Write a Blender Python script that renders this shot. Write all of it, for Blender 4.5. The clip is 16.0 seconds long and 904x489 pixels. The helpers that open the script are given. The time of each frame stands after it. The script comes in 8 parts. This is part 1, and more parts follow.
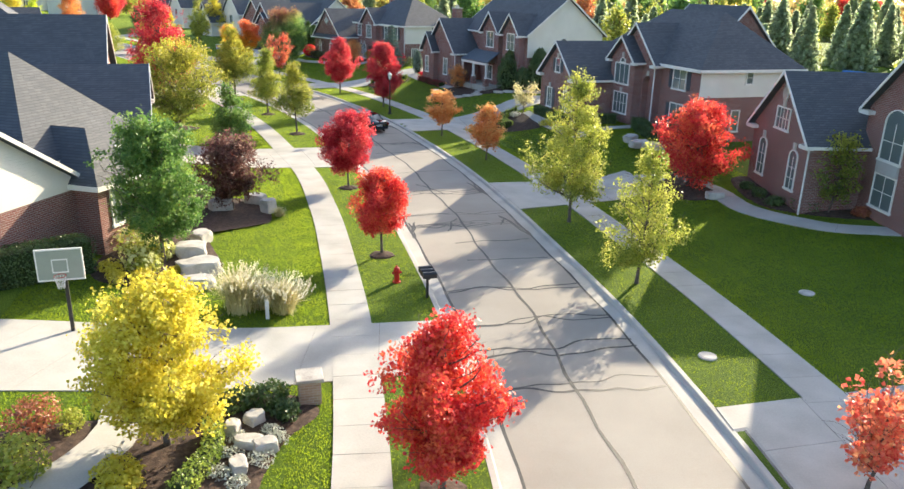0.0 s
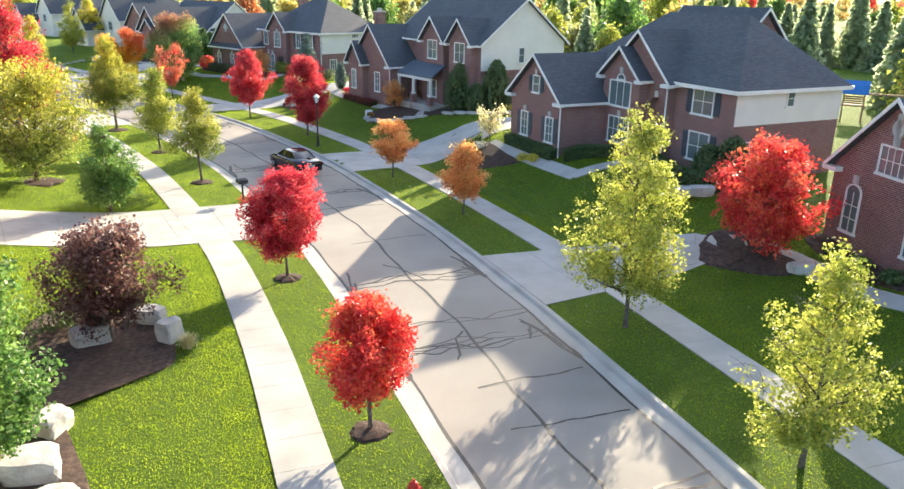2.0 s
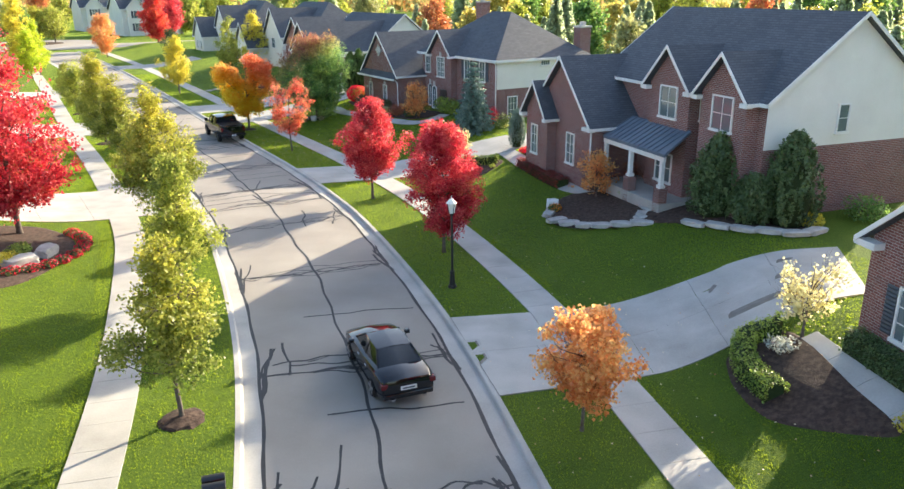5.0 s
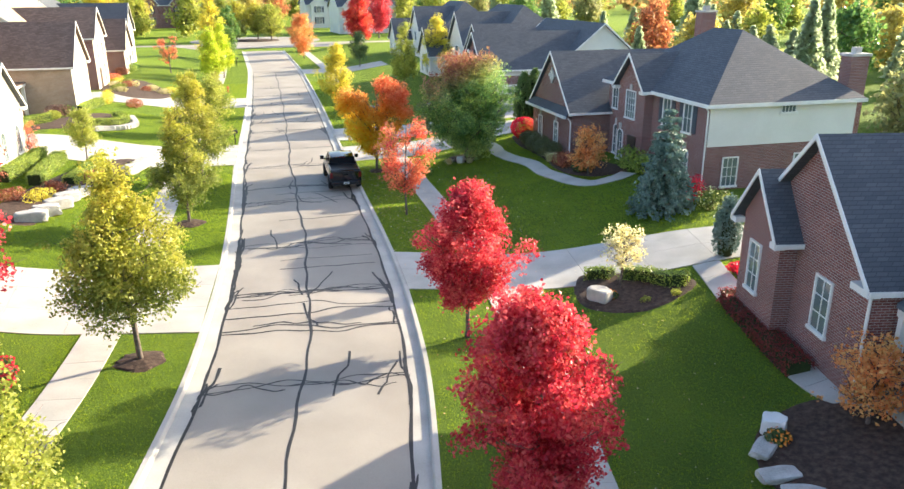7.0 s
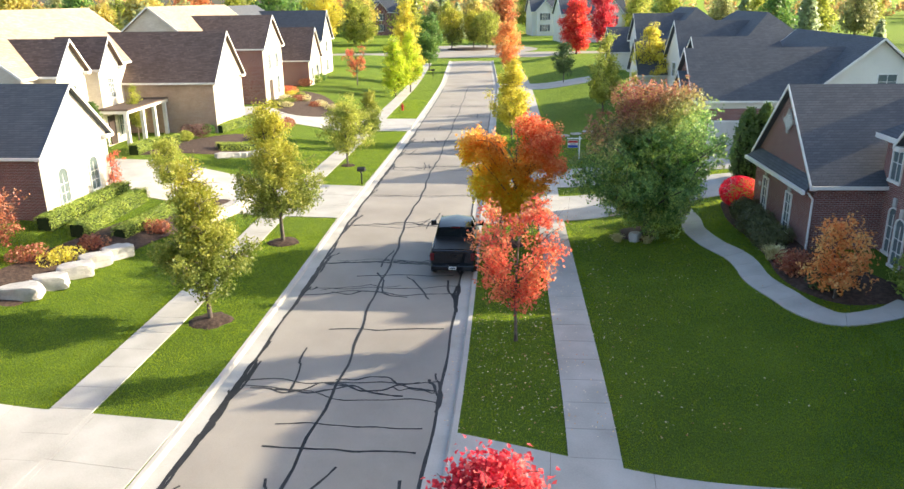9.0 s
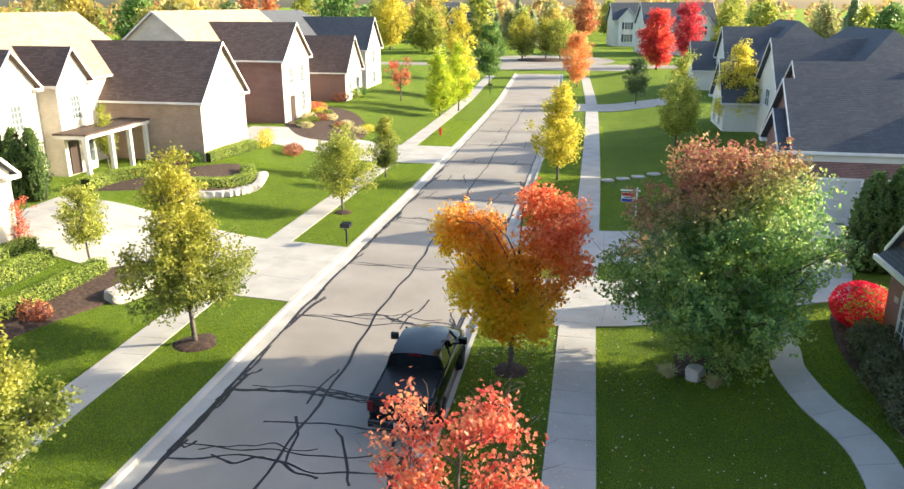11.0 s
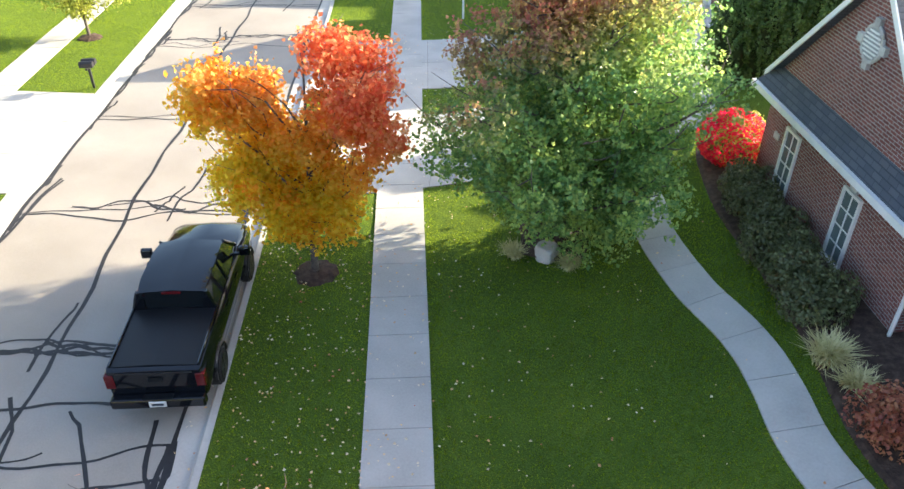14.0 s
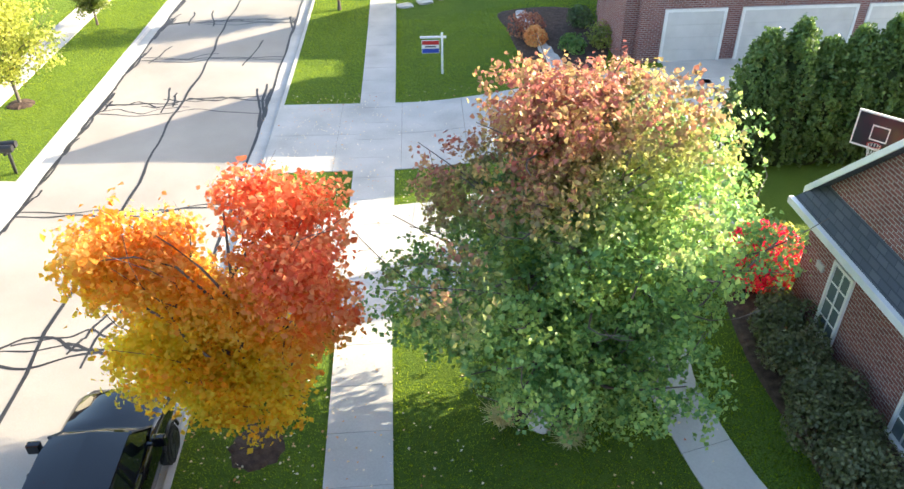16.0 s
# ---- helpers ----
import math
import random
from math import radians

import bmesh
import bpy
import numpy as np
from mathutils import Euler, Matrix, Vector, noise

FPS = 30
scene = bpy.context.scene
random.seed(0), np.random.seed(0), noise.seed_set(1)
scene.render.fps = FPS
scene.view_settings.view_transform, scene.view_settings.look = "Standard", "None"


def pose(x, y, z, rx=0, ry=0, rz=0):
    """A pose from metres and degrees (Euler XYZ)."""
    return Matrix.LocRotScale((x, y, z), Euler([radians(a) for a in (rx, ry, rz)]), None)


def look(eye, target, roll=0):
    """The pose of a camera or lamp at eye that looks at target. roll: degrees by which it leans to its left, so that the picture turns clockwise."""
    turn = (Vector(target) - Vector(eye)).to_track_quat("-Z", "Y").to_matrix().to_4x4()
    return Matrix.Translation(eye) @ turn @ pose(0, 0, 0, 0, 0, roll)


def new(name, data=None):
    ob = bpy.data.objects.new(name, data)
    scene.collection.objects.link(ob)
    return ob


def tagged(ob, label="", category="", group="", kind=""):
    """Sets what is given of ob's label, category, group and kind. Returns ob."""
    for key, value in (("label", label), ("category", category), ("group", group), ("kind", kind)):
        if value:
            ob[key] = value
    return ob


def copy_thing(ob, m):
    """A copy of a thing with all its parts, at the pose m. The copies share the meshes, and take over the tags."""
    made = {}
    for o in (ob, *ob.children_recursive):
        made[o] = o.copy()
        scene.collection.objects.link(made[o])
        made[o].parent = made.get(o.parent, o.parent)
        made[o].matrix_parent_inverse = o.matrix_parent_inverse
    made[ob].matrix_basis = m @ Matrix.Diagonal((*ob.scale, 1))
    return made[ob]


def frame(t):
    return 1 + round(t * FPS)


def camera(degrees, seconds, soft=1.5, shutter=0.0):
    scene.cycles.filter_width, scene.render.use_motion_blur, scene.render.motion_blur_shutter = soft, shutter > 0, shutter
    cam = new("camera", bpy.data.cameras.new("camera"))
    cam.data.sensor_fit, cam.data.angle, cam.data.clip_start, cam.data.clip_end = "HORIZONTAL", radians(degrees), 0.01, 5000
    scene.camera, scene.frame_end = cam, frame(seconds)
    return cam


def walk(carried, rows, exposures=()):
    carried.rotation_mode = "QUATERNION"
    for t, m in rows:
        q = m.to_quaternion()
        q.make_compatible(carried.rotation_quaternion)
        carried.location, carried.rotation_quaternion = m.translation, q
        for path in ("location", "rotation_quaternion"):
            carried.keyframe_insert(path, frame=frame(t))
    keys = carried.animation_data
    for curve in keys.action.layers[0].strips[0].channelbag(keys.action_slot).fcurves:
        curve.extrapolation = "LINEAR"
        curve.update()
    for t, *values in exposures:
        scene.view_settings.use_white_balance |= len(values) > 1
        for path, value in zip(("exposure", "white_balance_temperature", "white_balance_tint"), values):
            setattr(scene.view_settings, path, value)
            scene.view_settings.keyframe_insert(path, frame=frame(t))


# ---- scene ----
cam = camera(62.0, 16.0)
PATH = [
    (0, (5.295, 3.305, 11.756), (5.143, 5.193, 11.113), 1.5),
    (0.5, (3.592, 6.429, 11.66), (3.587, 8.324, 11.021), 1.6),
    (1, (2.223, 9.695, 11.669), (2.326, 11.588, 11.031), 1.5),
    (1.5, (1.214, 13.356, 11.616), (1.319, 15.25, 10.98), 1.5),
    (2, (0.74, 17.318, 11.646), (0.835, 19.212, 11.01), 1.1),
    (2.5, (0.387, 21.7, 11.658), (0.478, 23.594, 11.022), 0.7),
    (3, (0.007, 26.212, 11.734), (0.092, 28.107, 11.1), 0.3),
    (3.5, (-0.302, 31.114, 11.821), (-0.299, 33.011, 11.189), 0.0),
    (4, (-0.105, 35.965, 12.036), (-0.252, 37.857, 11.406), -0.3),
    (4.5, (-0.283, 41.107, 12.082), (-0.561, 42.984, 11.451), -0.3),
    (4.7, (-0.254, 43.065, 12.153), (-0.587, 44.932, 11.519), -0.4),
    (6.8, (-2.057, 63.852, 12.97), (-2.928, 65.533, 12.324), -0.4),
    (7, (-2.425, 65.635, 12.92), (-3.354, 67.285, 12.277), -0.3),
    (7.5, (-3.507, 70.218, 12.868), (-4.617, 71.754, 12.23), -0.7),
    (8, (-4.91, 74.622, 12.699), (-6.132, 76.074, 12.068), -0.6),
    (8.5, (-6.644, 78.624, 12.595), (-7.94, 80.013, 11.969), -0.6),
    (8.7, (-7.334, 80.175, 12.606), (-8.67, 81.526, 11.981), -0.7),
    (10.8, (-15.06, 93.187, 12.827), (-16.607, 94.298, 12.217), 0.2),
    (11, (-15.623, 94.128, 12.824), (-17.148, 95.269, 12.215), 0.1),
    (11.5, (-16.983, 95.766, 12.751), (-18.455, 96.975, 12.141), 0.2),
    (12, (-18.01, 97.062, 12.67), (-19.438, 98.276, 11.972), 0.3),
    (12.5, (-18.836, 98.059, 12.674), (-20.202, 99.252, 11.83), 0.4),
    (13, (-19.472, 98.926, 12.668), (-20.771, 100.067, 11.662), 0.5),
    (13.5, (-20.024, 99.605, 12.741), (-21.08, 100.863, 11.599), 0.0),
    (14, (-20.441, 100.185, 12.702), (-21.497, 101.446, 11.564), 0.1),
    (14.5, (-20.8, 100.672, 12.817), (-21.853, 101.932, 11.674), -0.0),
    (15, (-21.218, 101.2, 13.249), (-22.268, 102.46, 12.105), 0.0),
    (15.5, (-22.169, 102.43, 13.506), (-23.222, 103.692, 12.365), -0.1),
    (16, (-23.554, 104.618, 13.473), (-24.592, 105.896, 12.337), -0.3),
]
EXPOSURES = [(0.0, 1.32), (2.0, 1.58), (3.2, 1.62), (4.5, 1.5), (7.0, 1.6), (8.5, 1.38), (11.5, 1.33), (13.0, 1.5), (13.6, 1.78), (14.5, 2.06), (16.0, 2.1)]
walk(cam, [(t, look(eye, target, roll)) for t, eye, target, roll in PATH], EXPOSURES)

# ---- world, sun and exposure ----
SUN_AZ, SUN_EL = radians(61.5), radians(19.3)      # direction towards the sun, from the x axis
world = bpy.data.worlds.new("world")
scene.world = world
world.use_nodes = True
wn = world.node_tree.nodes
sky = wn.new("ShaderNodeTexSky")
sky.sky_type = "NISHITA"
sky.sun_disc = False
sky.ozone_density, sky.dust_density = 1.5, 2.3
sky.sun_elevation = SUN_EL
sky.sun_rotation = radians(90.0) - SUN_AZ
wn["Background"].inputs["Strength"].default_value = 0.15
world.node_tree.links.new(sky.outputs["Color"], wn["Background"].inputs["Color"])
sun_data = bpy.data.lights.new("sun", "SUN")
sun_data.energy, sun_data.angle, sun_data.color = 5.0, radians(0.6), (1.0, 0.86, 0.63)
sun = new("sun", sun_data)
sun.matrix_world = look((math.cos(SUN_AZ) * 100, math.sin(SUN_AZ) * 100, math.tan(SUN_EL) * 100), (0, 0, 0))


# ---- materials ----
def mat(name, colors, scale=3.0, rough=0.8, metal=0.0, bump=0.0, bump_scale=40.0, island=0.0, coords="Object",
        fine=25.0, spec=0.4, stretch=(1, 1, 1)):
    """Noise-mixed surface: two scales of colour variation, bump, optional variation by island."""
    m = bpy.data.materials.new(name)
    m.use_nodes = True
    nt = m.node_tree
    N, L = nt.nodes, nt.links
    bs = N["Principled BSDF"]
    bs.inputs["Roughness"].default_value = rough
    bs.inputs["Metallic"].default_value = metal
    bs.inputs["Specular IOR Level"].default_value = spec
    tc = N.new("ShaderNodeTexCoord")
    mp = N.new("ShaderNodeMapping")
    mp.inputs["Scale"].default_value = stretch
    if coords == "World":
        geo = N.new("ShaderNodeNewGeometry")
        L.new(geo.outputs["Position"], mp.inputs["Vector"])
    else:
        L.new(tc.outputs["Object"], mp.inputs["Vector"])
    n1 = N.new("ShaderNodeTexNoise")
    n1.inputs["Scale"].default_value, n1.inputs["Detail"].default_value = scale, 6
    n2 = N.new("ShaderNodeTexNoise")
    n2.inputs["Scale"].default_value, n2.inputs["Detail"].default_value = fine, 3
    L.new(mp.outputs[0], n1.inputs["Vector"])
    L.new(mp.outputs[0], n2.inputs["Vector"])
    add = N.new("ShaderNodeMath")
    add.operation = "MULTIPLY_ADD"
    add.inputs[1].default_value = 0.35
    L.new(n2.outputs["Fac"], add.inputs[0])
    L.new(n1.outputs["Fac"], add.inputs[2])
    last = add.outputs[0]
    if island:
        geo2 = N.new("ShaderNodeNewGeometry")
        a2 = N.new("ShaderNodeMath")
        a2.operation = "MULTIPLY_ADD"
        a2.inputs[1].default_value = island
        L.new(geo2.outputs["Random Per Island"], a2.inputs[0])
        L.new(last, a2.inputs[2])
        sub = N.new("ShaderNodeMath")
        sub.operation = "SUBTRACT"
        sub.inputs[1].default_value = island / 2
        L.new(a2.outputs[0], sub.inputs[0])
        last = sub.outputs[0]
    ramp = N.new("ShaderNodeValToRGB")
    ramp.color_ramp.elements[0].position, ramp.color_ramp.elements[1].position = 0.42, 0.95
    while len(ramp.color_ramp.elements) < len(colors):
        ramp.color_ramp.elements.new(0.5)
    for i, c in enumerate(colors):
        e = ramp.color_ramp.elements[i]
        e.position = 0.42 + 0.5 * i / max(1, len(colors) - 1)
        e.color = (*c, 1)
    L.new(last, ramp.inputs[0])
    L.new(ramp.outputs[0], bs.inputs["Base Color"])
    if bump:
        b = N.new("ShaderNodeBump")
        b.inputs["Strength"].default_value = bump
        b.inputs["Distance"].default_value = 0.02
        n3 = N.new("ShaderNodeTexNoise")
        n3.inputs["Scale"].default_value, n3.inputs["Detail"].default_value = bump_scale, 4
        L.new(mp.outputs[0], n3.inputs["Vector"])
        L.new(n3.outputs["Fac"], b.inputs["Height"])
        L.new(b.outputs[0], bs.inputs["Normal"])
    return m


def plain(name, color, rough=0.5, metal=0.0, spec=0.5):
    return mat(name, [tuple(c * 0.88 for c in color), tuple(min(1, c * 1.08) for c in color)], 1.5, rough, metal, spec=spec)


GAIN = 1.5          # thin leaves both reflect and pass light


def leaf_mat(name, colors, low=None, trans=0.55, zspan=(0.0, 1.0), vary=0.33, side=0.0):
    """Leaves: colours by island, patches over the crown, optional other colours low in the crown; light passes through."""
    m = bpy.data.materials.new(name)
    m.use_nodes = True
    nt = m.node_tree
    N, L = nt.nodes, nt.links
    N.remove(N["Principled BSDF"])
    geo = N.new("ShaderNodeNewGeometry")
    tc = N.new("ShaderNodeTexCoord")
    n1 = N.new("ShaderNodeTexNoise")
    n1.inputs["Scale"].default_value, n1.inputs["Detail"].default_value = 0.9, 3
    L.new(tc.outputs["Object"], n1.inputs["Vector"])

    def ramp_of(cols):
        cols = [tuple(min(0.9, c * GAIN) for c in q) for q in cols]
        a = N.new("ShaderNodeMath")
        a.operation = "MULTIPLY_ADD"
        a.inputs[1].default_value = vary
        L.new(geo.outputs["Random Per Island"], a.inputs[0])
        L.new(n1.outputs["Fac"], a.inputs[2])
        r = N.new("ShaderNodeValToRGB")
        while len(r.color_ramp.elements) < len(cols):
            r.color_ramp.elements.new(0.5)
        for i, c in enumerate(cols):
            e = r.color_ramp.elements[i]
            e.position = 0.4 + (0.15 + vary) * i / max(1, len(cols) - 1)
            e.color = (*c, 1)
        L.new(a.outputs[0], r.inputs[0])
        return r.outputs[0]

    col = ramp_of(colors)
    if low:
        sep = N.new("ShaderNodeSeparateXYZ")
        L.new(tc.outputs["Object"], sep.inputs[0])
        mr = N.new("ShaderNodeMapRange")
        mr.inputs[1].default_value, mr.inputs[2].default_value = zspan
        nz = N.new("ShaderNodeMath")
        nz.operation = "MULTIPLY_ADD"
        nz.inputs[1].default_value = 3.0
        L.new(n1.outputs["Fac"], nz.inputs[0])
        sd = N.new("ShaderNodeMath")
        sd.operation = "MULTIPLY_ADD"
        sd.inputs[1].default_value = side
        L.new(sep.outputs[0], sd.inputs[0])
        L.new(sep.outputs[2], sd.inputs[2])
        L.new(sd.outputs[0], nz.inputs[2])
        L.new(nz.outputs[0], mr.inputs[0])
        mx = N.new("ShaderNodeMix")
        mx.data_type = "RGBA"
        L.new(mr.outputs[0], mx.inputs[0])
        L.new(ramp_of(low), mx.inputs[6])
        L.new(col, mx.inputs[7])
        col = mx.outputs[2]
    d = N.new("ShaderNodeBsdfPrincipled")
    d.inputs["Roughness"].default_value = 0.42
    d.inputs["Specular IOR Level"].default_value = 0.5
    t = N.new("ShaderNodeBsdfTranslucent")
    L.new(col, d.inputs["Base Color"])
    L.new(col, t.inputs["Color"])
    mxs = N.new("ShaderNodeMixShader")
    mxs.inputs[0].default_value = trans
    L.new(d.outputs[0], mxs.inputs[1])
    L.new(t.outputs[0], mxs.inputs[2])
    L.new(mxs.outputs[0], N["Material Output"].inputs["Surface"])
    return m


def brick_mat(name, c1, c2, mortar, bump=0.4):
    m = bpy.data.materials.new(name)
    m.use_nodes = True
    nt = m.node_tree
    N, L = nt.nodes, nt.links
    bs = N["Principled BSDF"]
    bs.inputs["Roughness"].default_value = 0.9
    tc = N.new("ShaderNodeTexCoord")
    sep = N.new("ShaderNodeSeparateXYZ")
    L.new(tc.outputs["Object"], sep.inputs[0])
    ad = N.new("ShaderNodeMath")
    L.new(sep.outputs[0], ad.inputs[0])
    L.new(sep.outputs[1], ad.inputs[1])
    cb = N.new("ShaderNodeCombineXYZ")
    L.new(ad.outputs[0], cb.inputs[0])
    L.new(sep.outputs[2], cb.inputs[1])
    br = N.new("ShaderNodeTexBrick")
    br.inputs["Scale"].default_value = 1.0
    br.inputs["Brick Width"].default_value = 0.24
    br.inputs["Row Height"].default_value = 0.085
    br.inputs["Mortar Size"].default_value = 0.011
    br.inputs["Mortar Smooth"].default_value = 0.3
    br.inputs["Bias"].default_value = -0.1
    br.inputs["Color1"].default_value = (*c1, 1)
    br.inputs["Color2"].default_value = (*c2, 1)
    br.inputs["Mortar"].default_value = (*mortar, 1)
    L.new(cb.outputs[0], br.inputs["Vector"])
    n = N.new("ShaderNodeTexNoise")
    n.inputs["Scale"].default_value, n.inputs["Detail"].default_value = 0.8, 5
    L.new(tc.outputs["Object"], n.inputs["Vector"])
    mr = N.new("ShaderNodeMapRange")
    mr.inputs[3].default_value, mr.inputs[4].default_value = 0.7, 1.25
    L.new(n.outputs["Fac"], mr.inputs[0])
    mx = N.new("ShaderNodeMix")
    mx.data_type, mx.blend_type = "RGBA", "MULTIPLY"
    mx.inputs[0].default_value = 1.0
    L.new(br.outputs["Color"], mx.inputs[6])
    L.new(mr.outputs[0], mx.inputs[7])
    L.new(mx.outputs[2], bs.inputs["Base Color"])
    b = N.new("ShaderNodeBump")
    b.inputs["Strength"].default_value, b.inputs["Distance"].default_value = bump, 0.01
    b.invert = True
    L.new(br.outputs["Fac"], b.inputs["Height"])
    L.new(b.outputs[0], bs.inputs["Normal"])
    return m


def course_mat(name, cols, pitch, rough, axis_z=True, bump=0.5):
    """Siding boards or shingle courses: thin shadowed lines at a real pitch, with noise."""
    m = mat(name, cols, 0.7, rough, fine=14.0, spec=0.25)
    nt = m.node_tree
    N, L = nt.nodes, nt.links
    bs = N["Principled BSDF"]
    tc = N.new("ShaderNodeTexCoord")
    sep = N.new("ShaderNodeSeparateXYZ")
    L.new(tc.outputs["Object"], sep.inputs[0])
    fr = N.new("ShaderNodeMath")
    fr.operation = "MULTIPLY"
    fr.inputs[1].default_value = 1.0 / pitch
    L.new(sep.outputs[2], fr.inputs[0])
    f2 = N.new("ShaderNodeMath")
    f2.operation = "FRACT"
    L.new(fr.outputs[0], f2.inputs[0])
    b = N.new("ShaderNodeBump")
    b.inputs["Strength"].default_value, b.inputs["Distance"].default_value = bump, 0.02
    b.invert = True
    L.new(f2.outputs[0], b.inputs["Height"])
    L.new(b.outputs[0], bs.inputs["Normal"])
    return m


def shingle_mat(name, dark, light):
    """Shingle tabs: a brick grid on the slope, tab by tab in colour."""
    m = bpy.data.materials.new(name)
    m.use_nodes = True
    nt = m.node_tree
    N, L = nt.nodes, nt.links
    bs = N["Principled BSDF"]
    bs.inputs["Roughness"].default_value = 0.75
    bs.inputs["Specular IOR Level"].default_value = 0.4
    tc = N.new("ShaderNodeTexCoord")
    sep = N.new("ShaderNodeSeparateXYZ")
    L.new(tc.outputs["Object"], sep.inputs[0])
    ad = N.new("ShaderNodeMath")
    L.new(sep.outputs[0], ad.inputs[0])
    L.new(sep.outputs[1], ad.inputs[1])
    cb = N.new("ShaderNodeCombineXYZ")
    L.new(ad.outputs[0], cb.inputs[0])
    L.new(sep.outputs[2], cb.inputs[1])
    br = N.new("ShaderNodeTexBrick")
    br.inputs["Scale"].default_value = 1.0
    br.inputs["Brick Width"].default_value = 0.34
    br.inputs["Row Height"].default_value = 0.105
    br.inputs["Mortar Size"].default_value = 0.014
    br.inputs["Mortar Smooth"].default_value = 0.6
    br.inputs["Color1"].default_value = (*dark, 1)
    br.inputs["Color2"].default_value = (*light, 1)
    br.inputs["Mortar"].default_value = (*(c * 0.7 for c in dark), 1)
    L.new(cb.outputs[0], br.inputs["Vector"])
    n = N.new("ShaderNodeTexNoise")
    n.inputs["Scale"].default_value, n.inputs["Detail"].default_value = 0.6, 6
    L.new(tc.outputs["Object"], n.inputs["Vector"])
    mr = N.new("ShaderNodeMapRange")
    mr.inputs[3].default_value, mr.inputs[4].default_value = 0.78, 1.22
    L.new(n.outputs["Fac"], mr.inputs[0])
    mx = N.new("ShaderNodeMix")
    mx.data_type, mx.blend_type = "RGBA", "MULTIPLY"
    mx.inputs[0].default_value = 1.0
    L.new(br.outputs["Color"], mx.inputs[6])
    L.new(mr.outputs[0], mx.inputs[7])
    L.new(mx.outputs[2], bs.inputs["Base Color"])
    b = N.new("ShaderNodeBump")
    b.inputs["Strength"].default_value, b.inputs["Distance"].default_value = 0.5, 0.012
    b.invert = True
    L.new(br.outputs["Fac"], b.inputs["Height"])
    L.new(b.outputs[0], bs.inputs["Normal"])
    return m


M_GRASS = mat("grass", [(0.05, 0.088, 0.013), (0.068, 0.115, 0.016), (0.096, 0.146, 0.019)], 0.35, 0.9, bump=1.0, bump_scale=30, coords="World", fine=9.0, spec=0.15)
blades = M_GRASS.node_tree.nodes["Principled BSDF"]
blades.inputs["Sheen Weight"].default_value, blades.inputs["Sheen Roughness"].default_value = 0.24, 0.35
for node in M_GRASS.node_tree.nodes:
    if node.type == "BUMP":
        node.inputs["Distance"].default_value = 0.07
blades.inputs["Sheen Tint"].default_value = (0.6, 0.85, 0.05, 1)
M_ASPHALT = mat("asphalt", [(0.255, 0.23, 0.2), (0.31, 0.283, 0.248), (0.37, 0.34, 0.3)], 0.25, 0.85, bump=0.3, bump_scale=90, coords="World", fine=30)
M_CONC = mat("concrete", [(0.35, 0.335, 0.305), (0.43, 0.415, 0.38), (0.5, 0.485, 0.45)], 0.7, 0.85, bump=0.2, bump_scale=60, coords="World", fine=18)
M_TAR = mat("road_tar", [(0.014, 0.014, 0.015), (0.03, 0.029, 0.03)], 4, 0.55, coords="World")
M_MULCH = mat("mulch", [(0.025, 0.015, 0.011), (0.06, 0.037, 0.027), (0.11, 0.072, 0.055)], 6, 0.95, bump=1.0, bump_scale=25, coords="World")
M_JOINT = mat("joint_dirt", [(0.16, 0.15, 0.13), (0.24, 0.225, 0.2)], 3, 0.95, coords="World")
M_STONE = mat("boulder_stone", [(0.3, 0.28, 0.26), (0.47, 0.45, 0.42), (0.62, 0.59, 0.55)], 1.6, 0.85, bump=0.6, bump_scale=9)
M_BRICK = brick_mat("red_brick", (0.17, 0.06, 0.052), (0.265, 0.1, 0.084), (0.38, 0.335, 0.315), 0.6)
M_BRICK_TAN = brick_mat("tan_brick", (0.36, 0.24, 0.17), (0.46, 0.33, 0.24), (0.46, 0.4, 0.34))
M_SIDING = course_mat("cream_siding", [(0.7, 0.68, 0.62), (0.78, 0.76, 0.7)], 0.13, 0.6)
M_ROOF = shingle_mat("charcoal_shingles", (0.07, 0.078, 0.093), (0.096, 0.104, 0.12))
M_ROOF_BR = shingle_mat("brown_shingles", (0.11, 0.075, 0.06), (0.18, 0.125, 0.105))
M_WHITE = plain("white_trim_paint", (0.78, 0.77, 0.74), 0.5)
M_SHUT = plain("dark_shutter_paint", (0.05, 0.06, 0.075), 0.5)
M_BARK = mat("bark", [(0.07, 0.055, 0.045), (0.13, 0.105, 0.09), (0.2, 0.17, 0.145)], 6, 0.95, bump=0.7, bump_scale=25)
M_BLACK = plain("black_metal", (0.02, 0.02, 0.022), 0.4)
M_DOOR = plain("dark_wood_door", (0.06, 0.04, 0.035), 0.5)
M_VENT = plain("grey_vent_mesh", (0.3, 0.3, 0.3), 0.7)
M_GARAGE = plain("pale_garage_door", (0.6, 0.58, 0.55), 0.55)
M_GLASS = plain("window_glass", (0.13, 0.165, 0.17), 0.06, spec=1.0)
M_PORCH = course_mat("blue_grey_metal_roof", [(0.1, 0.13, 0.17), (0.15, 0.18, 0.22)], 0.4, 0.45)


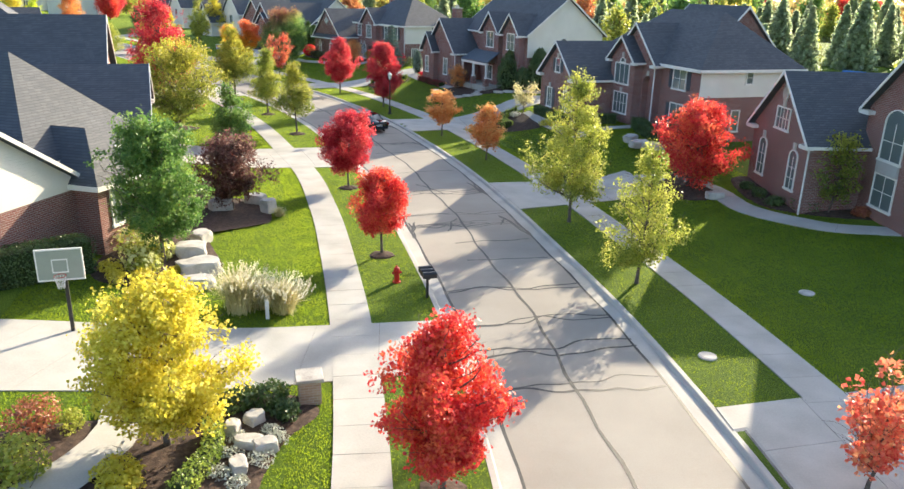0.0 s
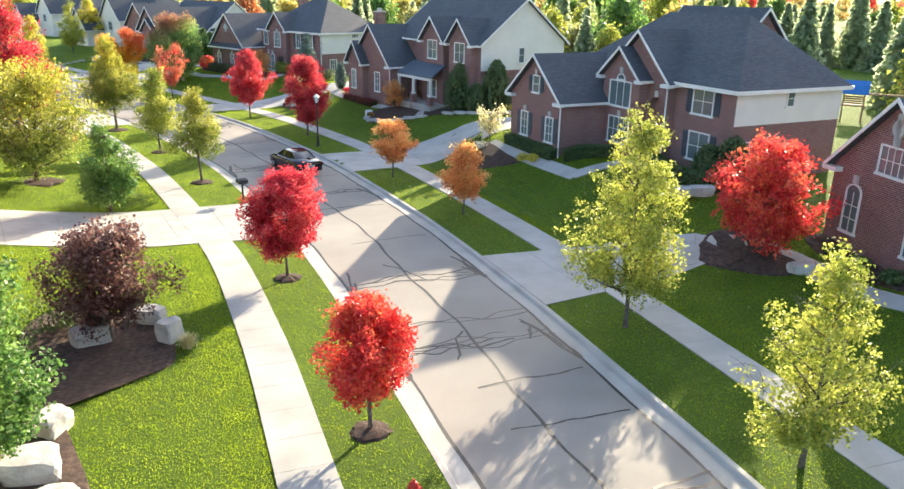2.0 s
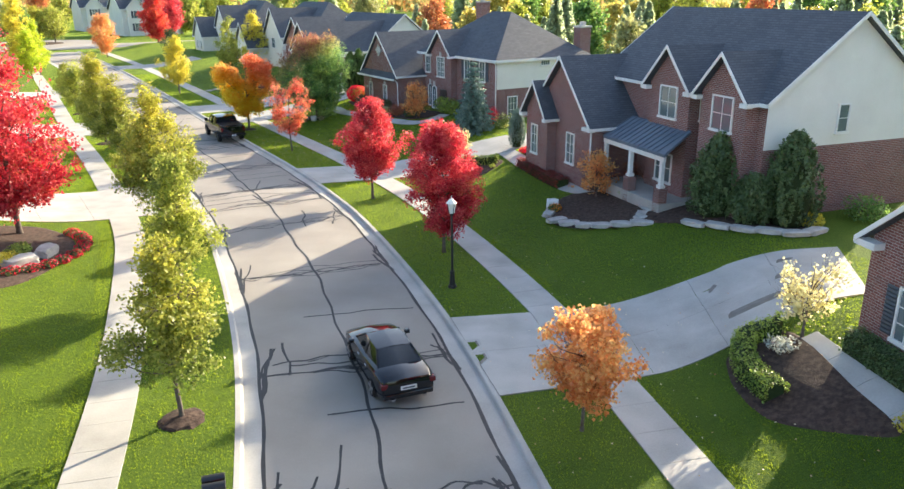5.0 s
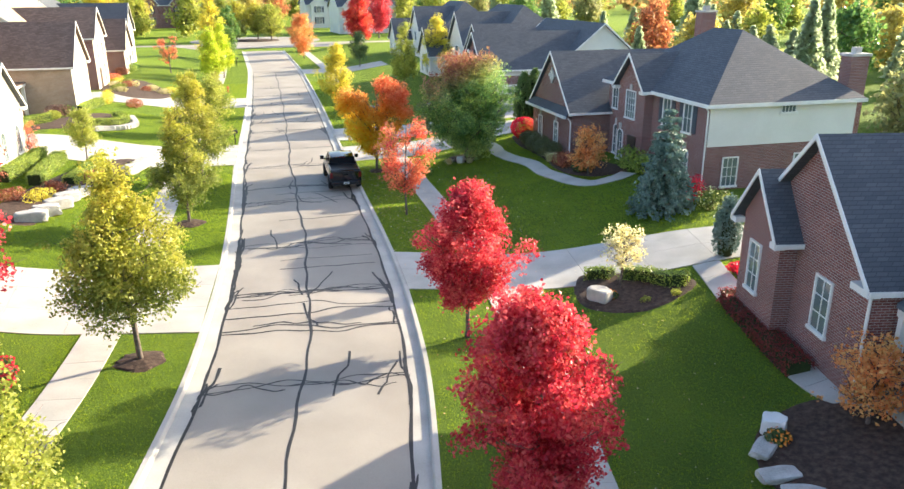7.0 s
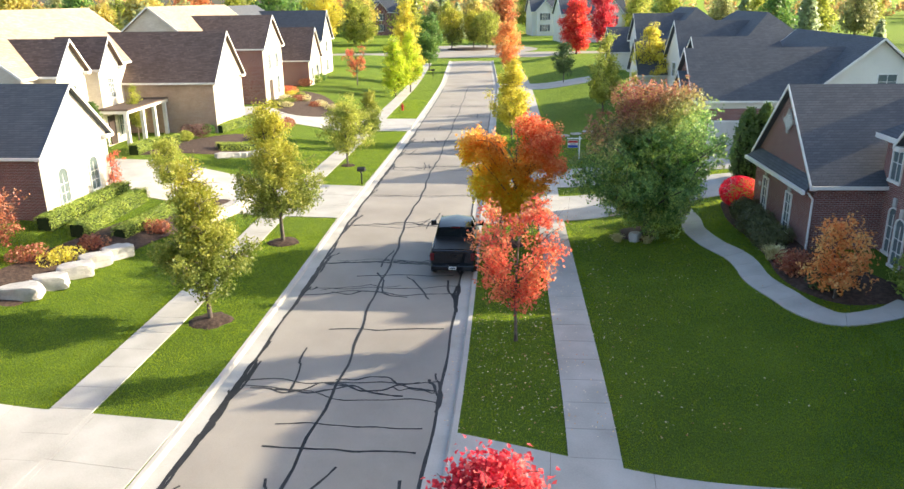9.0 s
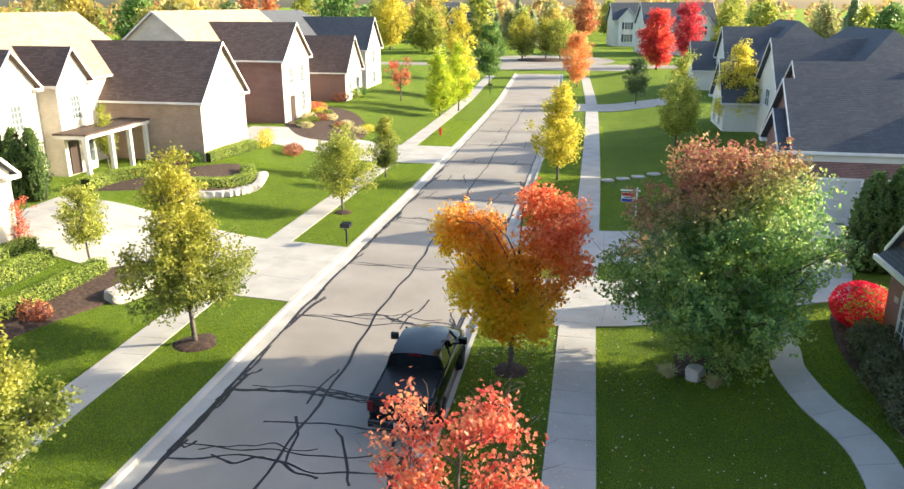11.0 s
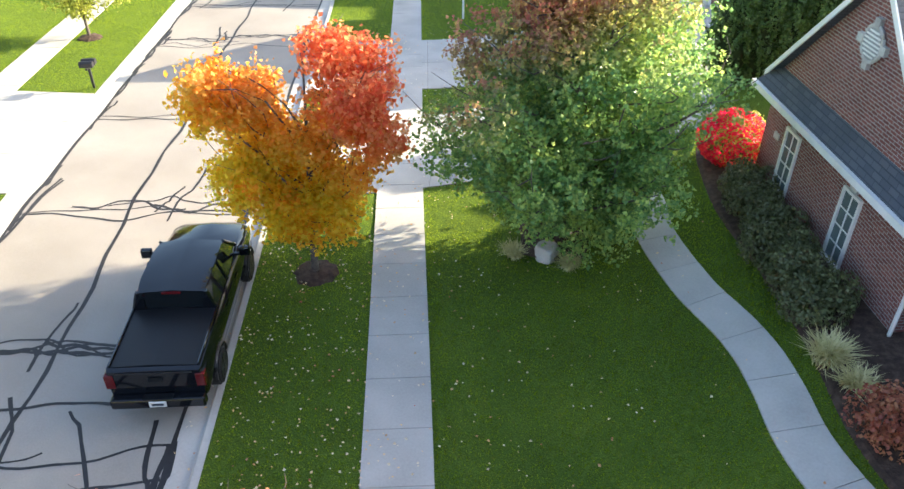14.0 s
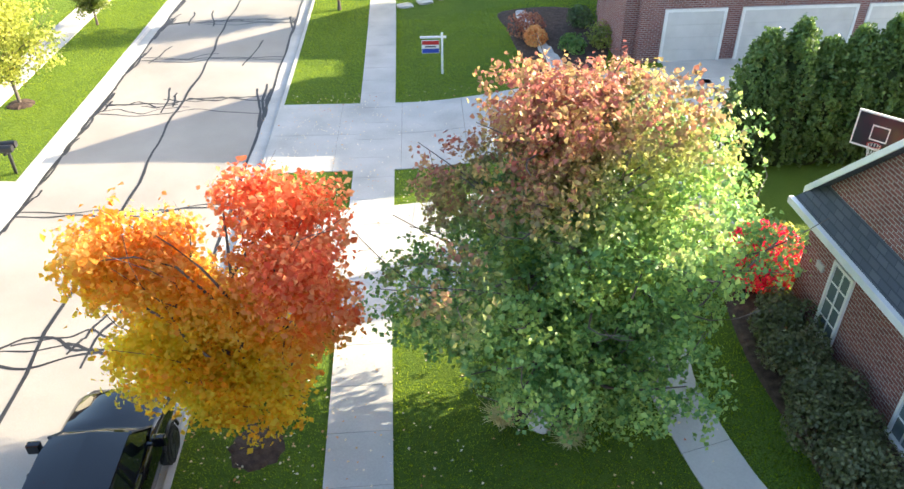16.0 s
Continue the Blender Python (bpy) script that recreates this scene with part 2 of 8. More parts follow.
# ---- small mesh helpers ----
def mesh_of(name, verts, faces, material, smooth=False):
    me = bpy.data.meshes.new(name)
    me.from_pydata([tuple(v) for v in verts], [], [tuple(f) for f in faces])
    me.materials.append(material)
    if smooth:
        me.polygons.foreach_set("use_smooth", [True] * len(me.polygons))
    me.update()
    return me


def part(name, bm, material, parent, label=""):
    me = bpy.data.meshes.new(name)
    bmesh.ops.recalc_face_normals(bm, faces=bm.faces)
    bm.to_mesh(me)
    bm.free()
    me.materials.append(material)
    ob = new(name, me)
    ob.parent = parent
    if label:
        ob["label"] = label
    return ob


def part_mesh(name, me, parent, label=""):
    ob = new(name, me)
    ob.parent = parent
    if label:
        ob["label"] = label
    return ob


def box_into(bm, x0, x1, y0, y1, z0, z1, m=None):
    vs = [bm.verts.new(p) for p in ((x0, y0, z0), (x1, y0, z0), (x1, y1, z0), (x0, y1, z0), (x0, y0, z1), (x1, y0, z1), (x1, y1, z1), (x0, y1, z1))]
    for f in ((3, 2, 1, 0), (4, 5, 6, 7), (0, 1, 5, 4), (1, 2, 6, 5), (2, 3, 7, 6), (3, 0, 4, 7)):
        bm.faces.new([vs[i] for i in f])
    if m is not None:
        bmesh.ops.transform(bm, matrix=m, verts=vs)
    return vs


def boxes(*args):
    bm = bmesh.new()
    for a in args:
        box_into(bm, *a)
    return bm


def bevelled(bm, w=0.02, seg=2):
    bmesh.ops.bevel(bm, geom=bm.edges[:], offset=w, segments=seg, affect="EDGES", profile=0.5)
    return bm


def tube(points, radii, sides=8):
    """A closed tube along points."""
    verts, faces = [], []
    pts = [Vector(p) for p in points]
    for i, p in enumerate(pts):
        d = (pts[min(i + 1, len(pts) - 1)] - pts[max(i - 1, 0)]).normalized()
        a = d.orthogonal().normalized() if abs(d.z) < 0.9 else Vector((1, 0, 0))
        a = (a - d * a.dot(d)).normalized()
        b = d.cross(a)
        for k in range(sides):
            ang = 2 * math.pi * k / sides
            verts.append(p + (a * math.cos(ang) + b * math.sin(ang)) * radii[i])
    for i in range(len(pts) - 1):
        for k in range(sides):
            a0, a1 = i * sides + k, i * sides + (k + 1) % sides
            faces.append((a0, a1, a1 + sides, a0 + sides))
    faces.append(tuple(reversed(range(sides))))
    faces.append(tuple(range((len(pts) - 1) * sides, len(pts) * sides)))
    return verts, faces


def joined(*pieces):
    V, F = [], []
    for v, f in pieces:
        o = len(V)
        V += list(v)
        F += [tuple(i + o for i in q) for q in f]
    return V, F


# ---- the street's line ----
CENTRE = [(11.5, -10), (10.3, 8), (9.5, 15), (8.4, 21.5), (6.3, 30.1), (3.6, 38.8), (1.7, 44.5), (-1.4, 52.8), (-5.1, 61), (-10.1, 70.8), (-16.9, 81.5),
          (-21.5, 87.6), (-26.5, 93.5), (-34.2, 101.9), (-41.9, 110.1), (-47.4, 116.2), (-63.4, 133.7), (-89.3, 161.3), (-106.5, 178.6), (-124, 196)]
HALF = [3.6, 3.6, 3.6, 3.6, 3.65, 3.7, 3.75, 3.8, 3.95, 4.1, 4.25, 4.3, 4.3, 4.3, 4.35, 4.35, 4.35, 4.4, 4.5, 4.6]
STRIP_L = [2.4, 2.4, 2.45, 2.5, 2.55, 2.5, 2.5, 2.6, 2.9, 3.05, 3.0, 3.05, 3.15, 3.2, 3.3, 3.4, 3.4, 3.4, 3.4, 3.4]
STRIP_R = [3.0] * 8 + [3.1, 3.2, 3.3, 3.3, 3.3, 3.27, 3.27, 3.27, 3.3, 3.3, 3.3, 3.3]


def smooth_rows(rows, step=1.0):
    """Catmull-Rom through rows of numbers, then even steps along the first two."""
    P = np.array(rows, float)
    P = np.vstack([2 * P[0] - P[1], P, 2 * P[-1] - P[-2]])
    out = []
    for i in range(1, len(P) - 2):
        for t in np.linspace(0, 1, 20, endpoint=False):
            a, b, c, d = P[i - 1], P[i], P[i + 1], P[i + 2]
            out.append(0.5 * (2 * b + (c - a) * t + (2 * a - 5 * b + 4 * c - d) * t * t + (3 * b - a - 3 * c + d) * t ** 3))
    out.append(P[-2])
    out = np.array(out)
    s = np.concatenate([[0], np.cumsum(np.linalg.norm(np.diff(out[:, :2], axis=0), axis=1))])
    n = int(s[-1] / step)
    ss = np.linspace(0, s[-1], n + 1)
    return np.stack([np.interp(ss, s, out[:, k]) for k in range(out.shape[1])], 1), ss


LINE, LINE_S = smooth_rows([(*c, h, l, r) for c, h, l, r in zip(CENTRE, HALF, STRIP_L, STRIP_R)])
TAN = np.gradient(LINE[:, :2], axis=0)
TAN /= np.linalg.norm(TAN, axis=1)[:, None]
NOR = np.stack([TAN[:, 1], -TAN[:, 0]], 1)          # to the right of the way ahead


def street(x, y):
    """The nearest place on the street's line: its index and the offset to the right."""
    p = np.array([x, y], float)
    i = int(np.argmin(((LINE[:, :2] - p) ** 2).sum(1)))
    return i, float((p - LINE[i, :2]) @ NOR[i])


RISE_AT = (0, 43, 53, 66, 85, 112, 200)
RISE_RIGHT = (0.9, 1.1, 2.0, 2.05, 1.9, 1.4, 1.2)
RISE_LEFT = (0.8, 0.9, 1.0, 1.15, 1.3, 1.4, 1.3)
BANK_AT, BANK_RIGHT = (40, 50, 64, 76), (12.0, 7.0, 7.0, 12.0)      # how far the right bank takes to rise


def rise(off, i):
    """Height of the yards above the kerb, by the offset from the street's middle and the place along it."""
    width = float(np.interp(LINE[i, 1], BANK_AT, BANK_RIGHT)) if off > 0 else 12.0
    k = min(1.0, max(0.0, (abs(off) - 9.2) / width))
    return float(np.interp(LINE[i, 1], RISE_AT, RISE_RIGHT if off > 0 else RISE_LEFT)) * k * k * (3 - 2 * k)


KERB = 0.13


def land(x, y):
    i, o = street(x, y)
    h = LINE[i, 2]
    if abs(o) < h - 0.02:
        return 0.0
    return KERB + rise(o, i)


def on(s, off):
    """A point by metres along the street and offset to the right."""
    x = np.interp(s, LINE_S, LINE[:, 0])
    y = np.interp(s, LINE_S, LINE[:, 1])
    i = min(len(LINE) - 1, int(round(s / (LINE_S[1]))))
    return Vector((x + NOR[i, 0] * off, y + NOR[i, 1] * off, 0))


FOOT = []           # outlines of paving and beds, where no grass grows


# ---- ground, road, kerbs ----
def build_ground():
    V, F = [], []
    outer = 46.0
    offs_r = [0.0, 0.5, 1.5, 3.0, 4.4, 5.0, 6, 7, 8, 9, 10, 11.5, 13, 14.5, 16, 18, 20, 23, 27, 33, 41]
    n = len(LINE)
    for side in (-1, 1):
        base = len(V)
        for i in range(n):
            for o in offs_r:
                off = side * (LINE[i, 2] + o)
                p = LINE[i, :2] + NOR[i] * off
                V.append((p[0], p[1], KERB + rise(off, i)))
        m = len(offs_r)
        for i in range(n - 1):
            for k in range(m - 1):
                a = base + i * m + k
                F.append((a, a + 1, a + 1 + m, a + m) if side < 0 else (a + m, a + m + 1, a + 1, a))
    # the land beyond: a coarse sheet, lower under the street, out to the horizon
    xs = np.concatenate([[-2500, -1200, -600, -350, -260], np.arange(-220, 121, 10), [180, 300, 600, 1200, 2500]])
    ys = np.concatenate([[-2500, -1000, -400, -150, -60], np.arange(-30, 301, 10), [380, 520, 800, 1400, 2500]])
    base = len(V)
    for y in ys:
        for x in xs:
            i, o = street(x, y)
            d = np.hypot(x - LINE[i, 0], y - LINE[i, 1])
            end = i in (0, n - 1)
            z = -0.35 if (d < 36 and not end) else (1.2 if not end else 0.02)
            V.append((x, y, z))
    m = len(xs)
    for j in range(len(ys) - 1):
        for i in range(m - 1):
            a = base + j * m + i
            F.append((a, a + 1, a + 1 + m, a + m))
    g = new("ground", mesh_of("ground", V, F, M_GRASS, True))
    tagged(g, "mown green lawn sloping up from the street", "lawn", kind="structure")


def ribbon(off_fn, z, material, i0=0, i1=None, lip=None):
    V, F = [], []
    i1 = len(LINE) if i1 is None else i1
    for i in range(i0, i1):
        row = off_fn(i)
        for o, zz in row:
            p = LINE[i, :2] + NOR[i] * o
            V.append((p[0], p[1], zz))
    m = len(off_fn(i0))
    for i in range(i1 - i0 - 1):
        for k in range(m - 1):
            a = i * m + k
            F.append((a, a + 1, a + 1 + m, a + m))
    return V, F


def build_road():
    V, F = ribbon(lambda i: [(-LINE[i, 2] + 0.7, 0.0), (0, 0.05), (LINE[i, 2] - 0.7, 0.0)], 0, M_ASPHALT)
    r = new("road", mesh_of("road", V, F, M_ASPHALT, True))
    tagged(r, "sunlit grey asphalt street with tar-sealed cracks", "street", kind="structure")
    for side, nm in ((-1, "kerb_left"), (1, "kerb_right")):
        V, F = ribbon(lambda i: [(side * (LINE[i, 2] - 0.74), 0.004), (side * (LINE[i, 2] - 0.22), 0.015), (side * (LINE[i, 2] - 0.17), KERB - 0.015),
                                 (side * (LINE[i, 2] - 0.13), KERB + 0.012), (side * (LINE[i, 2] + 0.03), KERB + 0.012), (side * (LINE[i, 2] + 0.03), KERB - 0.1)], 0, M_CONC)
        k = new(nm, mesh_of(nm, V, F, M_CONC))
        tagged(k, "pale concrete kerb and gutter along the street", "kerb", kind="structure")


build_ground()
build_road()


def drape_quad(name, corners, material, lift=0.03, nu=14, nv=8, label="", category="driveway"):
    """A paved sheet between four corners, laid on the land."""
    a, b, c, d = [Vector((*p, 0)) for p in corners]
    FOOT.append(np.array([p[:2] for p in (a, b, c, d)]))
    V, F = [], []
    for j in range(nv + 1):
        for i in range(nu + 1):
            u, v = i / nu, j / nv
            p = (a * (1 - u) + b * u) * (1 - v) + (d * (1 - u) + c * u) * v
            V.append((p.x, p.y, land(p.x, p.y) + lift))
    for j in range(nv):
        for i in range(nu):
            q = j * (nu + 1) + i
            F.append((q, q + 1, q + nu + 2, q + nu + 1))
    ob = new(name, mesh_of(name, V, F, material))
    return tagged(ob, label, category, kind="structure")


def drape_path(name, pts, width, material, lift=0.035, label="", category="path"):
    slabs = name == "front_walk"
    R, _ = smooth_rows([(*p, width) for p in pts], 0.36 if slabs else 0.8)
    T = np.gradient(R[:, :2], axis=0)
    T /= np.linalg.norm(T, axis=1)[:, None]
    V, F = [], []
    drop = 0.022 if slabs else 0.0
    for i in range(len(R)):
        for k in (-0.5, 0, 0.5):
            x, y = R[i, 0] + T[i, 1] * k * R[i, 2], R[i, 1] - T[i, 0] * k * R[i, 2]
            V.append((x, y, land(x, y) + lift - drop))
    for i in range(len(R) - 1):
        for k in range(2):
            a = i * 3 + k
            F.append((a, a + 1, a + 4, a + 3))
    FOOT.append(np.array([v[:2] for v in V[0::3]] + [v[:2] for v in V[2::3][::-1]]))
    ob = new(name, mesh_of(name, V, F, M_JOINT if slabs else material))
    if slabs:
        # poured slabs with tooled joints between them
        for j in range(0, len(R) - 1, 4):
            rows = list(range(j, min(j + 4, len(R) - 1) + 1))
            W, G = [], []
            for q, i in enumerate(rows):
                pull = 0.008 if q == 0 else -0.008 if q == len(rows) - 1 else 0.0
                for k, dz in ((-0.503, -0.05), (-0.503, -0.006), (-0.49, 0.0), (0.0, 0.0), (0.49, 0.0), (0.503, -0.006), (0.503, -0.05)):
                    x = R[i, 0] + T[i, 1] * k * R[i, 2] + T[i, 0] * pull
                    y = R[i, 1] - T[i, 0] * k * R[i, 2] + T[i, 1] * pull
                    W.append((x, y, land(x, y) + lift + dz))
            for q in range(len(rows) - 1):
                for k in range(6):
                    a = q * 7 + k
                    G.append((a, a + 1, a + 8, a + 7))
            e = 7 * (len(rows) - 1)
            G += [tuple(range(6, -1, -1)), tuple(range(e, e + 7))]
            part_mesh("slab", mesh_of("slab", W, G, material), ob)
    return tagged(ob, label, category, kind="structure")


def blob_outline(pts, n=6):
    """A closed smooth outline through points."""
    P = np.array(pts, float)
    k = len(P)
    out = []
    for i in range(k):
        a, b, c, d = P[(i - 1) % k], P[i], P[(i + 1) % k], P[(i + 2) % k]
        for t in np.linspace(0, 1, n, endpoint=False):
            out.append(0.5 * (2 * b + (c - a) * t + (2 * a - 5 * b + 4 * c - d) * t * t + (3 * b - a - 3 * c + d) * t ** 3))
    return np.array(out)


def bed(name, pts, material, lift=0.05, mound=0.08, label="", category="flower bed"):
    O = blob_outline(pts)
    FOOT.append(O)
    c = O.mean(0)
    V, F = [], []
    rings = (1.0, 0.93, 0.7, 0.4)
    m = len(O)
    for q, r in enumerate(rings):
        for p in O:
            w = c + (p - c) * r
            V.append((w[0], w[1], land(*w) + (0.0 if q == 0 else lift + mound * (1 - r))))
    V.append((c[0], c[1], land(*c) + lift + mound))
    for q in range(len(rings) - 1):
        for i in range(m):
            j = (i + 1) % m
            F.append((q * m + i, q * m + j, (q + 1) * m + j, (q + 1) * m + i))
    for i in range(m):
        F.append(((len(rings) - 1) * m + i, (len(rings) - 1) * m + (i + 1) % m, len(V) - 1))
    ob = new(name, mesh_of(name, V, F, material))
    return tagged(ob, label, category, kind="structure")

# ---- paving ----
def drive(name, pa, pb, off1, pa2=None, pb2=None, label="pale concrete driveway crossing the pavement"):
    """A driveway from the kerb between two places on it, straight in from the street, or to two given inner corners."""
    out = []
    for p in (pa, pb):
        i, o = street(*p)
        sgn = 1 if o > 0 else -1
        q0 = LINE[i, :2] + NOR[i] * sgn * (LINE[i, 2] + 0.02)
        q1 = LINE[i, :2] + NOR[i] * sgn * off1
        out.append((q0, q1))
    inner_a = pa2 if pa2 else out[0][1]
    inner_b = pb2 if pb2 else out[1][1]
    return paved(name, [out[0][0], inner_a, inner_b, out[1][0]], label)


def paved(name, corners, label):
    """Concrete slabs with open joints over a sheet of joint dirt."""
    q = [np.array(p[:2], float) for p in corners]
    base = drape_quad(name, q, M_JOINT, 0.012, 40, 16, label)
    nu = max(2, round(np.linalg.norm(q[1] - q[0]) / 2.6))
    nv = max(1, round(np.linalg.norm(q[3] - q[0]) / 2.6))
    at = lambda u, v: (q[0] * (1 - u) + q[1] * u) * (1 - v) + (q[3] * (1 - u) + q[2] * u) * v
    for a in range(nu):
        for b in range(nv):
            V = []
            eu, ev = 0.008 * nu / max(1.0, np.linalg.norm(q[1] - q[0])), 0.008 * nv / max(1.0, np.linalg.norm(q[3] - q[0]))
            us = np.linspace(a + eu, a + 1 - eu, 7) / nu
            vs = np.linspace(b + ev, b + 1 - ev, 7) / nv
            for u in us:
                for v in vs:
                    p = at(u, v)
                    V.append((p[0], p[1], land(p[0], p[1]) + 0.036))
            F = [(i * 7 + j, i * 7 + j + 7, i * 7 + j + 8, i * 7 + j + 1) for i in range(6) for j in range(6)]
            k = [*range(7), *range(13, 49, 7), *range(47, 41, -1), *range(35, 0, -7)]
            V += [(V[i][0], V[i][1], V[i][2] - 0.06) for i in k]
            F += [(k[i], k[(i + 1) % 24], 49 + (i + 1) % 24, 49 + i) for i in range(24)]
            part_mesh("slab", mesh_of("slab", V, F, M_CONC), base)
    return base


DRIVES = [((12.4, 14.5), (11.5, 23.9), 20, (26.0, 19.0), (25.5, 28.3)),
          ((6.0, 44.2), (3.95, 49.5), 12, (14.4, 48.6), (12.5, 52.3)),
          ((-3.5, 66.5), (-6.4, 72.2), 22, (8.6, 72.8), (8.8, 78.0)),
          ((-19.6, 92.2), (-22.7, 95.6), 16, (-5.0, 99.6), (-7.0, 103.2)),
          ((-38.6, 111.9), (-42.2, 116.3), 22, (-28.6, 124.0), (-31.0, 129.0)),
          ((-44.1, 118.4), (-47.6, 123.0), 22, (-31.0, 130.6), (-34.6, 134.9)),
          ((-83.0, 161.5), (-88.0, 166.5), 18, None, None),
          ((3.9, 24.6), (2.8, 28.7), 22, (-16, 18.5), (-14.5, 24.2)),
          ((-5.2, 52.8), (-9.0, 59.0), 22, (-22.0, 48.2), (-25.0, 53.0)),
          ((-24.8, 84.5), (-29.6, 90.5), 22, (-38.0, 76.0), (-43.5, 79.6)),
          ((-45.0, 106.9), (-50.4, 113.0), 24, (-60.0, 95.5), (-66.0, 101.8)),
          ((-65.9, 130.2), (-71.4, 135.9), 24, None, None)]
for q in DRIVES:
    drive("driveway", *q)
paved("driveway", [(-36.7, 135.0), (-26.6, 144.6), (-20.8, 138.4), (-30.9, 128.8)], "pale concrete garage court beside an evergreen screen")


def pavement(side, nm):
    k = 4 if side > 0 else 3
    root = new(nm)
    tagged(root, "pale concrete pavement of square slabs along the lawn", "pavement", kind="structure")
    step = 1.5
    s = 6.0
    rnd = random.Random(5)
    count = 0
    while s < LINE_S[-1] - 8:
        V = []
        for ds in (0.007, step - 0.007):
            i = int(round((s + ds)))
            hw = np.interp(s + ds, LINE_S, LINE[:, 2])
            st = np.interp(s + ds, LINE_S, LINE[:, k])
            for o in (hw + st, hw + st + 1.5):
                p = on(s + ds, side * o)
                V.append((p.x, p.y, land(p.x, p.y) + 0.042 + rnd.uniform(-0.004, 0.004)))
        W = [(x, y, z - 0.1) for x, y, z in V]
        me = mesh_of("slab", V + W, [(0, 1, 3, 2), (0, 4, 5, 1), (1, 5, 7, 3), (3, 7, 6, 2), (2, 6, 4, 0)], M_CONC)
        part_mesh("slab", me, root)
        count += 1
        s += step
    return root


pavement(-1, "pavement_left")
pavement(1, "pavement_right")

# ---- the crossing street far ahead ----
V = [(-184, 172, 0.09), (-172, 160, 0.09), (-84, 248, 0.09), (-96, 260, 0.09)]
turn = [(-150.5 + 17 * math.cos(math.pi * i / 16), 222 + 17 * math.sin(math.pi * i / 16), 0.085) for i in range(32)]
tagged(new("turning_circle", mesh_of("turning_circle", turn, [tuple(range(32))], M_ASPHALT)), "asphalt turning circle round a planted island", "street", kind="structure")
isle = [(-150.5 + r * math.cos(math.pi * i / 12), 222 + r * math.sin(math.pi * i / 12), z) for r, z in ((6.2, 0.05), (6.0, 0.22), (5.6, 0.26)) for i in range(24)]
tagged(new("traffic_island", mesh_of("traffic_island", isle, [(k * 24 + i, k * 24 + (i + 1) % 24, k * 24 + 24 + (i + 1) % 24, k * 24 + 24 + i) for k in (0, 1) for i in range(24)] + [tuple(range(48, 72))], M_MULCH)), "mulched traffic island with trees at the street's end", "traffic island", kind="structure")
tagged(new("crossing_road", mesh_of("crossing_road", V, [(0, 1, 2, 3)], M_ASPHALT)), "grey asphalt cross street beyond the junction", "street", kind="structure")


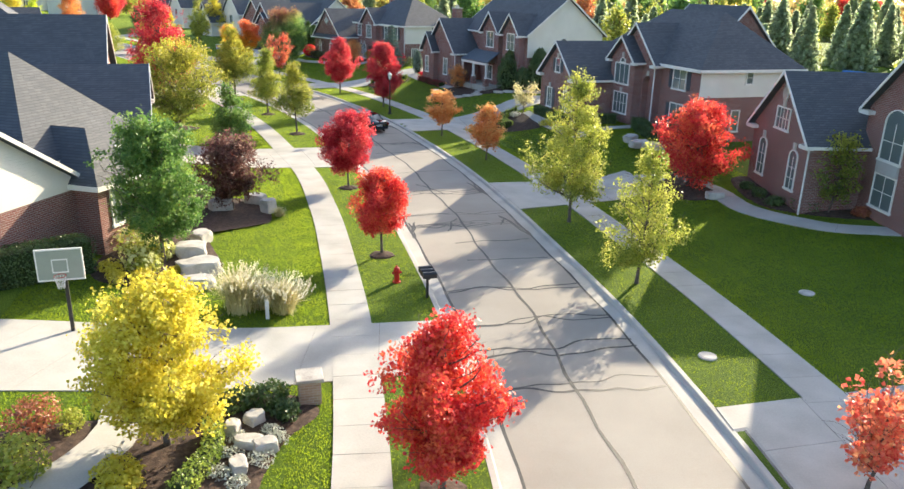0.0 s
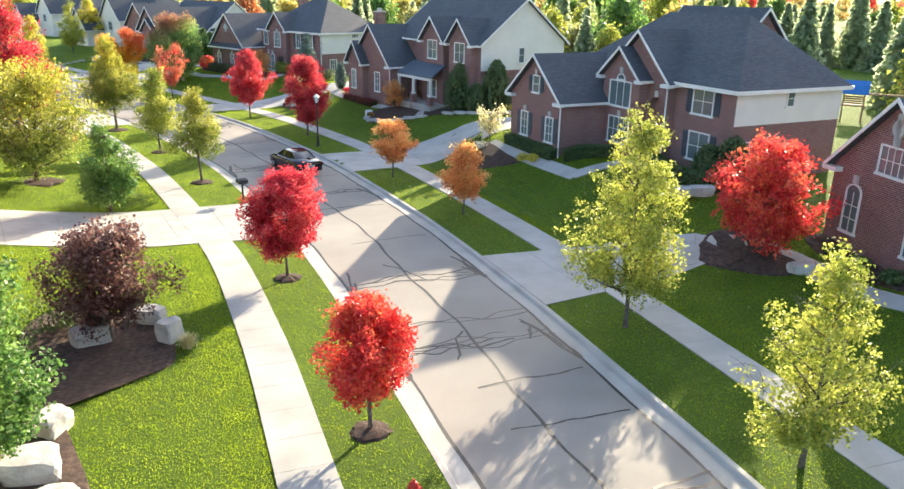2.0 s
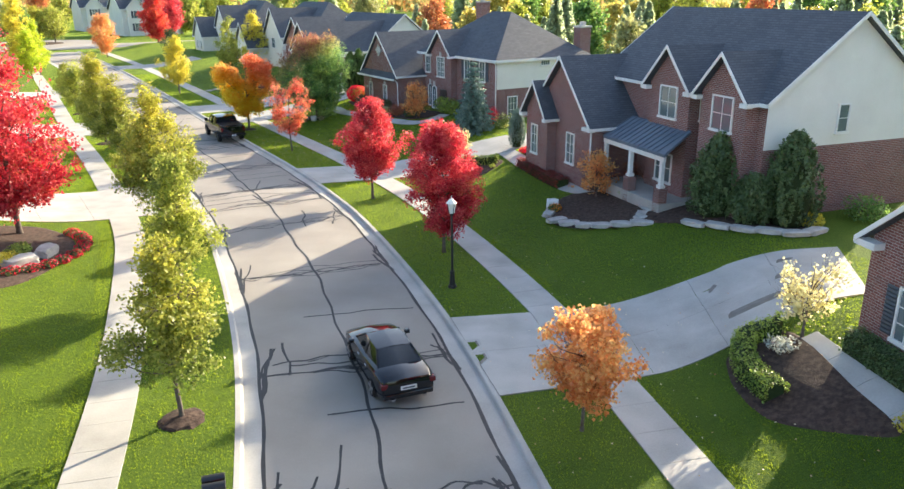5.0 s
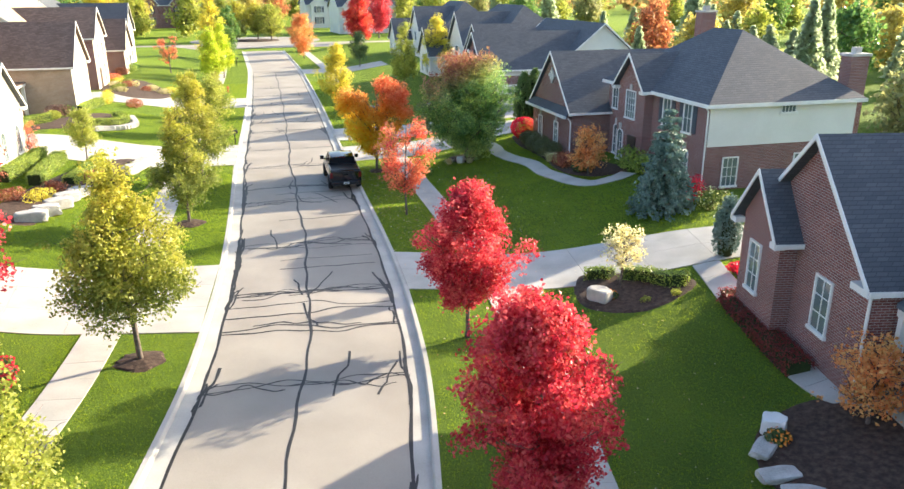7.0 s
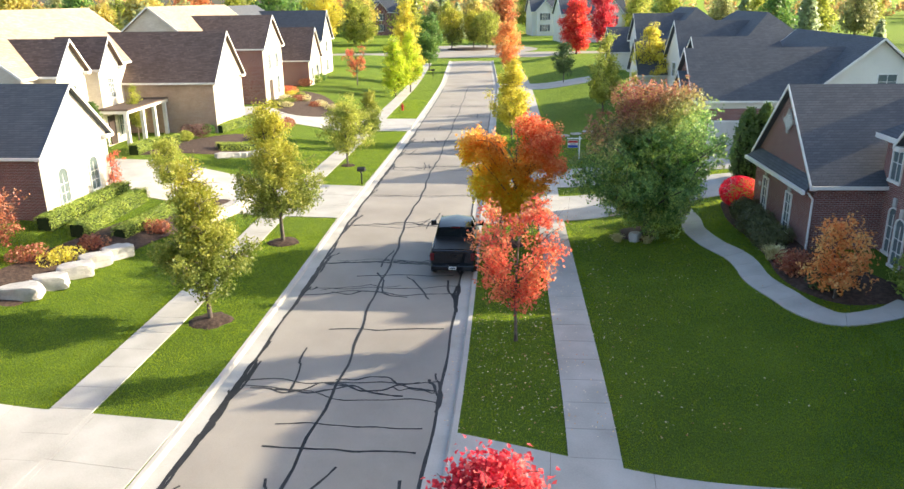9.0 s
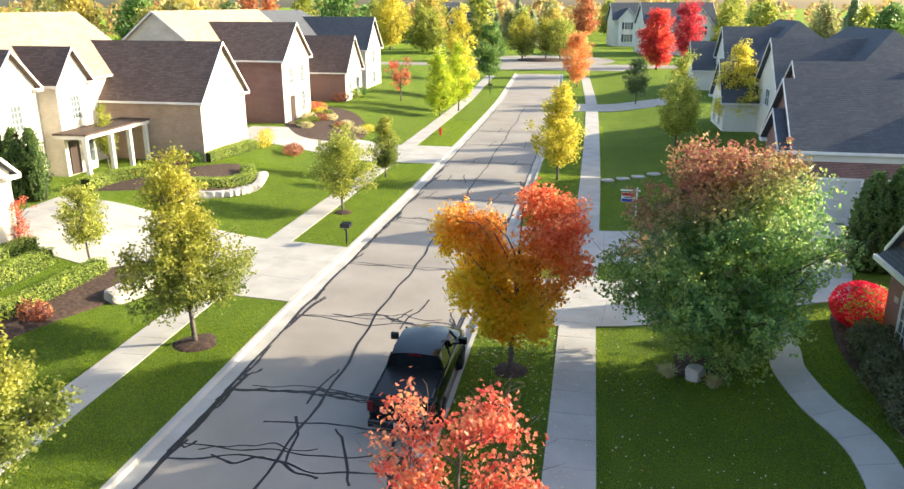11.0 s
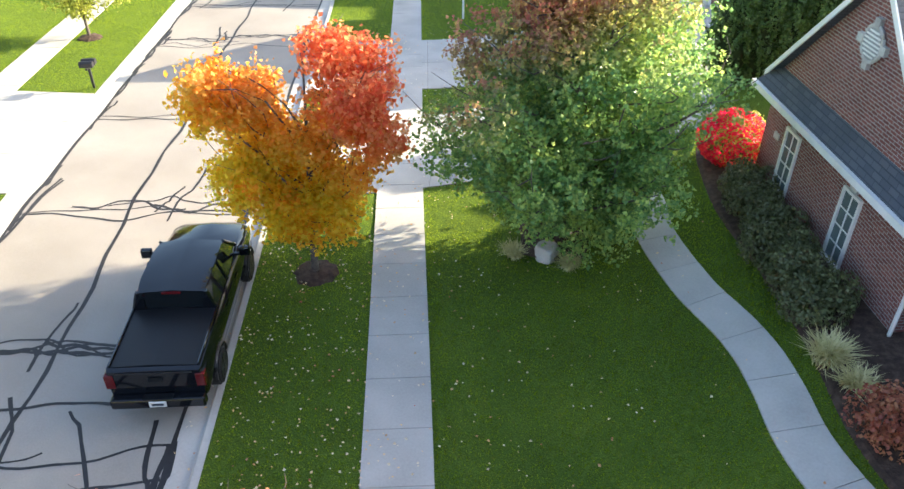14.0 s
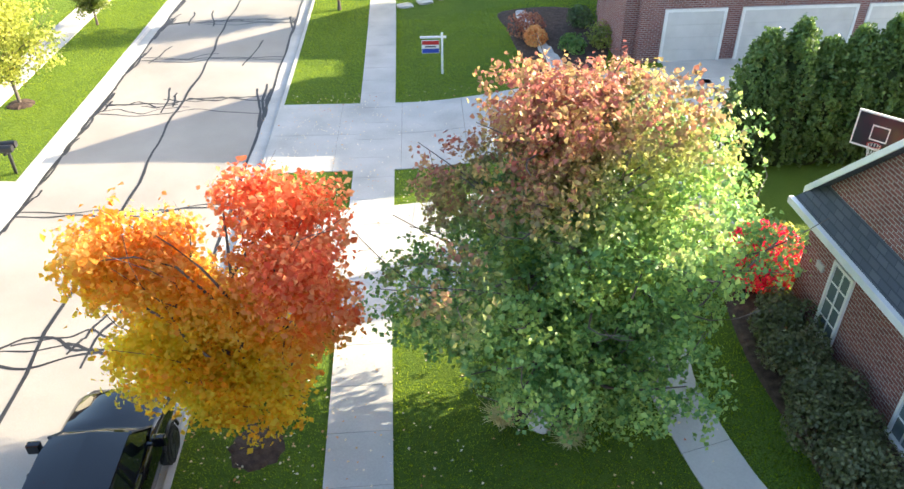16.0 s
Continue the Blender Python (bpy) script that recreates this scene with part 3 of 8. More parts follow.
# ---- houses ----
def window_part(parent, face, a, z, w, h, y, arched=False, cols=2, rows=2, shutters=False, keystone=False, frame_mat=None):
    """A window on a wall: face 'f' looks to the street at depth y; 'r' and 'l' are the side walls at x = y. a: its middle along the wall."""
    fm = frame_mat or M_WHITE
    t = 0.075
    d0, d1 = -0.07, 0.04
    if arched:
        arc = [(math.cos(math.pi * i / 10), math.sin(math.pi * i / 10)) for i in range(11)]
        outer = [(-w / 2 - t, 0.0)] + [(-(w / 2 + t) * c, h + (w / 2 + t) * s * 0.75) for c, s in arc] + [(w / 2 + t, 0.0)]
        inner = [(-w / 2, 0.0)] + [(-w / 2 * c, h + w / 2 * s * 0.75) for c, s in arc] + [(w / 2, 0.0)]
    else:
        outer = [(-w / 2 - t, 0.0), (-w / 2 - t, h + t), (w / 2 + t, h + t), (w / 2 + t, 0.0)]
        inner = [(-w / 2, 0.0), (-w / 2, h), (w / 2, h), (w / 2, 0.0)]
    bm = bmesh.new()
    k = len(outer)
    rows_ = [[bm.verts.new((x, y_, z_)) for x, z_ in ring] for ring, y_ in ((outer, d1), (outer, d0), (inner, d0), (inner, d1))]
    for i in range(k - 1):
        for q in range(3):
            bm.faces.new((rows_[q][i], rows_[q][i + 1], rows_[q + 1][i + 1], rows_[q + 1][i]))
    win = part("window", bm, fm, parent, "white-framed window")
    part("window_sill", boxes((-w / 2 - t - 0.05, w / 2 + t + 0.05, d0 - 0.04, d1, -0.12, -0.002)), fm, win)
    if keystone:
        top = h + (w * 0.375 if arched else 0) + t + 0.004
        part("keystone", boxes((-0.13, 0.13, d0 - 0.03, d1, top, top + 0.36)), M_STONE, win, "pale stone keystone")
    for i in range(1, cols):
        x = -w / 2 + w * i / cols
        part("glazing_bar", boxes((x - 0.016, x + 0.016, d0 + 0.03, d1, 0, h)), fm, win)
    for i in range(1, rows):
        zz = h * i / rows
        part("glazing_bar", boxes((-w / 2, w / 2, d0 + 0.035, d1 - 0.01, zz - 0.015, zz + 0.015)), fm, win)
    bm = bmesh.new()
    box_into(bm, -w / 2, w / 2, -0.015, 0.01, 0, h)
    if arched:
        seg = 10
        c = bm.verts.new((0, -0.014, h))
        rim = [bm.verts.new((w / 2 * math.cos(math.pi * i / seg), -0.014, h + w / 2 * math.sin(math.pi * i / seg) * 0.75)) for i in range(seg + 1)]
        for i in range(seg):
            bm.faces.new((c, rim[i + 1], rim[i]))
    part("pane", bm, M_GLASS, win)
    if shutters:
        for sx in (-1, 1):
            x0 = sx * (w / 2 + t + 0.26)
            bm = bmesh.new()
            zig = [(h * q / 24, -0.03 - 0.03 * (q % 2)) for q in range(25)]
            row = [[bm.verts.new((xx, yy, zz)) for zz, yy in [(0.0, 0.03)] + zig + [(h, 0.03)]] for xx in (x0 - 0.2, x0 + 0.2)]
            for q in range(len(row[0]) - 1):
                bm.faces.new((row[0][q], row[1][q], row[1][q + 1], row[0][q + 1]))
            bm.faces.new(row[0])
            bm.faces.new(list(reversed(row[1])))
            part("shutter", bm, M_SHUT, win, "dark louvred shutter")
    if face == "f":
        win.matrix_basis = pose(a, y, z)
    elif face == "r":
        win.matrix_basis = pose(y, a, z, 0, 0, 90)
    else:
        win.matrix_basis = pose(y, a, z, 0, 0, -90)
    return win


def wing(parent, a0, a1, d0, d1, eave, rise_, kind="gd", wall=None, roof=None, over=0.35, siding=None, hip=(1, 1), deep=2.5, notch=None):
    """A block of a house. kind 'gd': ridge running back from the street, 'ga': ridge along the front, 'hip', 'none'.
    siding: (side letters, height) clad above that height. notch: (from, to, springing, depth) of an arched porch cut into a front gable."""
    wall, roof = wall or M_BRICK, roof or M_ROOF
    w, d = a1 - a0, d1 - d0
    bm = bmesh.new()
    lo = [bm.verts.new(p) for p in ((a0, d0, -deep), (a1, d0, -deep), (a1, d1, -deep), (a0, d1, -deep))]
    hi = [bm.verts.new(p) for p in ((a0, d0, eave), (a1, d0, eave), (a1, d1, eave), (a0, d1, eave))]
    if kind == "gd":
        f, b = bm.verts.new(((a0 + a1) / 2, d0, eave + rise_)), bm.verts.new(((a0 + a1) / 2, d1, eave + rise_))
        front = [lo[0], lo[1], hi[1], f, hi[0]]
        if notch:
            n0, n1, spring, back = notch
            mid, r = (n0 + n1) / 2, (n1 - n0) / 2
            line = [(n0, -deep), (n0, spring)] + [(mid - r * math.cos(math.pi * i / 12), spring + r * math.sin(math.pi * i / 12)) for i in range(1, 12)] + [(n1, spring), (n1, -deep)]
            rim, rear = [[bm.verts.new((x, y, zz)) for x, zz in line] for y in (d0, d0 + back)]
            for i in range(len(line) - 1):
                bm.faces.new((rim[i], rim[i + 1], rear[i + 1], rear[i]))
            bm.faces.new(rear)
            front = [lo[0], *rim, lo[1], hi[1], f, hi[0]]
        faces = [front, (lo[1], lo[2], hi[2], hi[1]), (lo[2], lo[3], hi[3], b, hi[2]), (lo[3], lo[0], hi[0], hi[3])]
    elif kind == "ga":
        l, r = bm.verts.new((a0, (d0 + d1) / 2, eave + rise_)), bm.verts.new((a1, (d0 + d1) / 2, eave + rise_))
        faces = [(lo[0], lo[1], hi[1], hi[0]), (lo[1], lo[2], hi[2], r, hi[1]), (lo[2], lo[3], hi[3], hi[2]), (lo[3], lo[0], hi[0], l, hi[3])]
    else:
        faces = [(lo[0], lo[1], hi[1], hi[0]), (lo[1], lo[2], hi[2], hi[1]), (lo[2], lo[3], hi[3], hi[2]), (lo[3], lo[0], hi[0], hi[3])]
    for q in faces:
        bm.faces.new(q)
    part("wall", bm, wall, parent)
    if siding:
        for s in siding[0]:
            z0 = siding[1]
            bm = bmesh.new()
            if s in "rl":
                x = a1 + 0.03 if s == "r" else a0 - 0.03
                ring = [(x, d0, z0), (x, d1, z0), (x, d1, eave)]
                if kind == "ga":
                    ring.append((x, (d0 + d1) / 2, eave + rise_))
                ring.append((x, d0, eave))
            else:
                y = d0 - 0.03
                ring = [(a0, y, z0), (a1, y, z0), (a1, y, eave)]
                if kind == "gd":
                    ring.append(((a0 + a1) / 2, y, eave + rise_))
                ring.append((a0, y, eave))
            vs = [bm.verts.new(p) for p in ring]
            bm.faces.new(vs)
            ex = bmesh.ops.extrude_face_region(bm, geom=bm.faces[:])
            vv = [e for e in ex["geom"] if isinstance(e, bmesh.types.BMVert)]
            bmesh.ops.translate(bm, verts=vv, vec=(0.06 if s == "l" else -0.06 if s == "r" else 0, 0.06 if s == "f" else 0, 0))
            part("siding", bm, siding[2] if len(siding) > 2 else M_SIDING, parent, "cream lapped siding panel")
    if kind == "none":
        return
    t = 0.16

    def slab(quad, name="roof", material=roof, thick=t):
        b = bmesh.new()
        vs = [b.verts.new(p) for p in quad]
        b.faces.new(vs)
        ws = [b.verts.new((p[0], p[1], p[2] - thick)) for p in quad]
        b.faces.new(list(reversed(ws)))
        k = len(quad)
        for i in range(k):
            b.faces.new((vs[i], ws[i], ws[(i + 1) % k], vs[(i + 1) % k]))
        return part(name, b, material, parent)

    z = eave + t + 0.02
    if kind == "gd":
        half = w / 2
        sl = rise_ / half
        ez, rz, m = z - over * sl, z + rise_, (a0 + a1) / 2
        slab([(a0 - over, d0 - over, ez), (m, d0 - over, rz), (m, d1 + over, rz), (a0 - over, d1 + over, ez)])
        slab([(m, d0 - over, rz), (a1 + over, d0 - over, ez), (a1 + over, d1 + over, ez), (m, d1 + over, rz)])
        for sx, xe in ((-1, a0 - over), (1, a1 + over)):
            bm = bmesh.new()
            vs = []
            for y in (d0 - over - 0.05, d0 - over - 0.005):
                vs += [bm.verts.new(p) for p in ((xe, y, ez + 0.02), (m, y, rz + 0.02), (m, y, rz - 0.17), (xe, y, ez - 0.17))]
            for f in ((0, 1, 2, 3), (7, 6, 5, 4), (0, 4, 5, 1), (2, 6, 7, 3), (0, 3, 7, 4), (1, 5, 6, 2)):
                bm.faces.new([vs[i] for i in f])
            part("rake_board", bm, M_WHITE, parent, "white painted rake board")
            # eave fascia and short return
            x0, x1 = sorted((xe + sx * 0.005, xe + sx * 0.06))
            part("fascia", boxes((x0, x1, d0 - over, d1 + over, ez - 0.17, ez - 0.01)), M_WHITE, parent, "white painted fascia board")
            r0, r1 = sorted((xe, xe - sx * min(0.9, w * 0.14)))
            part("eave_return", boxes((r0, r1, d0 - over - 0.02, d0 - 0.005, ez - 0.22, ez - 0.02)), M_WHITE, parent)
    elif kind == "ga":
        half = d / 2
        sl = rise_ / half
        ez, rz, m = z - over * sl, z + rise_, (d0 + d1) / 2
        slab([(a0 - over, d0 - over, ez), (a1 + over, d0 - over, ez), (a1 + over, m, rz), (a0 - over, m, rz)])
        slab([(a0 - over, m, rz), (a1 + over, m, rz), (a1 + over, d1 + over, ez), (a0 - over, d1 + over, ez)])
        for sx, xe in ((-1, a0 - over), (1, a1 + over)):
            xs = (xe + sx * 0.005, xe + sx * 0.05)
            for y0, y1 in ((d0 - over, m), (d1 + over, m)):
                bm = bmesh.new()
                vs = []
                for x in xs:
                    vs += [bm.verts.new(p) for p in ((x, y0, ez + 0.02), (x, y1, rz + 0.02), (x, y1, rz - 0.17), (x, y0, ez - 0.17))]
                for f in ((0, 1, 2, 3), (7, 6, 5, 4), (0, 4, 5, 1), (2, 6, 7, 3), (0, 3, 7, 4), (1, 5, 6, 2)):
                    bm.faces.new([vs[i] for i in f])
                part("rake_board", bm, M_WHITE, parent, "white painted rake board")
        for y in (d0 - over - 0.06, d1 + over + 0.005):
            part("fascia", boxes((a0 - over, a1 + over, y, y + 0.055, ez - 0.17, ez - 0.01)), M_WHITE, parent, "white painted fascia board")
    elif kind == "hip":
        half = min(d, w) / 2
        sl = rise_ / half
        ez, rz = z - over * sl, z + rise_
        if w >= d:
            m = (d0 + d1) / 2
            p0, p1 = (a0 + half * hip[0], m, rz), (a1 - half * hip[1], m, rz)
        else:
            m = (a0 + a1) / 2
            p0, p1 = (m, d0 + half, rz), (m, d1 - half, rz)
        c = [(a0 - over, d0 - over, ez), (a1 + over, d0 - over, ez), (a1 + over, d1 + over, ez), (a0 - over, d1 + over, ez)]
        if w >= d:
            slab([c[0], c[1], p1, p0])
            slab([c[1], c[2], p1])
            slab([c[2], c[3], p0, p1])
            slab([c[3], c[0], p0])
        else:
            slab([c[0], c[1], p0])
            slab([c[1], c[2], p1, p0])
            slab([c[2], c[3], p1])
            slab([c[3], c[0], p0, p1])
        for q in ((a0 - over - 0.05, a1 + over + 0.05, d0 - over - 0.05, d0 - over - 0.005, ez - 0.22, ez - 0.01),
                   (a0 - over - 0.05, a1 + over + 0.05, d1 + over + 0.005, d1 + over + 0.05, ez - 0.22, ez - 0.01),
                   (a0 - over - 0.05, a0 - over - 0.005, d0 - over, d1 + over, ez - 0.22, ez - 0.01),
                   (a1 + over + 0.005, a1 + over + 0.05, d0 - over, d1 + over, ez - 0.22, ez - 0.01),
                   (a0 - over, a1 + over, d0 - over, d0 - 0.01, ez - 0.24, ez - 0.2)):
            part("fascia", boxes(q), M_WHITE, parent, "white painted eave fascia")


def corner_pipe(parent, x, y, h):
    v, f = tube([(x, y, -0.4), (x, y, h - 0.3), (x, y - 0.25, h)], [0.05] * 3, 6)
    part_mesh("downpipe", mesh_of("downpipe", v, f, M_WHITE), parent, "white rain downpipe")


def chimney(parent, x, y, z0, z1, w=0.9, d=1.2):
    bm = boxes((x - w / 2, x + w / 2, y - d / 2, y + d / 2, z0, z1))
    c = part("chimney", bm, M_BRICK, parent, "red brick chimney")
    part("chimney_cap", boxes((x - w / 2 - 0.08, x + w / 2 + 0.08, y - d / 2 - 0.08, y + d / 2 + 0.08, z1, z1 + 0.15), (x - 0.2, x + 0.2, y - 0.2, y + 0.2, z1 + 0.15, z1 + 0.5)), M_STONE, c)


def house_root(name, origin, xdir, base, label):
    h = new("house")
    h.matrix_basis = pose(origin[0], origin[1], base, 0, 0, math.degrees(math.atan2(xdir[1], xdir[0])))
    tagged(h, label, "house", group="houses along the street")
    return h


def build_houses():
    # first house on the sunny side's far bank: brick gable with a tall stair window
    h = house_root("h1", (19.6, 49.8), (0.12, -0.99), 1.2, "red brick house with gables and charcoal shingle roof")
    wing(h, 0.0, 6.9, 0, 12, 3.55, 3.1)
    wing(h, 6.4, 12.8, 3, 12, 5.4, 3.0)
    wing(h, 3, 24, 9, 19, 5.4, 4.2, "hip")
    for a in (1.55, 5.35):
        window_part(h, "f", a, 0.75, 0.85, 1.75, 0, arched=True, cols=2, rows=3, keystone=True)
    window_part(h, "f", 3.45, 3.7, 1.5, 1.1, 0, cols=4, rows=2, keystone=True)
    window_part(h, "f", 8.9, 3.1, 1.7, 1.8, 3, cols=2, rows=2, arched=True)
    window_part(h, "f", 8.9, 0.7, 1.7, 1.6, 3, cols=2, rows=2)
    part("panel", boxes((8.0, 9.8, 2.9, 3.02, 2.4, 3.0)), plain("grey_panel_paint", (0.45, 0.45, 0.45)), h)
    bm = bmesh.new()
    bmesh.ops.create_cone(bm, cap_ends=True, segments=12, radius1=0.35, radius2=0.35, depth=0.1, matrix=pose(3.45, -0.05, 5.6, 90))
    box_into(bm, 3.3, 3.6, -0.1, 0.02, 4.95, 6.2)
    part("medallion", bm, M_STONE, h, "pale stone gable medallion")
    corner_pipe(h, 6.95, -0.08, 3.5)

    # second house: arched entry, side gable wall in cream siding
    h = house_root("h2", (7.3, 69.4), (0.4, -0.917), 2.1, "red brick house with arched entry and cream upper siding")
    wing(h, 0, 6.0, 0, 11, 3.25, 2.5)
    wing(h, 5.6, 9.1, 3.4, 9, 4.9, 1.55)
    wing(h, 5.3, 10.9, 4.1, 10, 4.85, 2.6, notch=(9.25, 10.55, 3.2, 1.5))
    wing(h, 2.5, 9.5, 9.0, 16, 5.2, 3.6, "ga")
    wing(h, 1.0, 15.6, 4.6, 12.8, 5.0, 3.4, "hip", siding=("r", 2.95), hip=(1, 0.9))
    for a in (1.8, 4.8):
        window_part(h, "f", a, 0.55, 0.75, 1.5, 0, cols=2, rows=3, shutters=True, keystone=True)
    window_part(h, "f", 3.05, 3.5, 0.7, 1.0, 0, cols=1, rows=2, shutters=True, keystone=True)
    window_part(h, "f", 7.35, 3.05, 1.95, 1.45, 3.4, cols=3, rows=1)
    window_part(h, "f", 7.35, 4.66, 0.6, 0.06, 3.4, arched=True, cols=2, rows=1, keystone=True)
    window_part(h, "f", 7.45, 0.8, 1.9, 1.5, 3.4, cols=4, rows=2, keystone=True)
    window_part(h, "f", 13.2, 3.3, 1.5, 1.4, 4.6, cols=2, rows=2, shutters=True)
    window_part(h, "f", 13.2, 0.7, 1.5, 1.5, 4.6, cols=2, rows=2, shutters=True)
    window_part(h, "r", 8.6, 3.9, 0.5, 0.8, 15.63, cols=1, rows=2)
    window_part(h, "r", 5.6, 0.6, 0.6, 1.4, 15.6, cols=1, rows=2)
    window_part(h, "r", 7.8, 0.6, 0.6, 1.4, 15.6, cols=1, rows=2)
    # door and transom at the back of the arched porch
    part("door", boxes((9.4, 10.4, 5.5, 5.58, 0.02, 2.15)), M_DOOR, h, "dark panelled front door")
    part("transom_panel", boxes((9.3, 10.5, 5.52, 5.58, 2.16, 2.5)), M_WHITE, h)
    window_part(h, "f", 9.9, 2.62, 0.9, 0.75, 5.56, arched=True, cols=3, rows=2)
    part("keystone", boxes((9.76, 10.04, 4.02, 4.12, 3.86, 4.22)), M_STONE, h, "pale stone keystone")
    part("step", boxes((9.2, 10.8, 2.9, 4.1, -0.6, 0.02)), M_CONC, h, "pale concrete doorstep")
    corner_pipe(h, 6.05, -0.08, 3.2)
    corner_pipe(h, 10.85, 4.0, 4.7)

    # third house: two front gables, metal porch roof
    h = house_root("h3", (5.7, 82.0), (0.53, -0.85), 2.1, "red brick house with porch and white siding gable end")
    wing(h, -13, 0.7, 0, 9.2, 5.5, 3.5, "ga", siding=("r", 3.3))
    wing(h, -7.3, -3.9, -0.7, 4, 5.6, 1.75)
    wing(h, -3.0, 0.2, -0.7, 4, 5.6, 1.7)
    wing(h, -16.2, -9.2, -3.0, 8, 3.1, 3.3)
    wing(h, -16.4, -13.5, -3.6, 0, 3.1, 1.7)
    window_part(h, "f", -5.6, 3.95, 1.35, 1.5, -0.7, cols=2, rows=2)
    window_part(h, "f", -3.5, 4.0, 0.7, 1.5, 0, cols=2, rows=3)
    window_part(h, "f", -1.4, 3.95, 1.35, 1.5, -0.7, cols=2, rows=2)
    window_part(h, "f", -1.4, 0.6, 1.35, 1.9, -0.7, cols=2, rows=2)
    window_part(h, "f", -15.2, 0.5, 0.75, 1.7, -3.6, cols=2, rows=3)
    window_part(h, "f", -11.6, 0.5, 0.85, 1.7, -3.0, cols=2, rows=3)
    window_part(h, "f", -5.6, 0.6, 1.3, 1.4, -0.7, cols=2, rows=2)
    window_part(h, "r", 4.3, 3.9, 0.55, 1.2, 0.73, cols=1, rows=2)
    bm = bmesh.new()
    vs = [bm.verts.new(p) for p in ((-9.0, -2.4, 2.55), (-3.2, -2.4, 2.55), (-3.7, -0.6, 3.5), (-9.0, -0.6, 3.5), (-9.0, -2.4, 2.4), (-3.2, -2.4, 2.4), (-3.7, -0.6, 3.35), (-9.0, -0.6, 3.35))]
    for f in ((0, 1, 2, 3), (7, 6, 5, 4), (0, 4, 5, 1), (1, 5, 6, 2), (2, 6, 7, 3), (3, 7, 4, 0)):
        bm.faces.new([vs[i] for i in f])
    pr = part("porch_roof", bm, M_PORCH, h, "blue-grey standing seam porch roof")
    bm = bmesh.new()
    for k in range(14):
        x = -8.9 + k * 0.42
        if x < -3.7:
            w4 = [bm.verts.new(p) for p in ((x, -2.4, 2.56), (x + 0.03, -2.4, 2.56), (x + 0.03, -0.6, 3.51), (x, -0.6, 3.51), (x, -2.4, 2.6), (x + 0.03, -2.4, 2.6), (x + 0.03, -0.6, 3.55), (x, -0.6, 3.55))]
            for f in ((4, 5, 6, 7), (0, 1, 5, 4), (1, 2, 6, 5), (3, 0, 4, 7)):
                bm.faces.new([w4[i] for i in f])
    part("seam", bm, M_PORCH, pr)
    part("beam", boxes((-9.0, -3.3, -2.35, -2.2, 2.15, 2.42)), M_WHITE, h)
    for x in (-8.8, -6.3, -3.5):
        bm = boxes((x - 0.1, x + 0.1, -2.36, -2.16, 0.9, 2.2), (x - 0.16, x + 0.16, -2.42, -2.1, 0.8, 0.95))
        part("porch_post", bm, M_WHITE, h)
        part("post_pier", boxes((x - 0.24, x + 0.24, -2.5, -2.02, -0.8, 0.8)), M_BRICK, h)
    part("porch_floor", boxes((-9.0, -3.2, -2.5, 0, -0.8, 0.05)), M_CONC, h)
    part("door", boxes((-6.9 - 0.5, -6.9 + 0.5, -0.06, 0.04, 0.05, 2.1)), M_DOOR, h)
    corner_pipe(h, -9.15, -3.08, 3.0)

    # fourth house, nearest to the end of the way
    h = house_root("h4", (-26.4, 121.6), (0.69, -0.725), 1.5, "red brick house with hipped roof and cream siding")
    wing(h, 0.1, 7.7, 0, 11, 3.2, 3.7, over=0.25)
    wing(h, 7.3, 20, 3.0, 12.6, 5.4, 3.4, "hip", siding=("r", 2.9))
    wing(h, 10.0, 13.6, 2.4, 7, 5.45, 1.85)
    # pent roof across the garage gable
    bm = bmesh.new()
    vs = [bm.verts.new(p) for p in ((-0.1, -0.5, 2.9), (7.9, -0.5, 2.9), (7.7, 0.0, 3.4), (0.1, 0.0, 3.4), (-0.1, -0.5, 2.78), (7.9, -0.5, 2.78), (7.7, 0.0, 3.2), (0.1, 0.0, 3.2))]
    for f in ((0, 1, 2, 3), (7, 6, 5, 4), (0, 4, 5, 1), (1, 5, 6, 2), (2, 6, 7, 3), (3, 7, 4, 0)):
        bm.faces.new([vs[i] for i in f])
    part("pent_roof", bm, M_ROOF, h, "narrow shingled pent roof below the gable")
    part("gutter", boxes((-0.15, 7.95, -0.62, -0.5, 2.74, 2.91)), M_WHITE, h)
    for a in (1.78, 4.98):
        window_part(h, "f", a, 0.2, 0.66, 1.85, 0, cols=2, rows=4)
        part("keystone", boxes((a - 0.15, a + 0.15, -0.08, 0.02, 2.17, 2.5)), M_STONE, h)
        part("sill_stone", boxes((a - 0.42, a + 0.42, -0.12, 0.02, -0.2, 0.07)), M_STONE, h, "pale stone window sill")
    bm = bmesh.new()
    bmesh.ops.create_cone(bm, cap_ends=True, segments=24, radius1=0.36, radius2=0.36, depth=0.1, matrix=pose(3.9, -0.03, 5.35, 90))
    vent = part("gable_vent", bm, M_VENT, h, "round louvred gable vent")
    for k in range(7):
        zz = 5.35 - 0.27 + 0.09 * k
        hw = math.sqrt(max(0.01, 0.33 ** 2 - (zz - 5.35) ** 2))
        part("louvre", boxes((3.9 - hw, 3.9 + hw, -0.1, -0.075, zz - 0.018, zz + 0.018)), M_WHITE, vent)
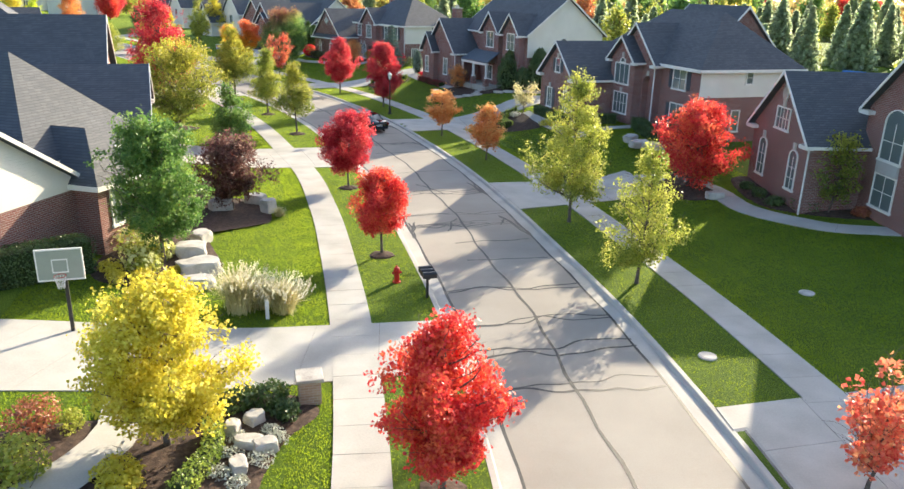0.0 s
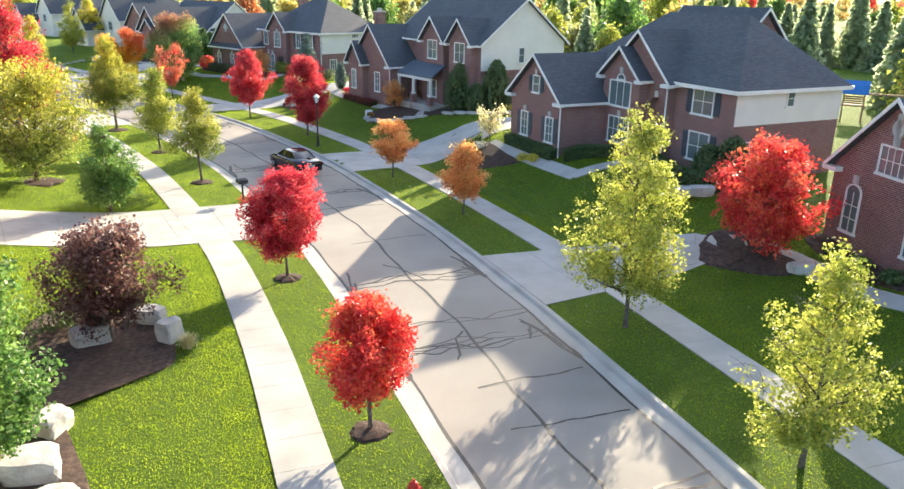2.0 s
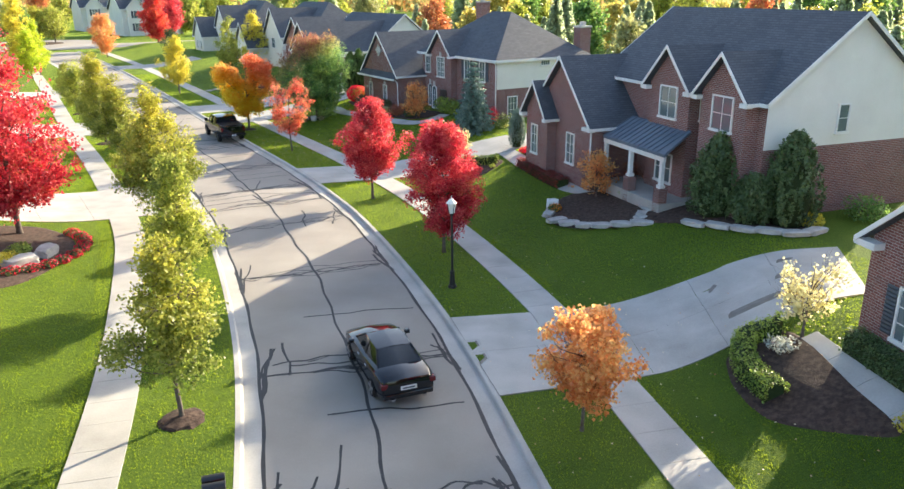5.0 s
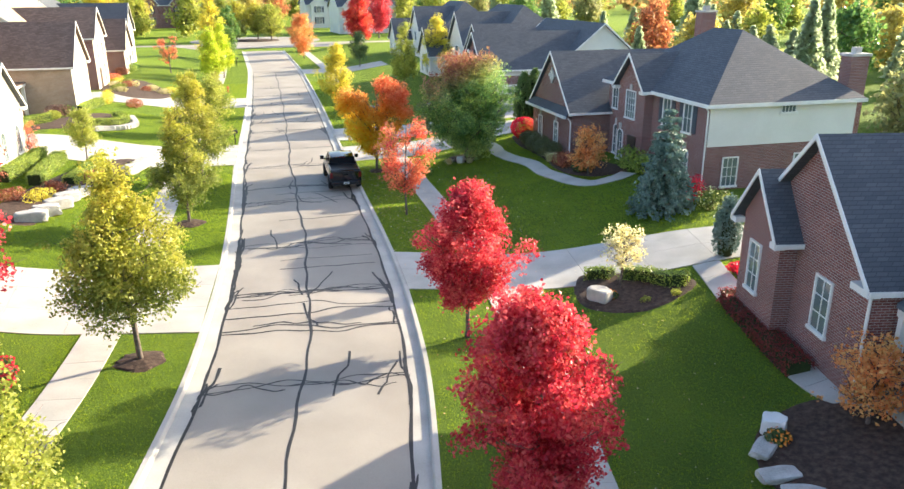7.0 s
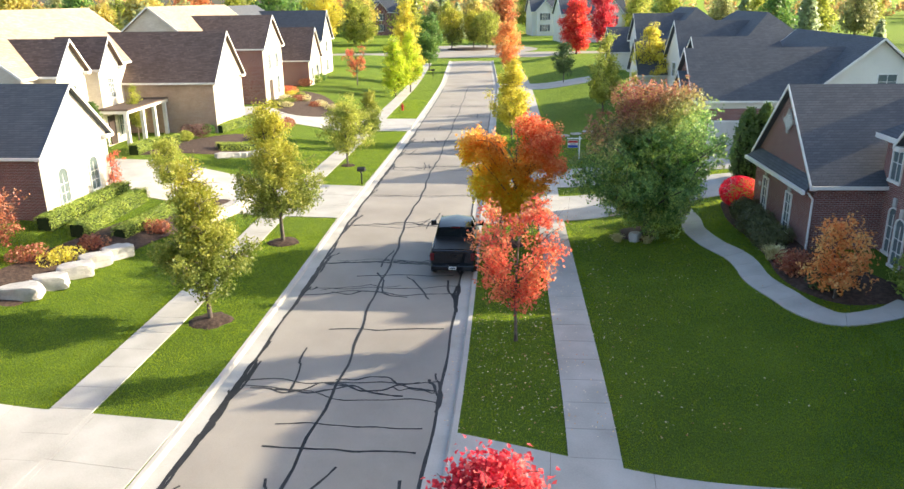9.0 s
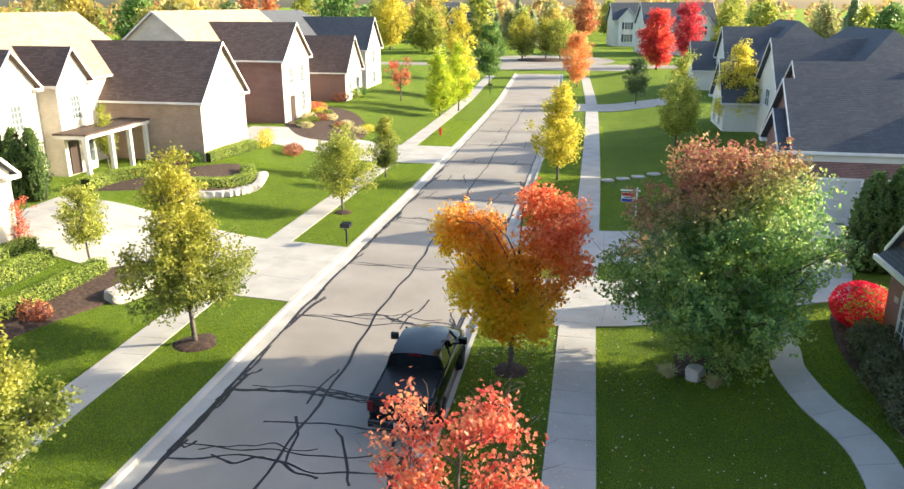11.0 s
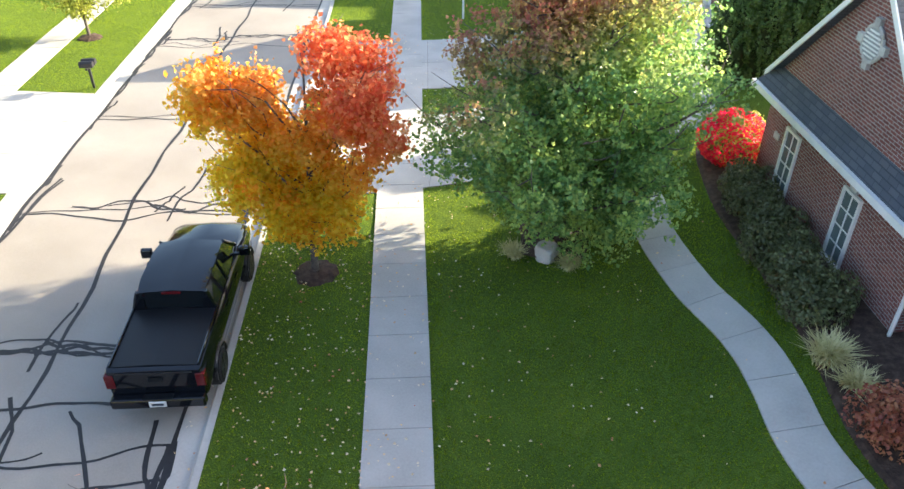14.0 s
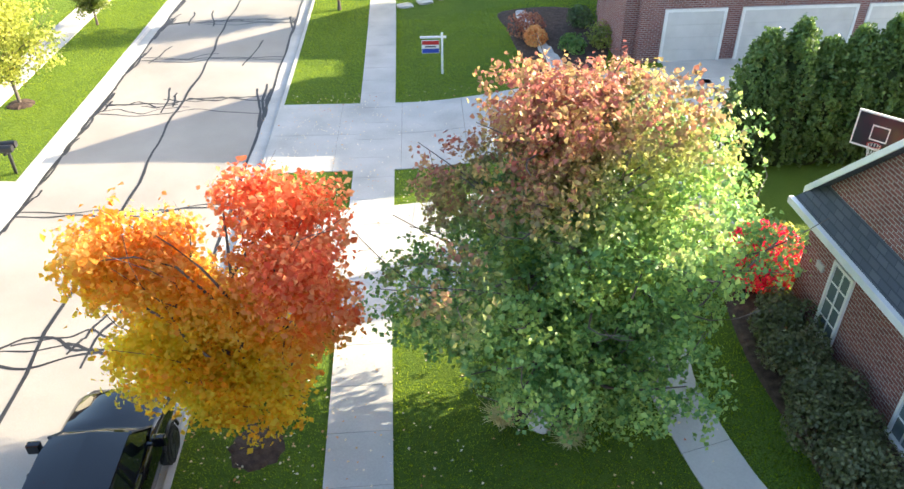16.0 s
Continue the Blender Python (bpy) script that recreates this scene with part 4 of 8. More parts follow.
    v, f = tube([(3.9 + 0.4 * math.cos(q), -0.06, 5.35 + 0.4 * math.sin(q)) for q in np.linspace(0, 2 * math.pi, 25)], [0.05] * 25, 6)
    part_mesh("ring", mesh_of("ring", v, f, M_STONE), vent)
    for ang in (0, 90, 180, 270):
        m = Matrix.Translation((3.9, -0.03, 5.35)) @ Matrix.Rotation(radians(ang), 4, "Y")
        bm = bmesh.new()
        box_into(bm, -0.1, 0.1, -0.08, 0.03, 0.36, 0.58, m)
        part("keystone", bm, M_STONE, vent)
    part("house_number_plaque", bevelled(boxes((0.75, 1.05, -0.04, 0.02, 1.5, 1.68)), 0.01, 1), M_STONE, h, "small pale stone plaque")
    window_part(h, "f", 8.4, 3.5, 0.8, 1.5, 3.0, cols=2, rows=2, shutters=False)
    window_part(h, "f", 11.8, 3.35, 1.2, 1.7, 2.4, cols=4, rows=4, keystone=True)
    window_part(h, "f", 15.4, 3.4, 0.8, 1.6, 3.0, cols=2, rows=2, shutters=True)
    window_part(h, "f", 17.8, 3.4, 0.8, 1.6, 3.0, cols=2, rows=2, shutters=True)
    for a in (8.8, 10.6, 15.4, 17.8):
        window_part(h, "f", a, 0.4, 0.7, 1.7, 2.4 if a == 10.6 else 3.0, cols=2, rows=3, arched=True, keystone=True)
    part("door", boxes((11.7, 12.8, 2.33, 2.42, 0, 2.2)), M_DOOR, h)
    window_part(h, "r", 4.6, 0.6, 0.9, 1.6, 20, cols=3, rows=3)
    window_part(h, "r", 9.3, 0.6, 0.9, 1.6, 20, cols=3, rows=3)
    window_part(h, "r", 8.0, 4.7, 0.9, 0.35, 20.03, cols=4, rows=1, frame_mat=M_WHITE)
    corner_pipe(h, 7.8, -0.08, 2.8)
    corner_pipe(h, 19.95, 2.92, 5.2)
    chimney(h, 2.4, 13.2, 0, 9.6)
    chimney(h, 19.0, 12.9, 0, 7.6)

    # fifth house, with the garage court
    c = Vector((-47.4, 116.2))
    xr, nr = Vector((0.69, -0.725)), Vector((0.725, 0.69))
    o = c + xr * -12.5 + nr * 19.6
    h = house_root("h5", o, xr, 1.5, "house with cream gables and three pale garage doors")
    wing(h, 0, 7.0, 0, 14, 3.9, 3.2, siding=("r", 3.15))
    wing(h, 2.5, 6.6, -0.6, 2, 3.8, 1.7)
    wing(h, -9, 6.9, 7.7, 17.7, 3.8, 4.1, "ga", wall=M_SIDING)
    wing(h, -11, -3, 3, 10, 4.0, 3.4)
    for y0, y1 in ((1.1, 3.5), (4.4, 9.2), (9.9, 12.3)):
        bm = boxes((6.92, 7.06, y0, y1, -0.1, 2.15))
        door = part("garage_door", bm, M_GARAGE, h, "pale panelled garage door")
        for k in range(4):
            part("panel", bevelled(boxes((7.045, 7.075, y0, y1, 2.15 * k / 4 + 0.008, 2.15 * (k + 1) / 4 - 0.008)), 0.008, 1), M_GARAGE, door)
        part("door_frame", boxes((7.0, 7.1, y0 - 0.12, y0, -0.1, 2.27), (7.0, 7.1, y1, y1 + 0.12, -0.1, 2.27), (7.0, 7.1, y0, y1, 2.15, 2.27)), M_WHITE, h)
    window_part(h, "r", 13.4, 4.5, 1.3, 1.0, 6.9, cols=2, rows=2)

    # far houses on the same side
    for a, off, rf in ((-43, 21, M_ROOF), (-80, 23, M_ROOF)):
        o = c + xr * a + nr * off
        h = house_root("far", o, xr, 1.3, "grey-roofed house with cream siding beyond trees")
        wing(h, 0, 7, 0, 10, 3.0, 3.4, wall=M_SIDING)
        wing(h, 6, 14, 3, 13, 4.8, 3.8, wall=M_SIDING)
        wing(h, -4, 18, 6, 17, 4.8, 4.6, "hip", wall=M_SIDING)
        window_part(h, "f", 2, 0.5, 0.9, 1.5, 0)
        window_part(h, "f", 5, 0.5, 0.9, 1.5, 0)
        window_part(h, "f", 10, 3, 1.4, 1.4, 3)

    # left bank, from the far end back to the near one
    xl, nl = Vector((-0.69, 0.725)), Vector((-0.725, -0.69))

    def left(a, off):
        return c + xl * a + nl * off

    h = house_root("l4", left(-13.6, 19.2), xl, 1.4, "house with sunlit cream brick gable and dark roof")
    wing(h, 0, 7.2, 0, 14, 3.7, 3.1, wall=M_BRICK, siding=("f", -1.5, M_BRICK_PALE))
    wing(h, -10, 6, 6, 18, 5.2, 4.2, "hip")
    for a in (1.9, 5.2):
        window_part(h, "f", a, 0.6, 0.9, 1.6, -0.03, arched=True, cols=2, rows=3)

    h = house_root("l3", left(14.0, 19.8), xl, 1.6, "pale house with brown shingle gables and porch")
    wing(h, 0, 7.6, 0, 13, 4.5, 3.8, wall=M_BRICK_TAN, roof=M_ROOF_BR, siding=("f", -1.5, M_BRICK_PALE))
    wing(h, -6.6, -3.2, 6.6, 11, 6.3, 2.0, wall=M_BRICK_PALE, roof=M_ROOF_BR)
    wing(h, -12.6, -8.6, 6.6, 11, 6.3, 2.1, wall=M_BRICK_PALE, roof=M_ROOF_BR)
    wing(h, -14.5, 6, 8, 19, 6.2, 4.2, "ga", wall=M_BRICK_PALE, roof=M_ROOF_LIT)
    window_part(h, "f", -4.9, 3.7, 0.9, 1.5, 6.6, cols=3, rows=4)
    window_part(h, "f", -10.6, 3.7, 0.9, 1.5, 6.6, cols=3, rows=4)
    part("porch_roof", boxes((-7.6, -0.02, 4.2, 6.57, 2.68, 2.93)), M_WHITE, h)
    part("porch_shingles", boxes((-7.7, -0.02, 4.1, 6.57, 2.935, 3.05)), M_ROOF_BR, h)
    for x in (-7.4, -4.6, -2.4, -0.3):
        part("porch_post", boxes((x - 0.14, x + 0.14, 4.3, 4.58, -0.6, 2.68)), M_WHITE, h)
    part("door", boxes((-6.2, -5.2, 6.5, 6.62, 0, 2.3)), M_DOOR, h)
    window_part(h, "f", -4.0, 0.5, 0.9, 1.6, 6.6)

    h = house_root("l2", left(33, 21), xl, 1.6, "brick and cream house with brown gables")
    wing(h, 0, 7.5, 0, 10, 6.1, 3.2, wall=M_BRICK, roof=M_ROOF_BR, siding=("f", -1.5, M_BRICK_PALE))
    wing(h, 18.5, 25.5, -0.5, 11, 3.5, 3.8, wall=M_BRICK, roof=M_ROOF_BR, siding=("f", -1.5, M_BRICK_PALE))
    wing(h, -4, 19, 5, 16, 6.0, 4.4, "ga", wall=M_BRICK_PALE, roof=M_ROOF_LIT)
    window_part(h, "f", 2.2, 3.6, 1.1, 1.6, -0.03, cols=3, rows=3)
    window_part(h, "f", 5.2, 3.6, 1.1, 1.6, -0.03, cols=3, rows=3)
    window_part(h, "f", 5.2, 0.6, 1.1, 1.6, -0.03, cols=3, rows=3, arched=True)
    part("door", boxes((1.7, 2.9, -0.08, 0, 0, 2.4)), M_DOOR, h)
    for a in (20.3, 23.6):
        window_part(h, "f", a, 0.6, 0.9, 1.6, -0.53, cols=2, rows=3)

    h = house_root("l1", left(66, 22), xl, 1.4, "cream house with charcoal gables, far down the street")
    wing(h, 0, 8, 0, 12, 5.5, 4.0, wall=M_BRICK_PALE)
    wing(h, -14, 12, 6, 17, 5.8, 4.6, "hip", wall=M_BRICK_PALE)
    window_part(h, "f", 4, 3.4, 1.4, 1.6, 0)
    window_part(h, "f", 4, 0.6, 1.4, 1.6, 0)

    # house beside the first driveway, at the start
    h = house_root("l0", (-12.7, 32.2), (0.17, 0.985), 1.2, "red brick house with cream gable and charcoal hip roofs")
    wing(h, -8.0, 0.0, 0, 9, 2.7, 2.6, siding=("f", 2.35))
    wing(h, -1.2, 6.0, 1.2, 12, 3.6, 3.7, "hip")
    wing(h, -0.2, 2.6, -1.1, 4, 2.85, 1.6, "hip")
    wing(h, -6, 9, 8, 16, 3.6, 4.0, "hip")
    window_part(h, "f", 1.2, 0.7, 1.3, 1.5, -1.1)
    corner_pipe(h, -0.1, -0.08, 2.7)
    h = house_root("l0b", (-13.4, 34.6), (-0.42, 0.91), 1.2, "red brick house with charcoal roof and cream rake boards")
    wing(h, 10.2, 18.6, -2.0, 12, 3.1, 2.5)
    wing(h, 15.5, 25.5, 0.5, 14, 4.3, 3.9)
    wing(h, 23, 33, 4, 16, 4.0, 4.2, "hip")
    window_part(h, "f", 14.4, 0.7, 1.4, 1.5, -2.0)
    h = house_root("l01", (-33, 71), (-0.53, 0.85), 1.4, "charcoal-roofed brick house behind trees")
    wing(h, -9, 9, 2, 14, 3.6, 5.0, "hip")
    wing(h, -2, 4, 0, 6, 3.6, 3.2)

    # houses closing the far end
    for x, y, ang, wl in ((-236, 254, 60, M_BRICK), (-184, 284, 50, M_SIDING), (-150, 258, 50, M_SIDING)):
        h = new("house")
        h.matrix_basis = pose(x, y, 0.5, 0, 0, ang) @ Matrix.Scale(1.4, 4)
        tagged(h, "two-storey house with dormers closing the far end", "house", group="houses along the street")
        wing(h, 0, 13, 0, 10, 5.4, 3.6, "ga", wall=wl)
        wing(h, 1, 5, -0.8, 4, 5.6, 2.2, wall=wl)
        wing(h, 8, 12, -0.8, 4, 5.6, 2.2, wall=wl)
        for a in (3, 10):
            window_part(h, "f", a, 3.4, 1.3, 1.5, -0.8, shutters=True)
            window_part(h, "f", a, 0.7, 1.3, 1.6, -0.8, shutters=True)


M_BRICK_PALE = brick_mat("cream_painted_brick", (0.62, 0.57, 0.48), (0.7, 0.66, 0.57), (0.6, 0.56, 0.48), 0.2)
# lighter copy of the brown shingles: sunlight coloured into the street-facing slopes
M_ROOF_LIT = shingle_mat("sunlit_brown_shingles", (0.34, 0.26, 0.19), (0.45, 0.36, 0.27))
build_houses()


# ---- trees ----
def crown_points(rnd, n, lobes, shell=0.55):
    """Points scattered through the outer part of overlapping lobes (x, y, z, rx, rz)."""
    L = np.array(lobes, float)
    w = L[:, 3] ** 2 * L[:, 4]
    idx = rnd.choice(len(L), n, p=w / w.sum())
    d = rnd.normal(size=(n, 3))
    d /= np.linalg.norm(d, axis=1)[:, None]
    r = shell + (1.06 - shell) * rnd.random(n) ** 0.7
    P = L[idx, :3] + d * r[:, None] * np.stack([L[idx, 3], L[idx, 3], L[idx, 4]], 1)
    return P, d


def leaves_mesh(name, P, D, size, material, rnd, flat=0.5):
    """A folded leaf of two triangles at each point, turned at random, mostly facing outwards."""
    n = len(P)
    nor = D * flat + rnd.normal(size=(n, 3)) * 0.75
    nor[:, 2] += 0.35
    nor /= np.linalg.norm(nor, axis=1)[:, None]
    a = np.cross(nor, rnd.normal(size=(n, 3)))
    a /= np.linalg.norm(a, axis=1)[:, None]
    b = np.cross(nor, a)
    s = size * (0.65 + 0.7 * rnd.random(n))[:, None]
    fold = nor * s * 0.22
    V = np.empty((n, 4, 3))
    V[:, 0] = P - a * s * 0.62
    V[:, 1] = P + b * s * 0.5 + fold
    V[:, 2] = P + a * s * 0.62
    V[:, 3] = P - b * s * 0.5 + fold
    me = bpy.data.meshes.new(name)
    me.vertices.add(4 * n)
    me.vertices.foreach_set("co", V.ravel())
    me.loops.add(6 * n)
    idx = (np.arange(n) * 4)[:, None] + np.array([0, 1, 2, 0, 2, 3])[None]
    me.loops.foreach_set("vertex_index", idx.ravel().astype(np.int32))
    me.polygons.add(2 * n)
    me.polygons.foreach_set("loop_start", (np.arange(2 * n) * 3).astype(np.int32))
    me.update(calc_edges=True)
    me.materials.append(material)
    return me


def limb(a, b, r0, r1, rnd, bend=0.12, n=5):
    a, b = np.array(a, float), np.array(b, float)
    d = np.linalg.norm(b - a)
    off = rnd.normal(size=3) * bend * d
    pts, rad = [], []
    for i in range(n):
        t = i / (n - 1)
        pts.append(a + (b - a) * t + off * math.sin(math.pi * t))
        rad.append(r0 + (r1 - r0) * t)
    return tube(pts, rad, 6)


def tree(x, y, H, R, cb, material, label, leaves=5000, leaf=0.17, shape="round", seed=1, trunk=0.09, z=None, shell=0.35, category="tree", bare=0, mulch=0.0, sparse=0.0, loose=1.15):
    rnd = np.random.default_rng(seed)
    z = land(x, y) if z is None else z
    root = new("tree")
    turn = float(rnd.random() * 360)
    root.matrix_basis = pose(x, y, z, 0, 0, turn if shape != "vase" and R < 4.0 else 35.0)
    tagged(root, label, category, group="street and garden trees")
    ch = H - cb
    # limbs reach an uneven envelope; clumps of leaves sit along their outer part
    limbs = {"round": 26, "oval": 30, "egg": 28, "linden": 34, "vase": 18}[shape] + (16 if R > 3.3 else 0)
    prof = {"round": lambda t: (math.sin(math.pi * (0.13 + 0.77 * t))) ** 0.62,
            "oval": lambda t: max(0.2, (1.0 - t) ** 0.48 * min(1.14, 0.62 + 2.1 * t)),
            "egg": lambda t: math.sin(math.pi * (0.1 + 0.83 * t ** 0.9)) ** 0.85,
            "linden": lambda t: max(0.12, (1.0 - t) ** 0.72 * min(1.12, 0.8 + 1.6 * t)),
            "vase": lambda t: 0.16 + 0.84 * math.sin(math.pi * (0.1 + 0.62 * t))}[shape]
    rise_by = {"round": 0.75, "oval": 0.9, "egg": 0.9, "linden": 0.55, "vase": 1.25}[shape]
    lobes, pieces = [], []
    top = cb + ch * 0.8
    pts = [np.array((0, 0, -0.15)), np.array((0, 0, 0.25)), np.array((rnd.normal() * 0.05, rnd.normal() * 0.05, cb)), np.array((rnd.normal() * 0.1 * R, rnd.normal() * 0.1 * R, top))]
    pieces.append(tube(pts, [trunk * 1.6, trunk * 1.1, trunk * 0.85, trunk * 0.2], 8))
    clump = 0.24 * R + 0.025 * ch
    for k in range(limbs + 2):
        t = min(0.97, (k + 0.2 + 0.6 * rnd.random()) / limbs)
        ang = k * 2.4 + rnd.random() * 0.7 if shape != "vase" else (0.0, 3.14, 0.3, 2.9, 1.57)[k % 5] + rnd.normal() * 0.3
        reach = max(0.05, R * prof(t) * rnd.uniform(0.66 if R > 2 else 0.76, 1.1 if R > 2 else 1.05) - clump * 0.55)
        zt = cb + clump * 0.75 + (ch - 1.5 * clump) * t
        if shape == "vase":
            # two leaders part above the middle, the one lower than the other
            if t > 0.5:
                ang = math.pi * (k % 2) + rnd.normal() * 0.35
                reach = max(reach, 0.5 * R)
            if math.cos(ang) < 0:
                zt = cb + (zt - cb) * 0.86
        if k >= limbs and shape != "vase":
            reach, zt = 0.12 * R, H - clump * ((0.5 if shape in ("linden", "oval") else 0.8) + 0.5 * (k - limbs))
        tip = np.array((reach * math.cos(ang), reach * math.sin(ang), zt))
        h0 = max(cb * 0.85, min(zt - reach * rise_by, top))
        s = min(1.0, max(0.0, (h0 - cb) / (top - cb)))
        a = pts[2] * (1 - s) + pts[3] * s
        a = np.array((a[0], a[1], h0))
        pieces.append(limb(a, tip, trunk * 0.42, trunk * 0.08, rnd))
        for u, w in ((0.42, 0.9), (0.74, 1.0), (1.0, 0.75)):
            c = a + (tip - a) * u + rnd.normal(size=3) * clump * 0.28
            q = clump * w * rnd.uniform(0.75, 1.2) * (1 - 0.42 * t if shape in ("linden", "oval") else 1)
            lobes.append((*c, q, q * 0.82))
        for _ in range(2 + 2 * bare):
            d = rnd.normal(size=3)
            d /= np.linalg.norm(d)
            d[2] = abs(d[2]) * 0.8
            pieces.append(limb(a + (tip - a) * rnd.uniform(0.4, 0.8), tip + d * clump * (1.0 if not bare else 1.5), trunk * 0.18, trunk * 0.05, rnd))
    v, f = joined(*pieces)
    part_mesh("trunk", mesh_of("trunk", v, f, M_BARK, True), root, "grey-brown bark trunk and limbs")
    # leaves in small sprays, so that gaps and an uneven outline remain
    sprays = max(60, leaves // 9)
    P, D = crown_points(rnd, sprays, lobes, shell)
    keep = np.array([noise.noise(Vector((p[0] * 0.9 + seed, p[1] * 0.9, p[2] * 0.9))) > -0.36 + (0.12 if shape == "vase" else sparse) for p in P])
    P, D = P[keep], D[keep]
    k = max(1, leaves // max(1, len(P)))
    P = np.repeat(P, k, 0) + rnd.normal(size=(len(P) * k, 3)) * leaf * loose
    D = np.repeat(D, k, 0)
    part_mesh("crown", leaves_mesh("crown", P, D, leaf, material, rnd), root)
    if mulch:
        FOOT.append(np.array([(x + mulch * math.cos(0.5 * i), y + mulch * math.sin(0.5 * i)) for i in range(12)]))
        V, F = [], []
        k = 20
        for ring, (r, zz) in enumerate(((1.0, -0.02), (0.8, 0.06), (0.3, 0.14))):
            for i in range(k):
                a = 2 * math.pi * i / k
                q = mulch * r * (1 + 0.08 * rnd.normal())
                V.append((x + q * math.cos(a), y + q * math.sin(a), z + zz))
        for ring in range(2):
            for i in range(k):
                j = (i + 1) % k
                F.append((ring * k + i, ring * k + j, (ring + 1) * k + j, (ring + 1) * k + i))
        F.append(tuple(range(2 * k, 3 * k)))
        tagged(new("mulch_ring", mesh_of("mulch_ring", V, F, M_MULCH)), "dark mulch ring round a tree trunk", "mulch", group="mulch rings")
    return root


def conifer(x, y, H, R, material, label, seed=1, leaves=5000, leaf=0.16, z=None, cb=0.1, power=0.85):
    rnd = np.random.default_rng(seed)
    z = land(x, y) if z is None else z
    root = new("conifer")
    root.matrix_basis = pose(x, y, z)
    tagged(root, label, "conifer", group="conifers")
    pieces = [tube([(0, 0, -0.2), (0, 0, H * 0.5), (0, 0, H * 0.97)], [H * 0.022, H * 0.014, 0.01], 7)]
    P, D = [], []
    tiers = max(8, int(H * 2.6))
    per = max(40, leaves // tiers)
    for k in range(tiers):
        t = k / tiers
        hz = cb + (H - cb) * t
        r = R * (1 - t) ** power * (0.9 + 0.2 * rnd.random()) + 0.08
        nb = max(4, int(11 * (1 - t) + 4))
        for b in range(nb):
            ang = 2 * math.pi * (b + rnd.random() * 0.6) / nb + k
            rr = r * (0.78 + 0.3 * rnd.random())
            tip = np.array((rr * math.cos(ang), rr * math.sin(ang), hz - rr * 0.12))
            base = np.array((0, 0, hz + rr * 0.1))
            if k % 2 == 0:
                pieces.append(tube([base, tip], [0.025, 0.006], 4))
            m = max(3, int(per / nb * (0.5 + 1.0 * (1 - t))))
            s = rnd.random(m) ** 0.6
            q = base + (tip - base) * s[:, None] + rnd.normal(size=(m, 3)) * np.array((0.11, 0.11, 0.06)) * (0.5 + rr * 0.3)
            P.append(q)
            D.append(np.tile(np.array((math.cos(ang), math.sin(ang), 0.4)), (m, 1)))
    v, f = joined(*pieces)
    part_mesh("trunk", mesh_of("trunk", v, f, M_BARK, True), root)
    part_mesh("crown", leaves_mesh("crown", np.vstack(P), np.vstack(D), leaf, material, rnd, 0.3), root)
    return root


def arborvitae(x, y, H, R, material, label, seed=1, leaves=9000, leaf=0.09):
    """A dense column of upright sprays round a core coloured dark as inner shade, drawn out to a ragged spire."""
    rnd = np.random.default_rng(seed)
    root = new("arborvitae")
    root.matrix_basis = pose(x, y, land(x, y), 0, 0, float(rnd.random() * 360))
    tagged(root, label, "conifer", group="evergreen screen")
    fans = leaves // 14
    t = rnd.random(fans) ** 0.85
    ang = rnd.random(fans) * 6.283
    ridge = 1 + 0.13 * np.sin(ang * 5 + 1.5 * np.sin(t * 7 + seed)) + 0.07 * np.sin(ang * 11 + t * 9)
    r = R * np.minimum(1.0, 0.8 + 0.7 * t) * (1 - t ** 2.6) ** 0.8 * ridge * (0.86 + 0.2 * rnd.random(fans))
    base = np.stack([r * np.cos(ang), r * np.sin(ang), 0.05 + (H - 0.35) * t], 1)
    up = np.stack([0.28 * np.cos(ang), 0.28 * np.sin(ang), np.ones(fans)], 1)
    P = np.repeat(base, 14, 0) + np.repeat(up, 14, 0) * (rnd.random((fans * 14, 1)) * 0.42) + rnd.normal(size=(fans * 14, 3)) * 0.035
    D = np.repeat(np.stack([np.cos(ang), np.sin(ang), 0.2 * np.ones(fans)], 1), 14, 0)
    v, f = tube([(0, 0, -0.15), (0, 0, H * 0.4), (0, 0, H * 0.9)], [0.07, 0.05, 0.01], 7)
    part_mesh("trunk", mesh_of("trunk", v, f, M_BARK, True), root)
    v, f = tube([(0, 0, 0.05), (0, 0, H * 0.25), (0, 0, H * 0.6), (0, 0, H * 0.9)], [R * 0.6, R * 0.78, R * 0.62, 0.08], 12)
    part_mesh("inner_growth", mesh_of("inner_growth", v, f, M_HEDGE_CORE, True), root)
    part_mesh("crown", leaves_mesh("crown", P, D, leaf, material, rnd, 0.6), root)
    return root


